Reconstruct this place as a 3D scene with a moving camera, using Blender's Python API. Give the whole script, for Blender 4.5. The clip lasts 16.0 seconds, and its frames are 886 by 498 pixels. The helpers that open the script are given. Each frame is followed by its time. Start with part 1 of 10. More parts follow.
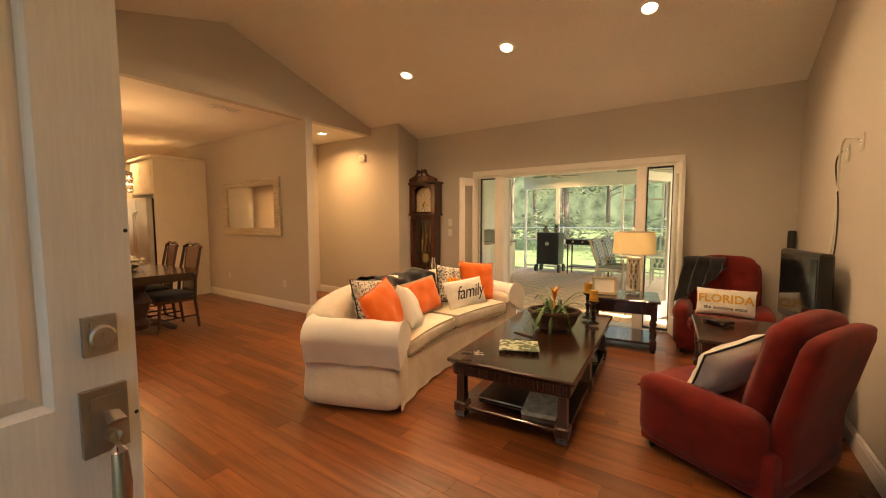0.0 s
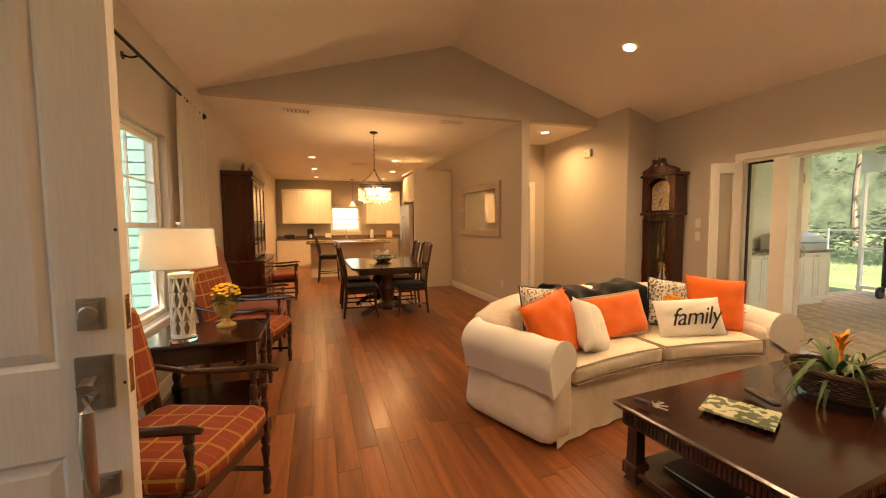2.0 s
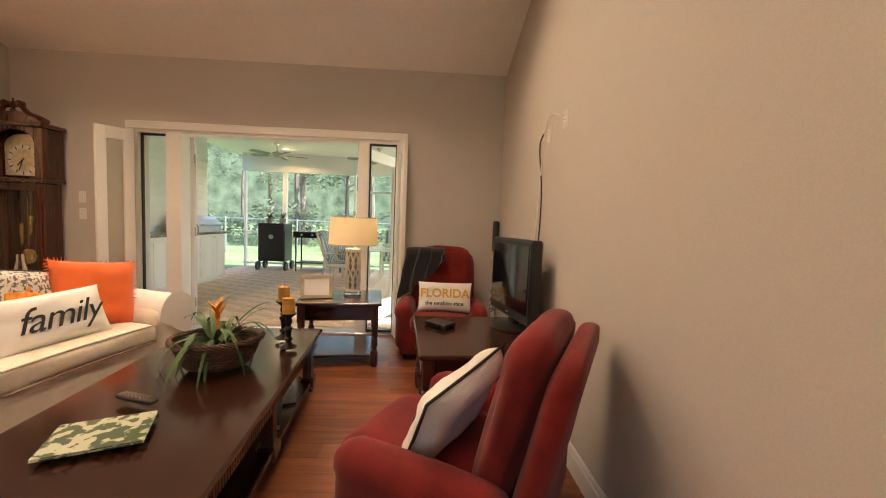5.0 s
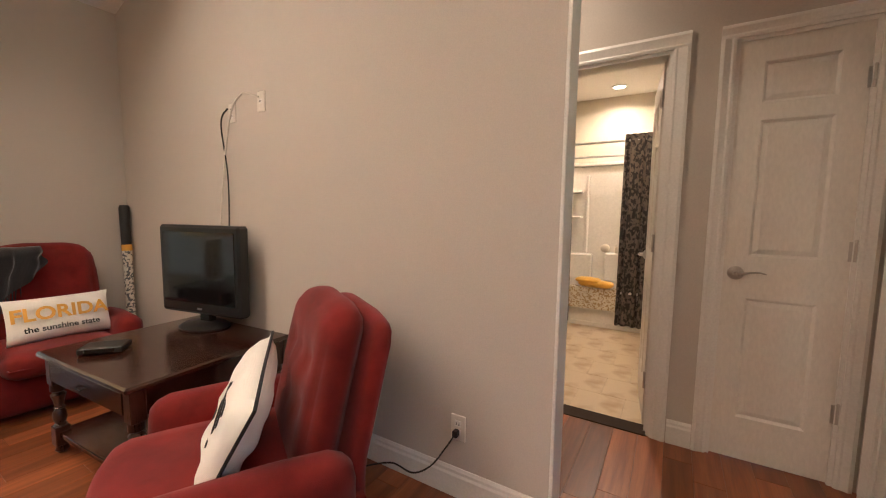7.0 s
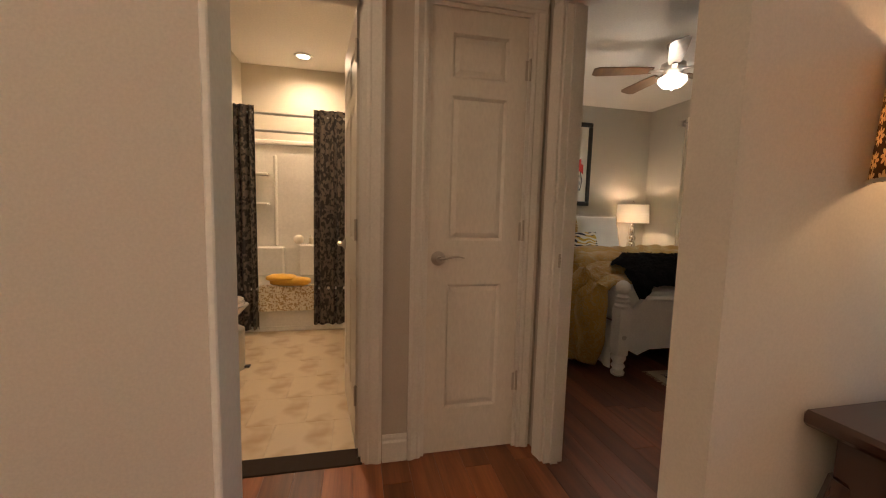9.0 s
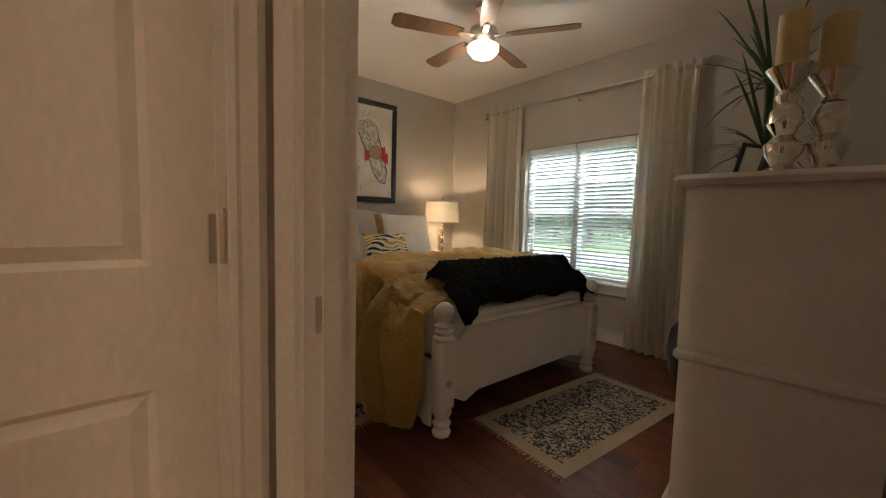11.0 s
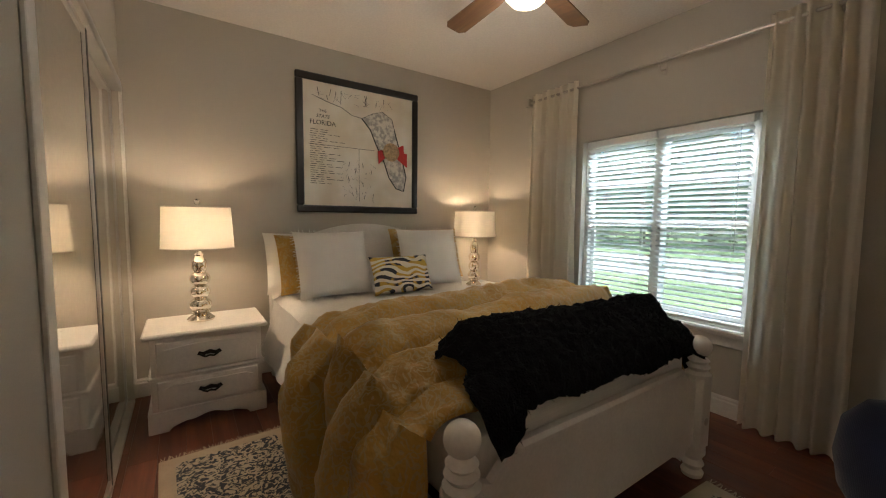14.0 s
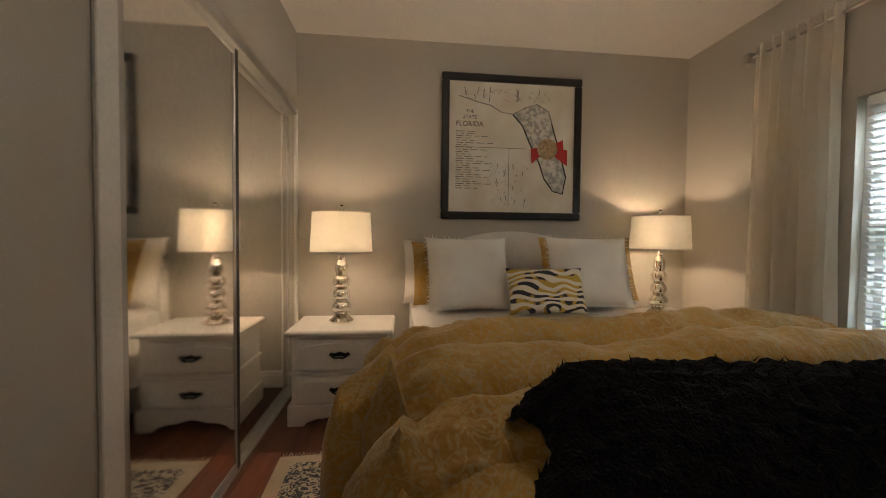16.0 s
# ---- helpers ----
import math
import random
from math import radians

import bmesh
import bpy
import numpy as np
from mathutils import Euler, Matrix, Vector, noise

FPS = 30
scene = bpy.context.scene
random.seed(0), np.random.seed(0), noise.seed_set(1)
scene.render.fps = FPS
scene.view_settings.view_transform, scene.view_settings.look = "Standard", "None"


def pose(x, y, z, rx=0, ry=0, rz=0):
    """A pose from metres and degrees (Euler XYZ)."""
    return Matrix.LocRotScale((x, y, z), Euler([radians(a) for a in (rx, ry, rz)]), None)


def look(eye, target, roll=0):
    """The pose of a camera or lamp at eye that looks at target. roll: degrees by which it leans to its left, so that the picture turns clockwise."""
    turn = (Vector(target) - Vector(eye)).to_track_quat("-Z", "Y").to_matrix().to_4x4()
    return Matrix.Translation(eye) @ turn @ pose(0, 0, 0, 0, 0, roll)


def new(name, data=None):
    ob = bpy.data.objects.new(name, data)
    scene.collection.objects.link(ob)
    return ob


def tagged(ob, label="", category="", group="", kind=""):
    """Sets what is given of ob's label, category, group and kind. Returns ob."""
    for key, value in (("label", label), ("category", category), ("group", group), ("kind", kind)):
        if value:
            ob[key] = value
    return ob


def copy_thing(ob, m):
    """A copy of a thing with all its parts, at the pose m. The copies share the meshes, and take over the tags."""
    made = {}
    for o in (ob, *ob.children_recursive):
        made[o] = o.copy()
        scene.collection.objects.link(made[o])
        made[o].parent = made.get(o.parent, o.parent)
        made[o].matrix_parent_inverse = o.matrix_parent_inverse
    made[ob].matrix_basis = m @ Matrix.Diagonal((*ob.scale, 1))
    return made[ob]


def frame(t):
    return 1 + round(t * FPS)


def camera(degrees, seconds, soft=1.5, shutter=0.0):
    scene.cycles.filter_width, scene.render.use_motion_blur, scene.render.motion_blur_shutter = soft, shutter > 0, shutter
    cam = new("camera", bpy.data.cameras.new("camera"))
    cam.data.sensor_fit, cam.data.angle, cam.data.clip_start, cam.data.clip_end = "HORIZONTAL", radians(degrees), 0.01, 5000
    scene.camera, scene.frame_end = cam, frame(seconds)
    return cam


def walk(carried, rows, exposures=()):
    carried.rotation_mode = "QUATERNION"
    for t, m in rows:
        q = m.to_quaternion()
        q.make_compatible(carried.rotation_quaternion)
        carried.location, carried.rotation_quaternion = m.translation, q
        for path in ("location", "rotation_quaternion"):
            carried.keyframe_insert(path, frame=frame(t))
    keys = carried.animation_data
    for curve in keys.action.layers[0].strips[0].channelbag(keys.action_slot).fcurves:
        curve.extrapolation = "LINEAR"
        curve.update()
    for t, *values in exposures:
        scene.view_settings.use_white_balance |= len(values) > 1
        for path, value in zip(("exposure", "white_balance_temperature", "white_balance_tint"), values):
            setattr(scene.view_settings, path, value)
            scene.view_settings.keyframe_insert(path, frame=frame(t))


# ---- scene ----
cam = camera(98.3, 16.0, 1.1)
PATH = [
    (0, (2.114, 1.26, 1.373), (0.991, 2.908, 1.227), -0.1),
    (0.5, (2.117, 1.494, 1.351), (0.733, 2.932, 1.214), -0.5),
    (1, (2.124, 1.674, 1.355), (0.493, 2.824, 1.224), -0.5),
    (1.5, (2.196, 1.82, 1.364), (0.396, 2.681, 1.239), -0.6),
    (2, (2.264, 1.944, 1.364), (0.369, 2.571, 1.233), -0.4),
    (2.5, (2.283, 2.043, 1.337), (0.359, 2.575, 1.208), -0.2),
    (3, (2.353, 2.151, 1.319), (0.497, 2.886, 1.186), 0.0),
    (3.5, (2.405, 2.283, 1.255), (0.771, 3.43, 1.124), 0.0),
    (4, (2.526, 2.31, 1.301), (1.203, 3.8, 1.138), 0.5),
    (4.2, (2.531, 2.326, 1.296), (1.425, 3.984, 1.132), 0.7),
    (6.3, (1.27, 2.782, 1.158), (2.642, 4.234, 1.054), 1.6),
    (6.5, (1.364, 2.766, 1.173), (2.768, 4.186, 1.05), 0.9),
    (7, (1.513, 2.678, 1.236), (3.22, 3.703, 1.052), 0.8),
    (7.5, (1.557, 2.75, 1.215), (3.497, 3.204, 1.042), 1.7),
    (8, (1.625, 2.814, 1.238), (3.618, 2.83, 1.063), 1.5),
    (8.5, (1.866, 2.754, 1.225), (3.847, 2.569, 1.023), 1.4),
    (9, (2.161, 2.77, 1.178), (4.103, 2.33, 0.985), 1.5),
    (9.2, (2.287, 2.721, 1.16), (4.2, 2.165, 0.984), 1.6),
    (9.5, (2.462, 2.686, 1.169), (4.294, 1.903, 0.985), 1.9),
    (10, (2.666, 2.536, 1.144), (4.422, 1.596, 0.968), 1.4),
    (10.2, (2.769, 2.451, 1.139), (4.485, 1.438, 0.967), 1.4),
    (12.3, (3.405, 1.844, 1.154), (4.711, 0.335, 1.018), 1.6),
    (12.5, (3.446, 1.84, 1.177), (4.747, 0.327, 1.043), 1.6),
    (13, (3.523, 1.822, 1.263), (4.85, 0.332, 1.118), 1.3),
    (13.5, (3.63, 1.684, 1.267), (5.082, 0.318, 1.112), 0.9),
    (14, (3.756, 1.488, 1.266), (5.405, 0.366, 1.111), 0.6),
    (14.5, (3.884, 1.319, 1.245), (5.688, 0.466, 1.109), 0.7),
    (15, (4.069, 1.338, 1.177), (6.011, 0.863, 1.098), -0.2),
    (15.5, (4.123, 1.205, 1.16), (6.11, 0.989, 1.106), -0.3),
    (16, (4.056, 1.012, 1.171), (6.043, 0.79, 1.108), 0.6),
]
walk(cam, [(t, look(eye, target, roll)) for t, eye, target, roll in PATH],
     [(0, 2.02, 8300, 13), (2.5, 2.05, 8000, 14), (4.2, 2.06, 6700, 13), (6.3, 2.22, 5400, 11), (7.5, 2.12, 5300, 11), (8.2, 1.93, 5400, 10), (9.0, 1.65, 6100, 12), (10.2, 1.55, 6300, 12), (12.3, 1.88, 5900, 10), (13.5, 1.84, 5900, 9), (14.5, 1.50, 5800, 9), (15.5, 1.34, 6000, 11), (16, 1.43, 6100, 11)])

# ---- world, sun, exposure ----
world = bpy.data.worlds.new("sky")
scene.world = world
world.use_nodes = True
wn = world.node_tree
sky = wn.nodes.new("ShaderNodeTexSky")
sky.sky_type, sky.sun_disc = "NISHITA", False
sky.sun_elevation, sky.sun_rotation = radians(45), radians(102)
wn.nodes["Background"].inputs[1].default_value = 0.15
wn.links.new(sky.outputs[0], wn.nodes["Background"].inputs[0])
sun = new("sun", bpy.data.lights.new("sun", "SUN"))
sun.data.energy, sun.data.angle, sun.data.color = 5.0, radians(1), (1.0, 0.95, 0.88)
sun.matrix_world = pose(0, 0, 30, 45, 0, 78)

LAMPS = 0.22                   # share of full power that the lamps are dimmed to
WARM = (1.0, 0.60, 0.28)
SOFT = (1.0, 0.70, 0.43)
PALE = (1.0, 0.80, 0.60)
COOL = (0.86, 0.95, 1.0)


def area(name, m, sx, sy, energy, color, shape="RECTANGLE", spread=180):
    ob = new(name, bpy.data.lights.new(name, "AREA"))
    ob.data.shape, ob.data.size, ob.data.energy, ob.data.color, ob.data.spread = shape, sx, energy * LAMPS, color, radians(spread)
    if shape in ("RECTANGLE", "ELLIPSE"):
        ob.data.size_y = sy
    ob.matrix_world = m
    return ob


def bulb(name, x, y, z, energy, color, r=0.04):
    ob = new(name, bpy.data.lights.new(name, "POINT"))
    ob.data.energy, ob.data.color, ob.data.shadow_soft_size = energy * LAMPS, color, r
    ob.location = (x, y, z)
    return ob


def slope_z(y):
    """Underside of the living room's vaulted ceiling."""
    return 3.72 - abs(y - 3.72) * (0.325 if y > 3.72 else 0.29)


# added lamp under the eave, in place of sky light at the bedroom window
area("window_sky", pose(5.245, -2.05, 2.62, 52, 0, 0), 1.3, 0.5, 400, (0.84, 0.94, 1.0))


# ---- materials ----
def nodes(name):
    m = bpy.data.materials.new(name)
    m.use_nodes = True
    nt = m.node_tree
    return m, nt, nt.nodes["Principled BSDF"]


def coords(nt, scale=(1, 1, 1), rot=(0, 0, 0), kind="Object"):
    tc, mp = nt.nodes.new("ShaderNodeTexCoord"), nt.nodes.new("ShaderNodeMapping")
    mp.inputs["Scale"].default_value, mp.inputs["Rotation"].default_value = scale, rot
    nt.links.new(tc.outputs[kind], mp.inputs["Vector"])
    return mp.outputs["Vector"]


def noise_tex(nt, vec, scale, detail=4, rough=0.55, distort=0.0):
    n = nt.nodes.new("ShaderNodeTexNoise")
    n.inputs["Scale"].default_value, n.inputs["Detail"].default_value = scale, detail
    n.inputs["Roughness"].default_value, n.inputs["Distortion"].default_value = rough, distort
    nt.links.new(vec, n.inputs["Vector"])
    return n.outputs["Fac"]


def ramp(nt, fac, stops, interp="LINEAR"):
    r = nt.nodes.new("ShaderNodeValToRGB")
    e = r.color_ramp.elements
    while len(e) < len(stops):
        e.new(0.5)
    for el, (p, c) in zip(e, stops):
        el.position, el.color = p, (*c, 1)
    r.color_ramp.interpolation = interp
    nt.links.new(fac, r.inputs["Fac"])
    return r.outputs["Color"]


def mix(nt, a, b, fac, mode="MIX"):
    m = nt.nodes.new("ShaderNodeMix")
    m.data_type, m.blend_type = "RGBA", mode
    for sock, v in ((m.inputs["Factor"], fac), (m.inputs["A"], a), (m.inputs["B"], b)):
        if isinstance(v, (int, float)):
            sock.default_value = v
        elif isinstance(v, tuple):
            sock.default_value = (*v, 1)
        else:
            nt.links.new(v, sock)
    return m.outputs["Result"]


def bump(nt, bsdf, height, strength=0.2, dist=0.01):
    b = nt.nodes.new("ShaderNodeBump")
    b.inputs["Strength"].default_value, b.inputs["Distance"].default_value = strength, dist
    nt.links.new(height, b.inputs["Height"])
    nt.links.new(b.outputs["Normal"], bsdf.inputs["Normal"])


def scaled(c, k):
    return tuple(min(1.0, v * k) for v in c)


def plain(name, color, rough=0.5, metal=0.0, var=0.12, scale=3.0, grain=40.0, bump_s=0.1, stretch=(1, 1, 1), coat=0.0, sheen=0.0, spec=0.5, dist=0.004):
    m, nt, b = nodes(name)
    v = coords(nt, stretch)
    big, fine = noise_tex(nt, v, scale), noise_tex(nt, v, grain, 3)
    c = ramp(nt, big, [(0.3, scaled(color, 1 - var)), (0.7, scaled(color, 1 + var))])
    c = mix(nt, c, ramp(nt, fine, [(0.3, (0.82,) * 3), (0.7, (1.0,) * 3)]), 0.5, "MULTIPLY")
    nt.links.new(c, b.inputs["Base Color"])
    rr = nt.nodes.new("ShaderNodeMapRange")
    rr.inputs["To Min"].default_value, rr.inputs["To Max"].default_value = max(0.02, rough - 0.08), min(1, rough + 0.08)
    nt.links.new(fine, rr.inputs["Value"])
    nt.links.new(rr.outputs["Result"], b.inputs["Roughness"])
    b.inputs["Metallic"].default_value, b.inputs["Coat Weight"].default_value = metal, coat
    b.inputs["Coat Roughness"].default_value = 0.12
    b.inputs["Sheen Weight"].default_value, b.inputs["Specular IOR Level"].default_value = sheen, spec
    if bump_s:
        bump(nt, b, fine, bump_s, dist)
    return m


def wood(name, dark, light, rough=0.35, scale=1.0, axis="x", coat=0.3, per_object=False, streak=1.0, island=False):
    """Wood with grain along one axis; planks vary by their own random number."""
    m, nt, b = nodes(name)
    st = {"x": (1.2, 18, 18), "y": (18, 1.2, 18), "z": (18, 18, 1.2)}[axis]
    v = coords(nt, tuple(s * scale for s in st))
    if per_object or island:
        oi = nt.nodes.new("ShaderNodeObjectInfo" if per_object else "ShaderNodeNewGeometry")
        rnd = oi.outputs["Random" if per_object else "Random Per Island"]
        add = nt.nodes.new("ShaderNodeVectorMath")
        add.operation = "ADD"
        comb = nt.nodes.new("ShaderNodeMath")
        comb.operation, comb.inputs[1].default_value = "MULTIPLY", 57.0
        nt.links.new(rnd, comb.inputs[0])
        nt.links.new(v, add.inputs[0])
        nt.links.new(comb.outputs[0], add.inputs[1])
        v = add.outputs[0]
    grain = noise_tex(nt, v, 1.0, 6, 0.6, 0.6)
    fine = noise_tex(nt, v, 6.0, 3, 0.6)
    mid = tuple((a + c) / 2 for a, c in zip(dark, light))
    c = ramp(nt, grain, [(0.28, dark), (0.5, mid), (0.72, light)])
    c = mix(nt, c, ramp(nt, fine, [(0.35, (0.7,) * 3), (0.6, (1.0,) * 3)]), 0.5 * streak, "MULTIPLY")
    if per_object or island:
        tone = ramp(nt, rnd, [(0.0, (0.62, 0.56, 0.5)), (0.35, (0.9, 0.88, 0.86)), (0.7, (1.05, 1.02, 1.0)), (1.0, (1.3, 1.27, 1.2))])
        c = mix(nt, c, tone, 1.0, "MULTIPLY")
    nt.links.new(c, b.inputs["Base Color"])
    rr = nt.nodes.new("ShaderNodeMapRange")
    rr.inputs["To Min"].default_value, rr.inputs["To Max"].default_value = max(0.05, rough - 0.1), rough + 0.1
    nt.links.new(fine, rr.inputs["Value"])
    nt.links.new(rr.outputs["Result"], b.inputs["Roughness"])
    b.inputs["Coat Weight"].default_value, b.inputs["Coat Roughness"].default_value = coat, 0.15
    bump(nt, b, fine, 0.08, 0.003)
    return m


def weave(name, color, alt, size=0.004, rough=0.9, sheen=0.3, var=0.15, bump_s=0.35):
    """Woven cloth: fine threads, soft large folds of tone."""
    m, nt, b = nodes(name)
    v = coords(nt)
    w1, w2 = nt.nodes.new("ShaderNodeTexWave"), nt.nodes.new("ShaderNodeTexWave")
    for w, d in ((w1, "X"), (w2, "Z")):
        w.bands_direction, w.inputs["Scale"].default_value = d, 0.3 / size
        w.inputs["Distortion"].default_value, w.inputs["Detail"].default_value = 2.0, 2
        nt.links.new(v, w.inputs["Vector"])
    th = nt.nodes.new("ShaderNodeMath")
    th.operation = "MAXIMUM"
    nt.links.new(w1.outputs["Fac"], th.inputs[0])
    nt.links.new(w2.outputs["Fac"], th.inputs[1])
    big = noise_tex(nt, v, 4.0, 4)
    c = ramp(nt, big, [(0.3, scaled(color, 1 - var)), (0.7, scaled(color, 1 + var))])
    c = mix(nt, c, alt, ramp(nt, th.outputs[0], [(0.4, (0.35,) * 3), (0.9, (0.0,) * 3)]))
    nt.links.new(c, b.inputs["Base Color"])
    b.inputs["Roughness"].default_value, b.inputs["Sheen Weight"].default_value = rough, sheen
    b.inputs["Specular IOR Level"].default_value = 0.2
    bump(nt, b, th.outputs[0], bump_s, 0.002)
    return m


def emit(name, color, strength):
    m, nt, b = nodes(name)
    b.inputs["Base Color"].default_value = (*scaled(color, 0.8), 1)
    b.inputs["Emission Color"].default_value, b.inputs["Emission Strength"].default_value = (*color, 1), strength * LAMPS
    return m


def shade_mat(name, color, share=0.45):
    """Lamp shade cloth: light passes through it."""
    m, nt, b = nodes(name)
    v = coords(nt)
    c = ramp(nt, noise_tex(nt, v, 220, 2), [(0.3, scaled(color, 0.9)), (0.7, color)])
    tr, mx = nt.nodes.new("ShaderNodeBsdfTranslucent"), nt.nodes.new("ShaderNodeMixShader")
    mx.inputs[0].default_value = share
    nt.links.new(c, b.inputs["Base Color"])
    nt.links.new(c, tr.inputs["Color"])
    b.inputs["Roughness"].default_value = 0.9
    nt.links.new(b.outputs[0], mx.inputs[1])
    nt.links.new(tr.outputs[0], mx.inputs[2])
    nt.links.new(mx.outputs[0], nt.nodes["Material Output"].inputs["Surface"])
    return m


def glass_mat(name, tint=(1, 1, 1), rough=0.0, ior=1.45):
    m, nt, b = nodes(name)
    b.inputs["Base Color"].default_value = (*tint, 1)
    b.inputs["Transmission Weight"].default_value, b.inputs["Roughness"].default_value = 1.0, rough
    b.inputs["IOR"].default_value = ior
    return m


def pane_mat(name, tint=(0.95, 0.98, 0.97)):
    """Thin window glass: mostly clear, with a mirror's share by the angle."""
    m, nt, b = nodes(name)
    t, g, mx = nt.nodes.new("ShaderNodeBsdfTransparent"), nt.nodes.new("ShaderNodeBsdfGlossy"), nt.nodes.new("ShaderNodeMixShader")
    lw, pw, f = nt.nodes.new("ShaderNodeLayerWeight"), nt.nodes.new("ShaderNodeMath"), nt.nodes.new("ShaderNodeMath")
    pw.operation, pw.inputs[1].default_value = "POWER", 5.0
    f.operation, f.inputs[1].default_value, f.inputs[2].default_value = "MULTIPLY_ADD", 0.9, 0.04
    nt.links.new(lw.outputs["Facing"], pw.inputs[0])
    nt.links.new(pw.outputs[0], f.inputs[0])
    t.inputs["Color"].default_value, g.inputs["Roughness"].default_value = (*tint, 1), 0.02
    nt.links.new(f.outputs[0], mx.inputs[0])
    nt.links.new(t.outputs[0], mx.inputs[1])
    nt.links.new(g.outputs[0], mx.inputs[2])
    nt.links.new(mx.outputs[0], nt.nodes["Material Output"].inputs["Surface"])
    return m


M = {}
M["wall"] = plain("wall paint", (0.56, 0.51, 0.45), 0.75, var=0.03, scale=0.8, grain=180, bump_s=0.06)
M["wall_bath"] = plain("bath paint", (0.72, 0.66, 0.54), 0.7, var=0.03, scale=0.8, grain=180, bump_s=0.06)
M["wall_bed"] = plain("bedroom paint", (0.52, 0.485, 0.415), 0.75, var=0.03, scale=0.8, grain=180, bump_s=0.06)
M["ceiling"] = plain("ceiling paint", (0.84, 0.80, 0.74), 0.85, var=0.03, scale=1.2, grain=60, bump_s=0.25, dist=0.006)
M["trim"] = plain("white trim paint", (0.80, 0.78, 0.73), 0.35, var=0.03, scale=2, grain=90, bump_s=0.03)
M["door"] = plain("white door paint", (0.76, 0.72, 0.65), 0.4, var=0.04, scale=2, grain=90, bump_s=0.025, stretch=(1, 1, 0.4))
M["front_door"] = plain("front door paint", (0.74, 0.71, 0.66), 0.42, var=0.04, scale=3, grain=50, bump_s=0.07, stretch=(4, 4, 0.25))
M["plank"] = wood("floor plank", (0.13, 0.037, 0.012), (0.32, 0.108, 0.037), 0.36, 1.0, "x", 0.1, per_object=True)
M["plank_rest"] = wood("floor plank far", (0.13, 0.037, 0.012), (0.32, 0.108, 0.037), 0.36, 1.0, "x", 0.1, island=True)
M["plank_bed"] = wood("bedroom plank", (0.10, 0.028, 0.014), (0.22, 0.07, 0.033), 0.36, 1.0, "x", 0.1, island=True)
M["sub"] = plain("joint", (0.03, 0.015, 0.008), 0.9)
M["grout"] = plain("grout", (0.58, 0.46, 0.31), 0.8)
M["paver"] = plain("stone paver", (0.58, 0.44, 0.31), 0.75, var=0.3, scale=6, grain=50, bump_s=0.3)
M["pane"] = pane_mat("window glass")
M["mirror"] = plain("mirror glass", (0.9, 0.9, 0.88), 0.02, 1.0, var=0.0, bump_s=0)
M["nickel"] = plain("brushed nickel", (0.55, 0.51, 0.46), 0.32, 1.0, var=0.08, grain=120, bump_s=0.04)
M["alu"] = plain("aluminium rail", (0.62, 0.61, 0.59), 0.35, 1.0, var=0.06, grain=120, bump_s=0.03)
M["chrome"] = plain("mercury glass", (0.86, 0.80, 0.72), 0.08, 1.0, var=0.15, scale=30, grain=90, bump_s=0.02)
M["dark"] = wood("dark stained wood", (0.016, 0.005, 0.003), (0.048, 0.015, 0.008), 0.2, 1.0, "y", 0.6)
M["dark_z"] = wood("dark turned wood", (0.020, 0.007, 0.004), (0.065, 0.022, 0.012), 0.3, 1.0, "z", 0.5)
M["cherry"] = wood("cherry wood", (0.040, 0.009, 0.005), (0.085, 0.020, 0.009), 0.24, 1.0, "z", 0.5)
M["cabinet"] = plain("cream cabinet paint", (0.80, 0.75, 0.64), 0.4, var=0.03, bump_s=0.03)
M["white_wood"] = plain("white painted furniture", (0.78, 0.75, 0.70), 0.42, var=0.05, scale=5, grain=70, bump_s=0.08)
M["black"] = plain("black plastic", (0.012, 0.012, 0.013), 0.35, var=0.1, bump_s=0.05)
M["screen"] = plain("dark screen glass", (0.006, 0.006, 0.007), 0.06, var=0, bump_s=0, spec=0.6)
M["black_iron"] = plain("black iron", (0.02, 0.017, 0.015), 0.4, 0.6, var=0.2, bump_s=0.1)
M["slip"] = plain("cream slipcover", (0.78, 0.70, 0.57), 0.9, var=0.05, scale=3, grain=9, bump_s=0.4, dist=0.025, sheen=0.15, spec=0.2)
M["white_cloth"] = weave("white cloth", (0.82, 0.80, 0.75), (0.7, 0.68, 0.62), 0.004, var=0.05)
M["orange"] = weave("orange cloth", (0.80, 0.16, 0.03), (0.6, 0.10, 0.02), 0.004, var=0.1)
M["red_chair"] = plain("red chenille", (0.16, 0.010, 0.008), 0.85, var=0.3, scale=6, grain=220, bump_s=0.3, sheen=0.12, spec=0.25)
M["black_cloth"] = weave("black throw", (0.012, 0.012, 0.015), (0.03, 0.03, 0.035), 0.006, var=0.3, sheen=0.3)
M["curtain"] = shade_mat("ivory curtain cloth", (0.80, 0.76, 0.66), 0.4)
M["can"] = emit("lit lamp lens", (1.0, 0.83, 0.58), 14.0)
M["leaf"] = plain("green leaf", (0.05, 0.11, 0.025), 0.45, var=0.35, scale=12, grain=60, bump_s=0.1)


# ---- mesh helpers ----
def finish(bm, smooth=35):
    bmesh.ops.recalc_face_normals(bm, faces=bm.faces)
    for f in bm.faces:
        f.smooth = smooth > 0
    me = bpy.data.meshes.new("mesh")
    bm.to_mesh(me)
    bm.free()
    if smooth > 0:
        me.set_sharp_from_angle(angle=radians(smooth))
    return me


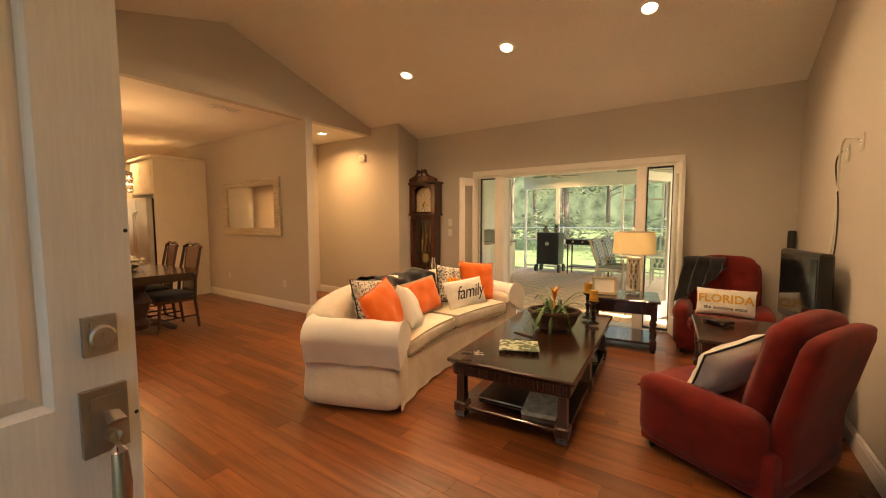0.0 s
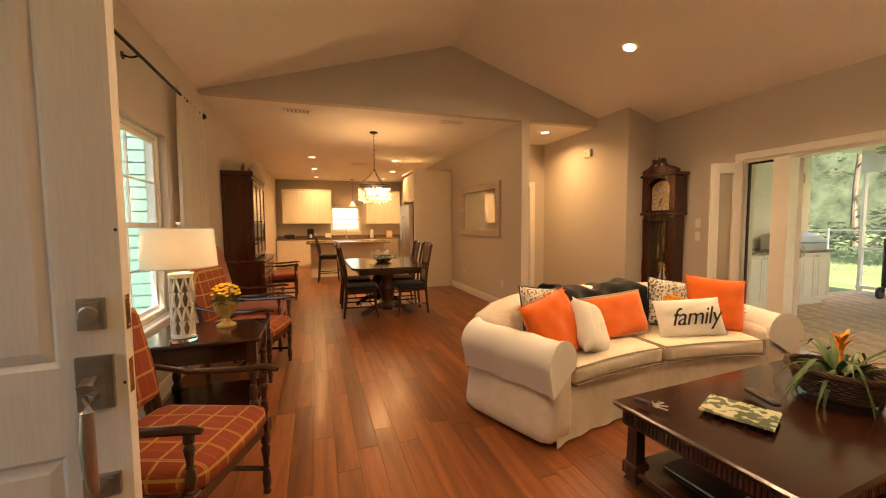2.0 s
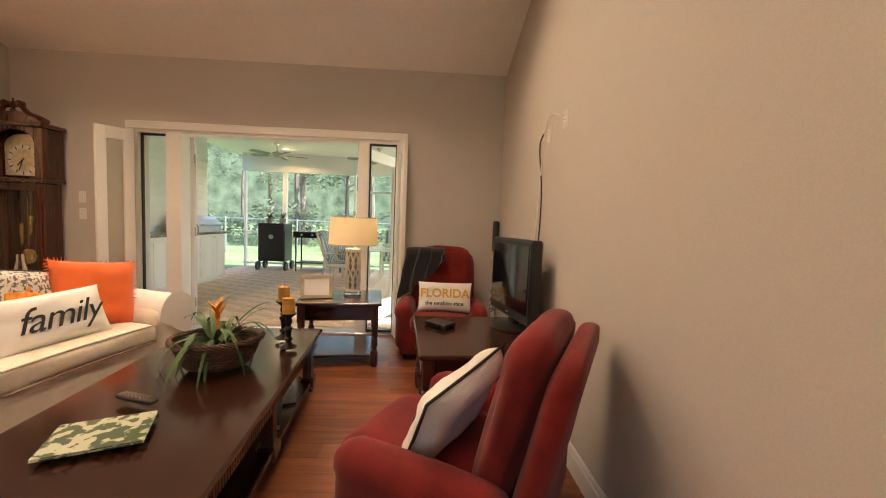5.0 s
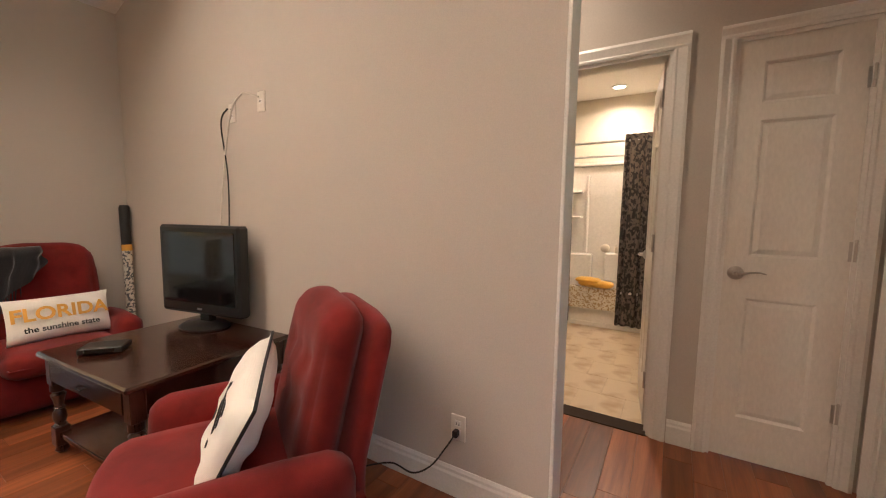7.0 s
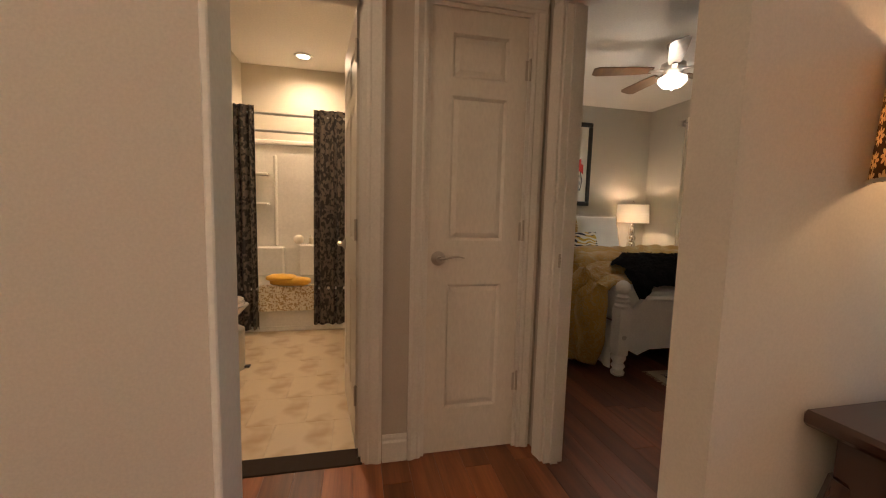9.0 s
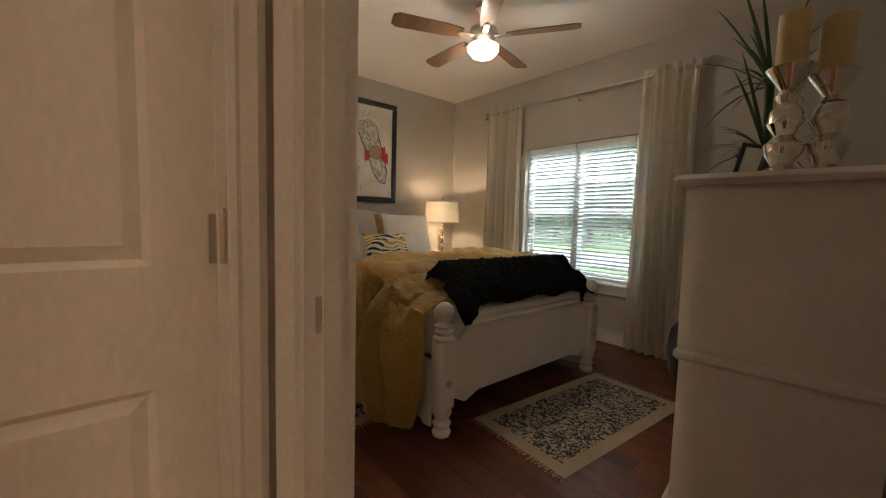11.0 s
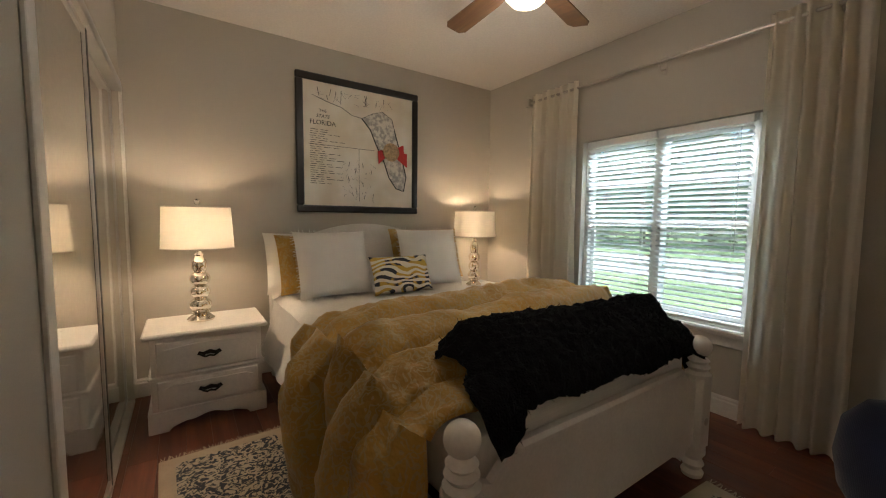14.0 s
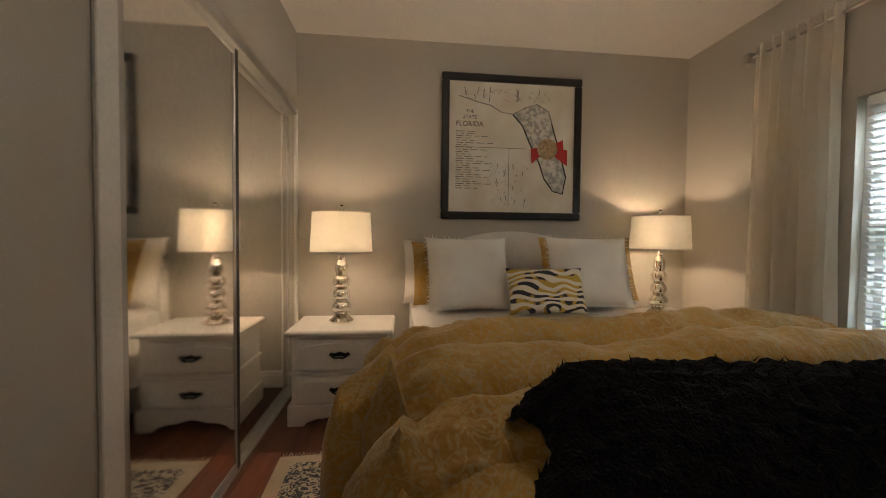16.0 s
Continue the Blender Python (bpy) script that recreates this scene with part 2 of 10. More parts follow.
def part(name, bm, material, parent=None, label="", smooth=35, m=None):
    me = finish(bm, smooth)
    me.materials.append(M[material] if isinstance(material, str) else material)
    ob = new(name, me)
    if parent is not None:
        ob.parent = parent
    if m is not None:
        ob.matrix_local = m
    return tagged(ob, label)


def thing(name, label, category, m=None, group="", kind=""):
    ob = new(name)
    ob.empty_display_size = 0.1
    if m is not None:
        ob.matrix_world = m
    return tagged(ob, label, category, group, kind)


def struct(name, bm, material, label="", category="", smooth=0):
    return tagged(part(name, bm, material, None, label, smooth), label, category, "", "structure")


def B():
    return bmesh.new()


def box(bm, x0, x1, y0, y1, z0, z1, bev=0.0, seg=2, m=None):
    """A block; with bev its twelve edges are cut back to that width."""
    c = bev if bev > 0 else 0.0
    cut = min(c, abs(x1 - x0) * 0.45, abs(y1 - y0) * 0.45, abs(z1 - z0) * 0.45)
    made = []
    if cut <= 0:
        vs = [bm.verts.new((x, y, z)) for x in (x0, x1) for y in (y0, y1) for z in (z0, z1)]
        for q in ((0, 1, 3, 2), (4, 6, 7, 5), (0, 4, 5, 1), (2, 3, 7, 6), (0, 2, 6, 4), (1, 5, 7, 3)):
            bm.faces.new([vs[i] for i in q])
        made = vs
    else:
        at = {}
        for i, x in enumerate((x0, x1)):
            for j, y in enumerate((y0, y1)):
                for k, z in enumerate((z0, z1)):
                    sx, sy, sz = cut * (1 - 2 * i), cut * (1 - 2 * j), cut * (1 - 2 * k)
                    at[i, j, k] = [bm.verts.new((x, y + sy, z + sz)), bm.verts.new((x + sx, y, z + sz)), bm.verts.new((x + sx, y + sy, z))]
                    made += at[i, j, k]
                    bm.faces.new(at[i, j, k])
        ring = ((0, 0), (0, 1), (1, 1), (1, 0))
        for s_ in (0, 1):
            bm.faces.new([at[s_, p, q][0] for p, q in ring])
            bm.faces.new([at[p, s_, q][1] for p, q in ring])
            bm.faces.new([at[p, q, s_][2] for p, q in ring])
        for p in (0, 1):
            for q in (0, 1):
                bm.faces.new((at[0, p, q][1], at[1, p, q][1], at[1, p, q][2], at[0, p, q][2]))
                bm.faces.new((at[p, 0, q][0], at[p, 1, q][0], at[p, 1, q][2], at[p, 0, q][2]))
                bm.faces.new((at[p, q, 0][0], at[p, q, 1][0], at[p, q, 1][1], at[p, q, 0][1]))
    if m is not None:
        for v in made:
            v.co = m @ v.co
    return bm


def lathe(bm, prof, seg=24, at=(0, 0, 0), m=None, cap=True):
    """Turned shape from (radius, height) pairs round z."""
    rings = []
    for r, z in prof:
        rings.append([bm.verts.new((at[0] + r * math.cos(2 * math.pi * i / seg), at[1] + r * math.sin(2 * math.pi * i / seg), at[2] + z)) for i in range(seg)])
    for a, b in zip(rings, rings[1:]):
        for i in range(seg):
            bm.faces.new((a[i], a[(i + 1) % seg], b[(i + 1) % seg], b[i]))
    if cap:
        bm.faces.new(rings[0][::-1])
        bm.faces.new(rings[-1])
    if m is not None:
        bmesh.ops.transform(bm, matrix=m, verts=[v for r in rings for v in r])
    return bm


def tube(bm, pts, r, seg=8, flat=1.0):
    """A round bar along points; r is one radius or one for each point."""
    pts = [Vector(p) for p in pts]
    rs = r if isinstance(r, (list, tuple)) else [r] * len(pts)
    rings, up = [], Vector((0, 0, 1))
    for i, p in enumerate(pts):
        d = (pts[min(i + 1, len(pts) - 1)] - pts[max(i - 1, 0)]).normalized()
        if abs(d.dot(up)) > 0.95:
            up = Vector((0, 1, 0)) if abs(d.y) < 0.9 else Vector((1, 0, 0))
        a = d.cross(up).normalized()
        b = a.cross(d).normalized()
        rings.append([bm.verts.new(p + rs[i] * (a * math.cos(2 * math.pi * k / seg) + flat * b * math.sin(2 * math.pi * k / seg))) for k in range(seg)])
    for a, b in zip(rings, rings[1:]):
        for k in range(seg):
            bm.faces.new((a[k], a[(k + 1) % seg], b[(k + 1) % seg], b[k]))
    bm.faces.new(rings[0][::-1])
    bm.faces.new(rings[-1])
    return bm


def prism(bm, outline, d0, d1, axis="z", m=None):
    """An outline of (u, v) pairs drawn out along an axis from d0 to d1."""
    def at(u, v, d):
        return {"z": (u, v, d), "y": (u, d, v), "x": (d, u, v)}[axis]
    lo = [bm.verts.new(at(u, v, d0)) for u, v in outline]
    hi = [bm.verts.new(at(u, v, d1)) for u, v in outline]
    n = len(outline)
    bm.faces.new(lo[::-1])
    bm.faces.new(hi)
    for i in range(n):
        bm.faces.new((lo[i], lo[(i + 1) % n], hi[(i + 1) % n], hi[i]))
    if m is not None:
        bmesh.ops.transform(bm, matrix=m, verts=lo + hi)
    return bm


def grid(bm, nu, nv, fn, wrap=False):
    """A sheet of nu x nv quads; fn(u, v) with u, v in 0..1 gives the place."""
    vs = [[bm.verts.new(fn(i / nu, j / nv)) for j in range(nv + 1)] for i in range(nu if wrap else nu + 1)]
    for i in range(nu):
        for j in range(nv):
            a, b = vs[i], vs[(i + 1) % len(vs)]
            bm.faces.new((a[j], b[j], b[j + 1], a[j + 1]))
    return bm


def pillow(bm, w, h, t, n=14, pinch=0.08, m=None, wob=0.012, seed=0.0):
    """A stuffed cushion standing in the x-z plane, thick along y, with pulled corners."""
    made = []
    for side in (1, -1):
        vs = []
        for i in range(n + 1):
            row = []
            for j in range(n + 1):
                u, v = 2 * i / n - 1, 2 * j / n - 1
                fill = max(0.0, (1 - u ** 4) * (1 - v ** 4)) ** 0.55
                k = 1 - pinch * (1 - u * u * v * v) * (abs(u) ** 3 + abs(v) ** 3) * 0.6
                wr = noise.noise((u * 2.2 + seed, v * 2.2, side * 3 + seed)) * wob * fill * 2
                row.append(bm.verts.new((u * w / 2 * k, side * (t / 2 * fill + 0.004) + wr, v * h / 2 * k)))
            vs.append(row)
        for i in range(n):
            for j in range(n):
                bm.faces.new((vs[i][j], vs[i + 1][j], vs[i + 1][j + 1], vs[i][j + 1]))
        made += [v for r in vs for v in r]
    bmesh.ops.remove_doubles(bm, verts=made, dist=0.0095)
    if m is not None:
        bmesh.ops.transform(bm, matrix=m, verts=[v for v in made if v.is_valid])
    return bm


def soft_box(bm, x0, x1, y0, y1, z0, z1, r=0.05, n=6, puff=0.02, m=None, seed=0.0):
    """An upholstered block: rounded edges and slightly swollen, uneven faces."""
    at, n = {}, n + 1

    def corner(i, j, k):
        if (i, j, k) not in at:
            at[i, j, k] = bm.verts.new((2 * i / n - 1, 2 * j / n - 1, 2 * k / n - 1))
        return at[i, j, k]
    for e in (0, n):
        for p in range(n):
            for q in range(n):
                ring = ((p, q), (p + 1, q), (p + 1, q + 1), (p, q + 1))
                bm.faces.new([corner(e, *r_) for r_ in ring])
                bm.faces.new([corner(r_[0], e, r_[1]) for r_ in ring])
                bm.faces.new([corner(*r_, e) for r_ in ring])
    vs = list(at.values())
    c, hs = Vector(((x0 + x1) / 2, (y0 + y1) / 2, (z0 + z1) / 2)), Vector(((x1 - x0) / 2, (y1 - y0) / 2, (z1 - z0) / 2))
    for v in vs:
        p = Vector((v.co.x * hs.x, v.co.y * hs.y, v.co.z * hs.z))
        q = Vector([max(-h + r, min(h - r, a)) for a, h in zip(p, hs)])
        d = p - q
        if d.length > 1e-6:
            p = q + d.normalized() * r
        u = v.co
        sw = puff * ((1 - u.x ** 2) * (1 - u.y ** 2) + (1 - u.y ** 2) * (1 - u.z ** 2) + (1 - u.x ** 2) * (1 - u.z ** 2))
        nn = p.normalized() if p.length else Vector((0, 0, 1))
        p += nn * (sw + 0.35 * puff * noise.noise(p * 5 + Vector((seed, seed, 0))))
        v.co = c + p
    if m is not None:
        bmesh.ops.transform(bm, matrix=m, verts=list(vs))
    return bm


def wall_along(bm, axis, face, depth, a0, a1, z0, z1, holes=()):
    """A wall along x or y from face to depth, with holes (b0, b1, low, high) cut clean through it."""
    lo, hi = min(face, depth), max(face, depth)

    def put(b0, b1, c0, c1):
        if b1 - b0 > 1e-4 and c1 - c0 > 1e-4:
            box(bm, *((b0, b1, lo, hi) if axis == "x" else (lo, hi, b0, b1)), c0, c1)
    at = a0
    for b0, b1, low, high in sorted(holes):
        put(at, b0, z0, z1)
        put(b0, b1, z0, low)
        put(b0, b1, high, z1)
        at = b1
    put(at, a1, z0, z1)
    return bm

# ---- large structure ----
XR, XRo = 2.91, 3.03          # wall between living room and hall
YF, YB = 0.75, 6.60           # front and back walls of the living room
XG = -2.67                    # gable between living and dining
ZD, ZB = 2.83, 2.70           # flat ceilings
YM = 4.78                     # wall with the mirror
XK = -11.15                   # kitchen's far wall
XH = 3.88                     # hall's far wall
YE = 1.90                     # hall's end wall
YL, XS, YS = 3.03, 2.72, 2.115  # ends of the walls on both sides of the hall opening
XB = 2.945                    # bedroom wall beside its door
YW, XE = -1.41, 7.10          # bedroom window wall and headboard wall
YC = 1.80                     # bedroom closet front

b = B()
wall_along(b, "x", YB, YB + 0.16, -2.05, XRo + 0.02, 0, 2.80, [(-0.86, 1.82, 0, 2.06)])
struct("wall_back", b, "wall", "beige painted wall with a wide glazed door opening", "wall")
b = B()
wall_along(b, "y", XR, XRo, YL, YB, 0, 2.80)
prism(b, [(YL, 2.80), (YB, 2.80), (3.72, 3.80), (YL, 3.80)], XR, XRo, "x")
wall_along(b, "y", XS + 0.11, XB, YF, 1.905, 0, 2.80)
wall_along(b, "y", XS, XS + 0.11, YF, YS, 0, 2.80)
prism(b, [(YF, 2.80), (YS, 2.80), (YS, 3.80), (YF, 3.80)], XS, XRo, "x")
box(b, XR, XRo, YS, YL, 2.50, 3.80)
struct("wall_right", b, "wall", "beige painted living room wall with an opening to the hall", "wall")
b = B()
wall_along(b, "x", YF, YF - 0.16, XK, 3.03, 0, 2.88, [(-1.62, -0.10, 0.62, 2.12), (1.28, 2.20, 0, 2.06)])
struct("wall_front", b, "wall", "beige painted front wall with a window and the entry", "wall")
b = B()
prism(b, [(YF, ZD), (6.085, ZD), (6.085, 2.97), (3.72, 3.74), (YF, 2.88)], XG - 0.12, XG, "x")
struct("gable", b, "wall", "beige painted gable above the dining opening", "wall")
b = B()
box(b, -9.0, XG, YM, YM + 0.12, 0, ZD)
struct("wall_mirror", b, "wall", "beige painted wall ending in the corridor opening", "wall")
b = B()
box(b, -6.0, -2.05, 6.085, 6.72, 0, 3.05)
struct("wall_chase", b, "wall", "beige painted corridor wall stepping out beside the clock", "wall")
b = B()
wall_along(b, "y", -4.10, -4.22, YM + 0.12, 6.085, 0, ZD, [(5.02, 5.80, 0, 2.06)])
struct("wall_corridor_end", b, "wall", "beige painted corridor end with a doorway", "wall")
b = B()
wall_along(b, "y", XK, XK - 0.12, YF - 0.16, 6.72, 0, ZD, [(2.42, 3.40, 1.12, 1.98)])
struct("wall_kitchen", b, "wall", "beige painted kitchen wall with a window over the sink", "wall")
b = B()
box(b, -9.0, XK, YM, YM + 0.12, 0, ZD)
box(b, -9.0, -6.0, 6.6, 6.72, 0, ZD)
box(b, -9.12, -9.0, YM + 0.12, 6.72, 0, ZD)
struct("wall_side_room", b, "wall", "beige painted walls of the room past the corridor", "wall")
# vaulted ceiling, two slabs, and the flat ones
b = B()
prism(b, [(YF - 0.16, slope_z(YF - 0.16)), (3.72, 3.72), (YB + 0.16, slope_z(YB + 0.16)), (YB + 0.16, 3.1), (3.72, 4.0), (YF - 0.16, 3.1)], XG, XRo, "x")
struct("ceiling_living", b, "ceiling", "off-white vaulted ceiling with fine texture", "ceiling")
b = B()
box(b, XK - 0.12, XG - 0.12, YF - 0.16, 6.085, ZD, ZD + 0.12)
box(b, XK - 0.12, -6.0, 6.085, 6.72, ZD, ZD + 0.12)
struct("ceiling_dining", b, "ceiling", "off-white flat ceiling over dining room and kitchen", "ceiling")

# hall, bathroom, closet, bedroom
b = B()
wall_along(b, "y", XH, XH + 0.12, YE, 4.6, 0, 2.72, [(1.98, 2.47, 0, 2.09), (2.73, 3.44, 0, 2.09)])
struct("wall_hall", b, "wall", "beige painted hall wall with bathroom and closet doors", "wall")
b = B()
wall_along(b, "x", YE, YE - 0.095, XB + 0.001, XH + 0.12, 0, 2.72, [(2.975, 3.74, 0, 2.09)])
struct("wall_hall_end", b, "wall", "beige painted hall end with the bedroom doorway", "wall")
b = B()
box(b, XRo, XH, 4.6, 4.72, 0, 2.72)
struct("wall_hall_far", b, "wall", "beige painted far end of the hall", "wall")
b = B()
box(b, XB, XE + 0.12, YW - 0.16, 4.72, ZB, ZB + 0.12)
struct("ceiling_bedroom", b, "ceiling", "off-white textured ceiling of hall, bath and bedroom", "ceiling")
b = B()
wall_along(b, "x", YW, YW - 0.16, XRo - 0.12, XE + 0.12, 0, ZB, [(4.62, 5.87, 0.56, 1.94)])
struct("wall_bed_window", b, "wall_bed", "greige painted bedroom wall with a double window", "wall")
b = B()
box(b, XE, XE + 0.12, YW, 1.92, 0, ZB)
struct("wall_headboard", b, "wall_bed", "greige painted bedroom wall behind the bed", "wall")
b = B()
box(b, XRo - 0.12, XRo, YW, 0.59, 0, ZB)
box(b, XB + 0.001, XB + 0.013, 0.592, YE - 0.097, 0, ZB)
struct("wall_dresser", b, "wall_bed", "greige painted bedroom wall behind the tall chest", "wall")
b = B()
wall_along(b, "x", YC, YC + 0.10, 4.0, XE, 0, ZB, [(5.22, 7.02, 0, 2.10)])
struct("wall_closet", b, "wall_bed", "greige painted wall above the mirrored closet", "wall")
b = B()
box(b, 4.0, 6.9, 2.46, 2.58, 0, ZB)
box(b, 4.4, 6.9, 4.35, 4.47, 0, ZB)
box(b, 6.78, 6.9, 2.58, 4.35, 0, ZB)
box(b, 5.86, 6.78, 3.98, 4.35, 0, ZB)
box(b, 4.0, 4.4, 4.35, 4.47, 0, ZB)
struct("wall_bath", b, "wall_bath", "cream painted bathroom walls with a tub alcove", "wall")
b = B()
box(b, 5.1, 7.1, 2.36, 2.455, 0, ZB)
struct("wall_closet_back", b, "wall_bed", "greige back of the bedroom closet", "wall")

# floors under the boards and tiles
b = B()
box(b, XK - 0.12, 3.95, YF - 0.16, 6.78, -0.10, -0.012)
box(b, 3.03, 4.04, 1.86, 4.6, -0.10, -0.013)
floor = struct("floor", b, "sub", "reddish brown hardwood plank floor", "floor")
b = B()
box(b, XB - 0.03, XE + 0.12, YW - 0.16, 1.9, -0.10, -0.014)
floor_bed = struct("floor_bedroom", b, "sub", "dark reddish hardwood bedroom floor", "floor")
b = B()
box(b, 3.97, 6.9, 2.46, 4.47, -0.10, -0.008)
floor_bath = struct("floor_bath", b, "grout", "travertine tiled bathroom floor", "floor")


def board(bm, axis, face, out, a0, a1, h=0.13):
    """A moulded baseboard on a wall's face; out is +1 or -1, the side that it stands on."""
    prof = [(0, 0), (0.016, 0), (0.016, h - 0.035), (0.011, h - 0.025), (0.011, h - 0.012), (0.004, h), (0, h)]
    pts = [(face + out * u, v) for u, v in prof]
    prism(bm, pts, a0, a1, "y" if axis == "y" else "x")
    return bm


def base_run(name, runs):
    b = B()
    for axis, face, out, a0, a1 in runs:
        board(b, axis, face, out, a0, a1)
    return struct(name, b, "trim", "white moulded baseboard", "baseboard")


base_run("baseboard", [("x", YB, -1, -2.03, -0.96), ("x", YB, -1, 1.91, XR), ("y", XR, -1, YL, YB - 0.017), ("y", XS, -1, YF + 0.017, YS),
                       ("x", YM, -1, -5.66, XG), ("y", XG, 1, YM, YM + 0.12), ("x", 6.085, -1, -4.1, -2.05), ("y", -2.05, 1, 6.07, 6.58),
                       ("x", YF, 1, -6.0, 1.18), ("x", YF, 1, 2.30, XS - 0.017)])
base_run("baseboard_hall", [("y", XH, -1, 2.535, 2.65), ("y", XH, -1, 3.53, 4.6), ("y", XRo, 1, YL, 4.6)])
base_run("baseboard_bedroom", [("x", YW, 1, XRo, XE), ("y", XE, -1, YW + 0.017, YC), ("y", XRo, 1, YW + 0.017, 0.58), ("x", YC, -1, 4.0, 5.14)])
base_run("baseboard_bath", [("y", 4.0, 1, 3.53, 4.3), ("x", 2.58, 1, 4.8, 5.9)])


def casing(name, axis, face, out, b0, b1, top, w=0.075, jamb=0.12, label="white moulded door casing", low=0.0):
    """Trim round an opening on one face of a wall, with the lining of the opening."""
    b = B()
    prof = [(0.0, 0.0), (0.0, 0.010), (0.012, 0.014), (0.020, 0.012), (w * 0.6, 0.018), (w - 0.015, 0.022), (w, 0.018), (w, 0.0)]
    for edge, s in ((b0, -1), (b1, 1)):
        pts = [(edge + s * u, face + out * t) for u, t in prof]
        if axis == "y":
            pts = [(q, p) for p, q in pts]
        prism(b, pts, low, top + 0.0, "z")
    pts = [(face + out * t, top + u) for u, t in prof]
    if axis == "x":
        prism(b, pts, b0 - w, b1 + w, "x")
    else:
        prism(b, pts, b0 - w, b1 + w, "y")
    d0, d1 = sorted((face, face - out * jamb))
    for e0, e1 in ((b0, b0 + 0.018), (b1 - 0.018, b1)):
        box(b, *((e0, e1, d0, d1) if axis == "x" else (d0, d1, e0, e1)), low, top)
    box(b, *((b0 + 0.018, b1 - 0.018, d0, d1) if axis == "x" else (d0, d1, b0 + 0.018, b1 - 0.018)), top - 0.018, top)
    # stop strip
    mid = (d0 + d1) / 2
    for e0, e1 in ((b0 + 0.018, b0 + 0.030), (b1 - 0.030, b1 - 0.018)):
        box(b, *((e0, e1, mid - 0.018, mid + 0.018) if axis == "x" else (mid - 0.018, mid + 0.018, e0, e1)), low, top - 0.018)
    return struct(name, b, "trim", label, "door casing")


casing("trim_bath", "y", XH, -1, 2.73, 3.44, 2.09)
casing("trim_closet", "y", XH, -1, 1.98, 2.47, 2.09, w=0.062)
casing("trim_bedroom", "x", YE, 1, 2.975, 3.74, 2.09, jamb=0.095)
casing("trim_corridor", "y", -4.10, 1, 5.02, 5.80, 2.06)
casing("trim_entry", "x", YF, 1, 1.28, 2.20, 2.06, jamb=0.16)
b = B()
box(b, XR - 0.004, XRo + 0.004, YL - 0.015, YL - 0.0005, 0, 2.50, 0.003, 1)
struct("trim_wall_end", b, "trim", "pale painted corner of the wall's end", "trim")

# ---- lamps of the place ----
# the row at y 2.25 is assumed, added to mirror the row at 5.19
CANS = [(-1.13, 5.19), (0.27, 5.19), (1.64, 5.19), (-1.13, 2.25), (0.27, 2.25), (1.64, 2.25)]
FLAT = [(-6.63, 1.90, ZD), (-8.43, 1.95, ZD), (-10.2, 2.0, ZD), (-6.6, 3.72, ZD), (-8.43, 4.02, ZD), (-10.2, 4.05, ZD), (-1.05, 11.3, 2.72), (-3.2, 5.5, ZD), (5.1, 3.05, ZB), (6.4, 3.3, ZB), (3.45, 3.3, ZB)]


def can_light(x, y, z, tilt, energy, color=SOFT):
    t = thing("recessed_light", "white recessed ceiling light, lit warm", "ceiling light", pose(x, y, z, tilt, 0, 0), "recessed ceiling lights")
    b = B()
    lathe(b, [(0.062, 0.0), (0.066, -0.006), (0.088, -0.004), (0.090, 0.004), (0.062, 0.004)], 28, cap=False)
    part("trim_ring", b, "trim", t)
    b = B()
    lathe(b, [(0.001, -0.001), (0.062, -0.001)], 24, cap=False)
    part("lens", b, "can", t, "glowing warm lens")
    area("can_lamp", pose(x, y, z, tilt, 0, 0) @ Matrix.Translation((0, 0, -0.012)), 0.11, 0.11, energy, color, "DISK", 150)


for x, y in CANS:
    can_light(x, y, slope_z(y) - 0.004, -18 if y > 3.72 else 18, 34 if y > 3.72 else 14)
for x, y, z in FLAT:
    can_light(x, y, z - 0.004, 0, 31 if x < 0 else (19 if x > 4.5 else 6), WARM if x < 0 else SOFT)

# ---- small builders used by many things ----
def words(name, body, size, material, parent, m, shear=0.0, thick=0.0008, space=1.0, bold=0.0, bow=0.0):
    cu = bpy.data.curves.new("words", "FONT")
    cu.body, cu.size, cu.shear, cu.extrude, cu.space_character = body, size, shear, thick, space
    cu.offset = bold
    cu.align_x, cu.align_y, cu.resolution_u = "CENTER", "CENTER", 3
    tmp = bpy.data.objects.new("words", cu)
    me = bpy.data.meshes.new_from_object(tmp)
    bpy.data.objects.remove(tmp)
    for v in me.vertices:
        v.co.z -= bow * v.co.x ** 2
    me.materials.append(M[material])
    ob = new(name, me)
    ob.parent, ob.matrix_local = parent, m
    return ob


FACE = pose(0, 0, 0, 90, 0, 0)  # lays lettering into the x-z plane, read from -y


def turned(bm, x, y, z0, z1, r, seg=14):
    """A turned leg: blocks, vase and ring shapes by height."""
    h = z1 - z0
    prof = [(0.75, 0), (0.85, 0.03), (0.6, 0.06), (0.7, 0.09), (0.95, 0.2), (0.8, 0.34), (0.5, 0.4), (0.8, 0.43), (0.55, 0.46), (0.7, 0.6), (0.98, 0.74), (0.6, 0.8), (0.95, 0.84), (0.95, 1.0)]
    return lathe(bm, [(r * a, z0 + h * b_) for a, b_ in prof], seg, (x, y, 0))


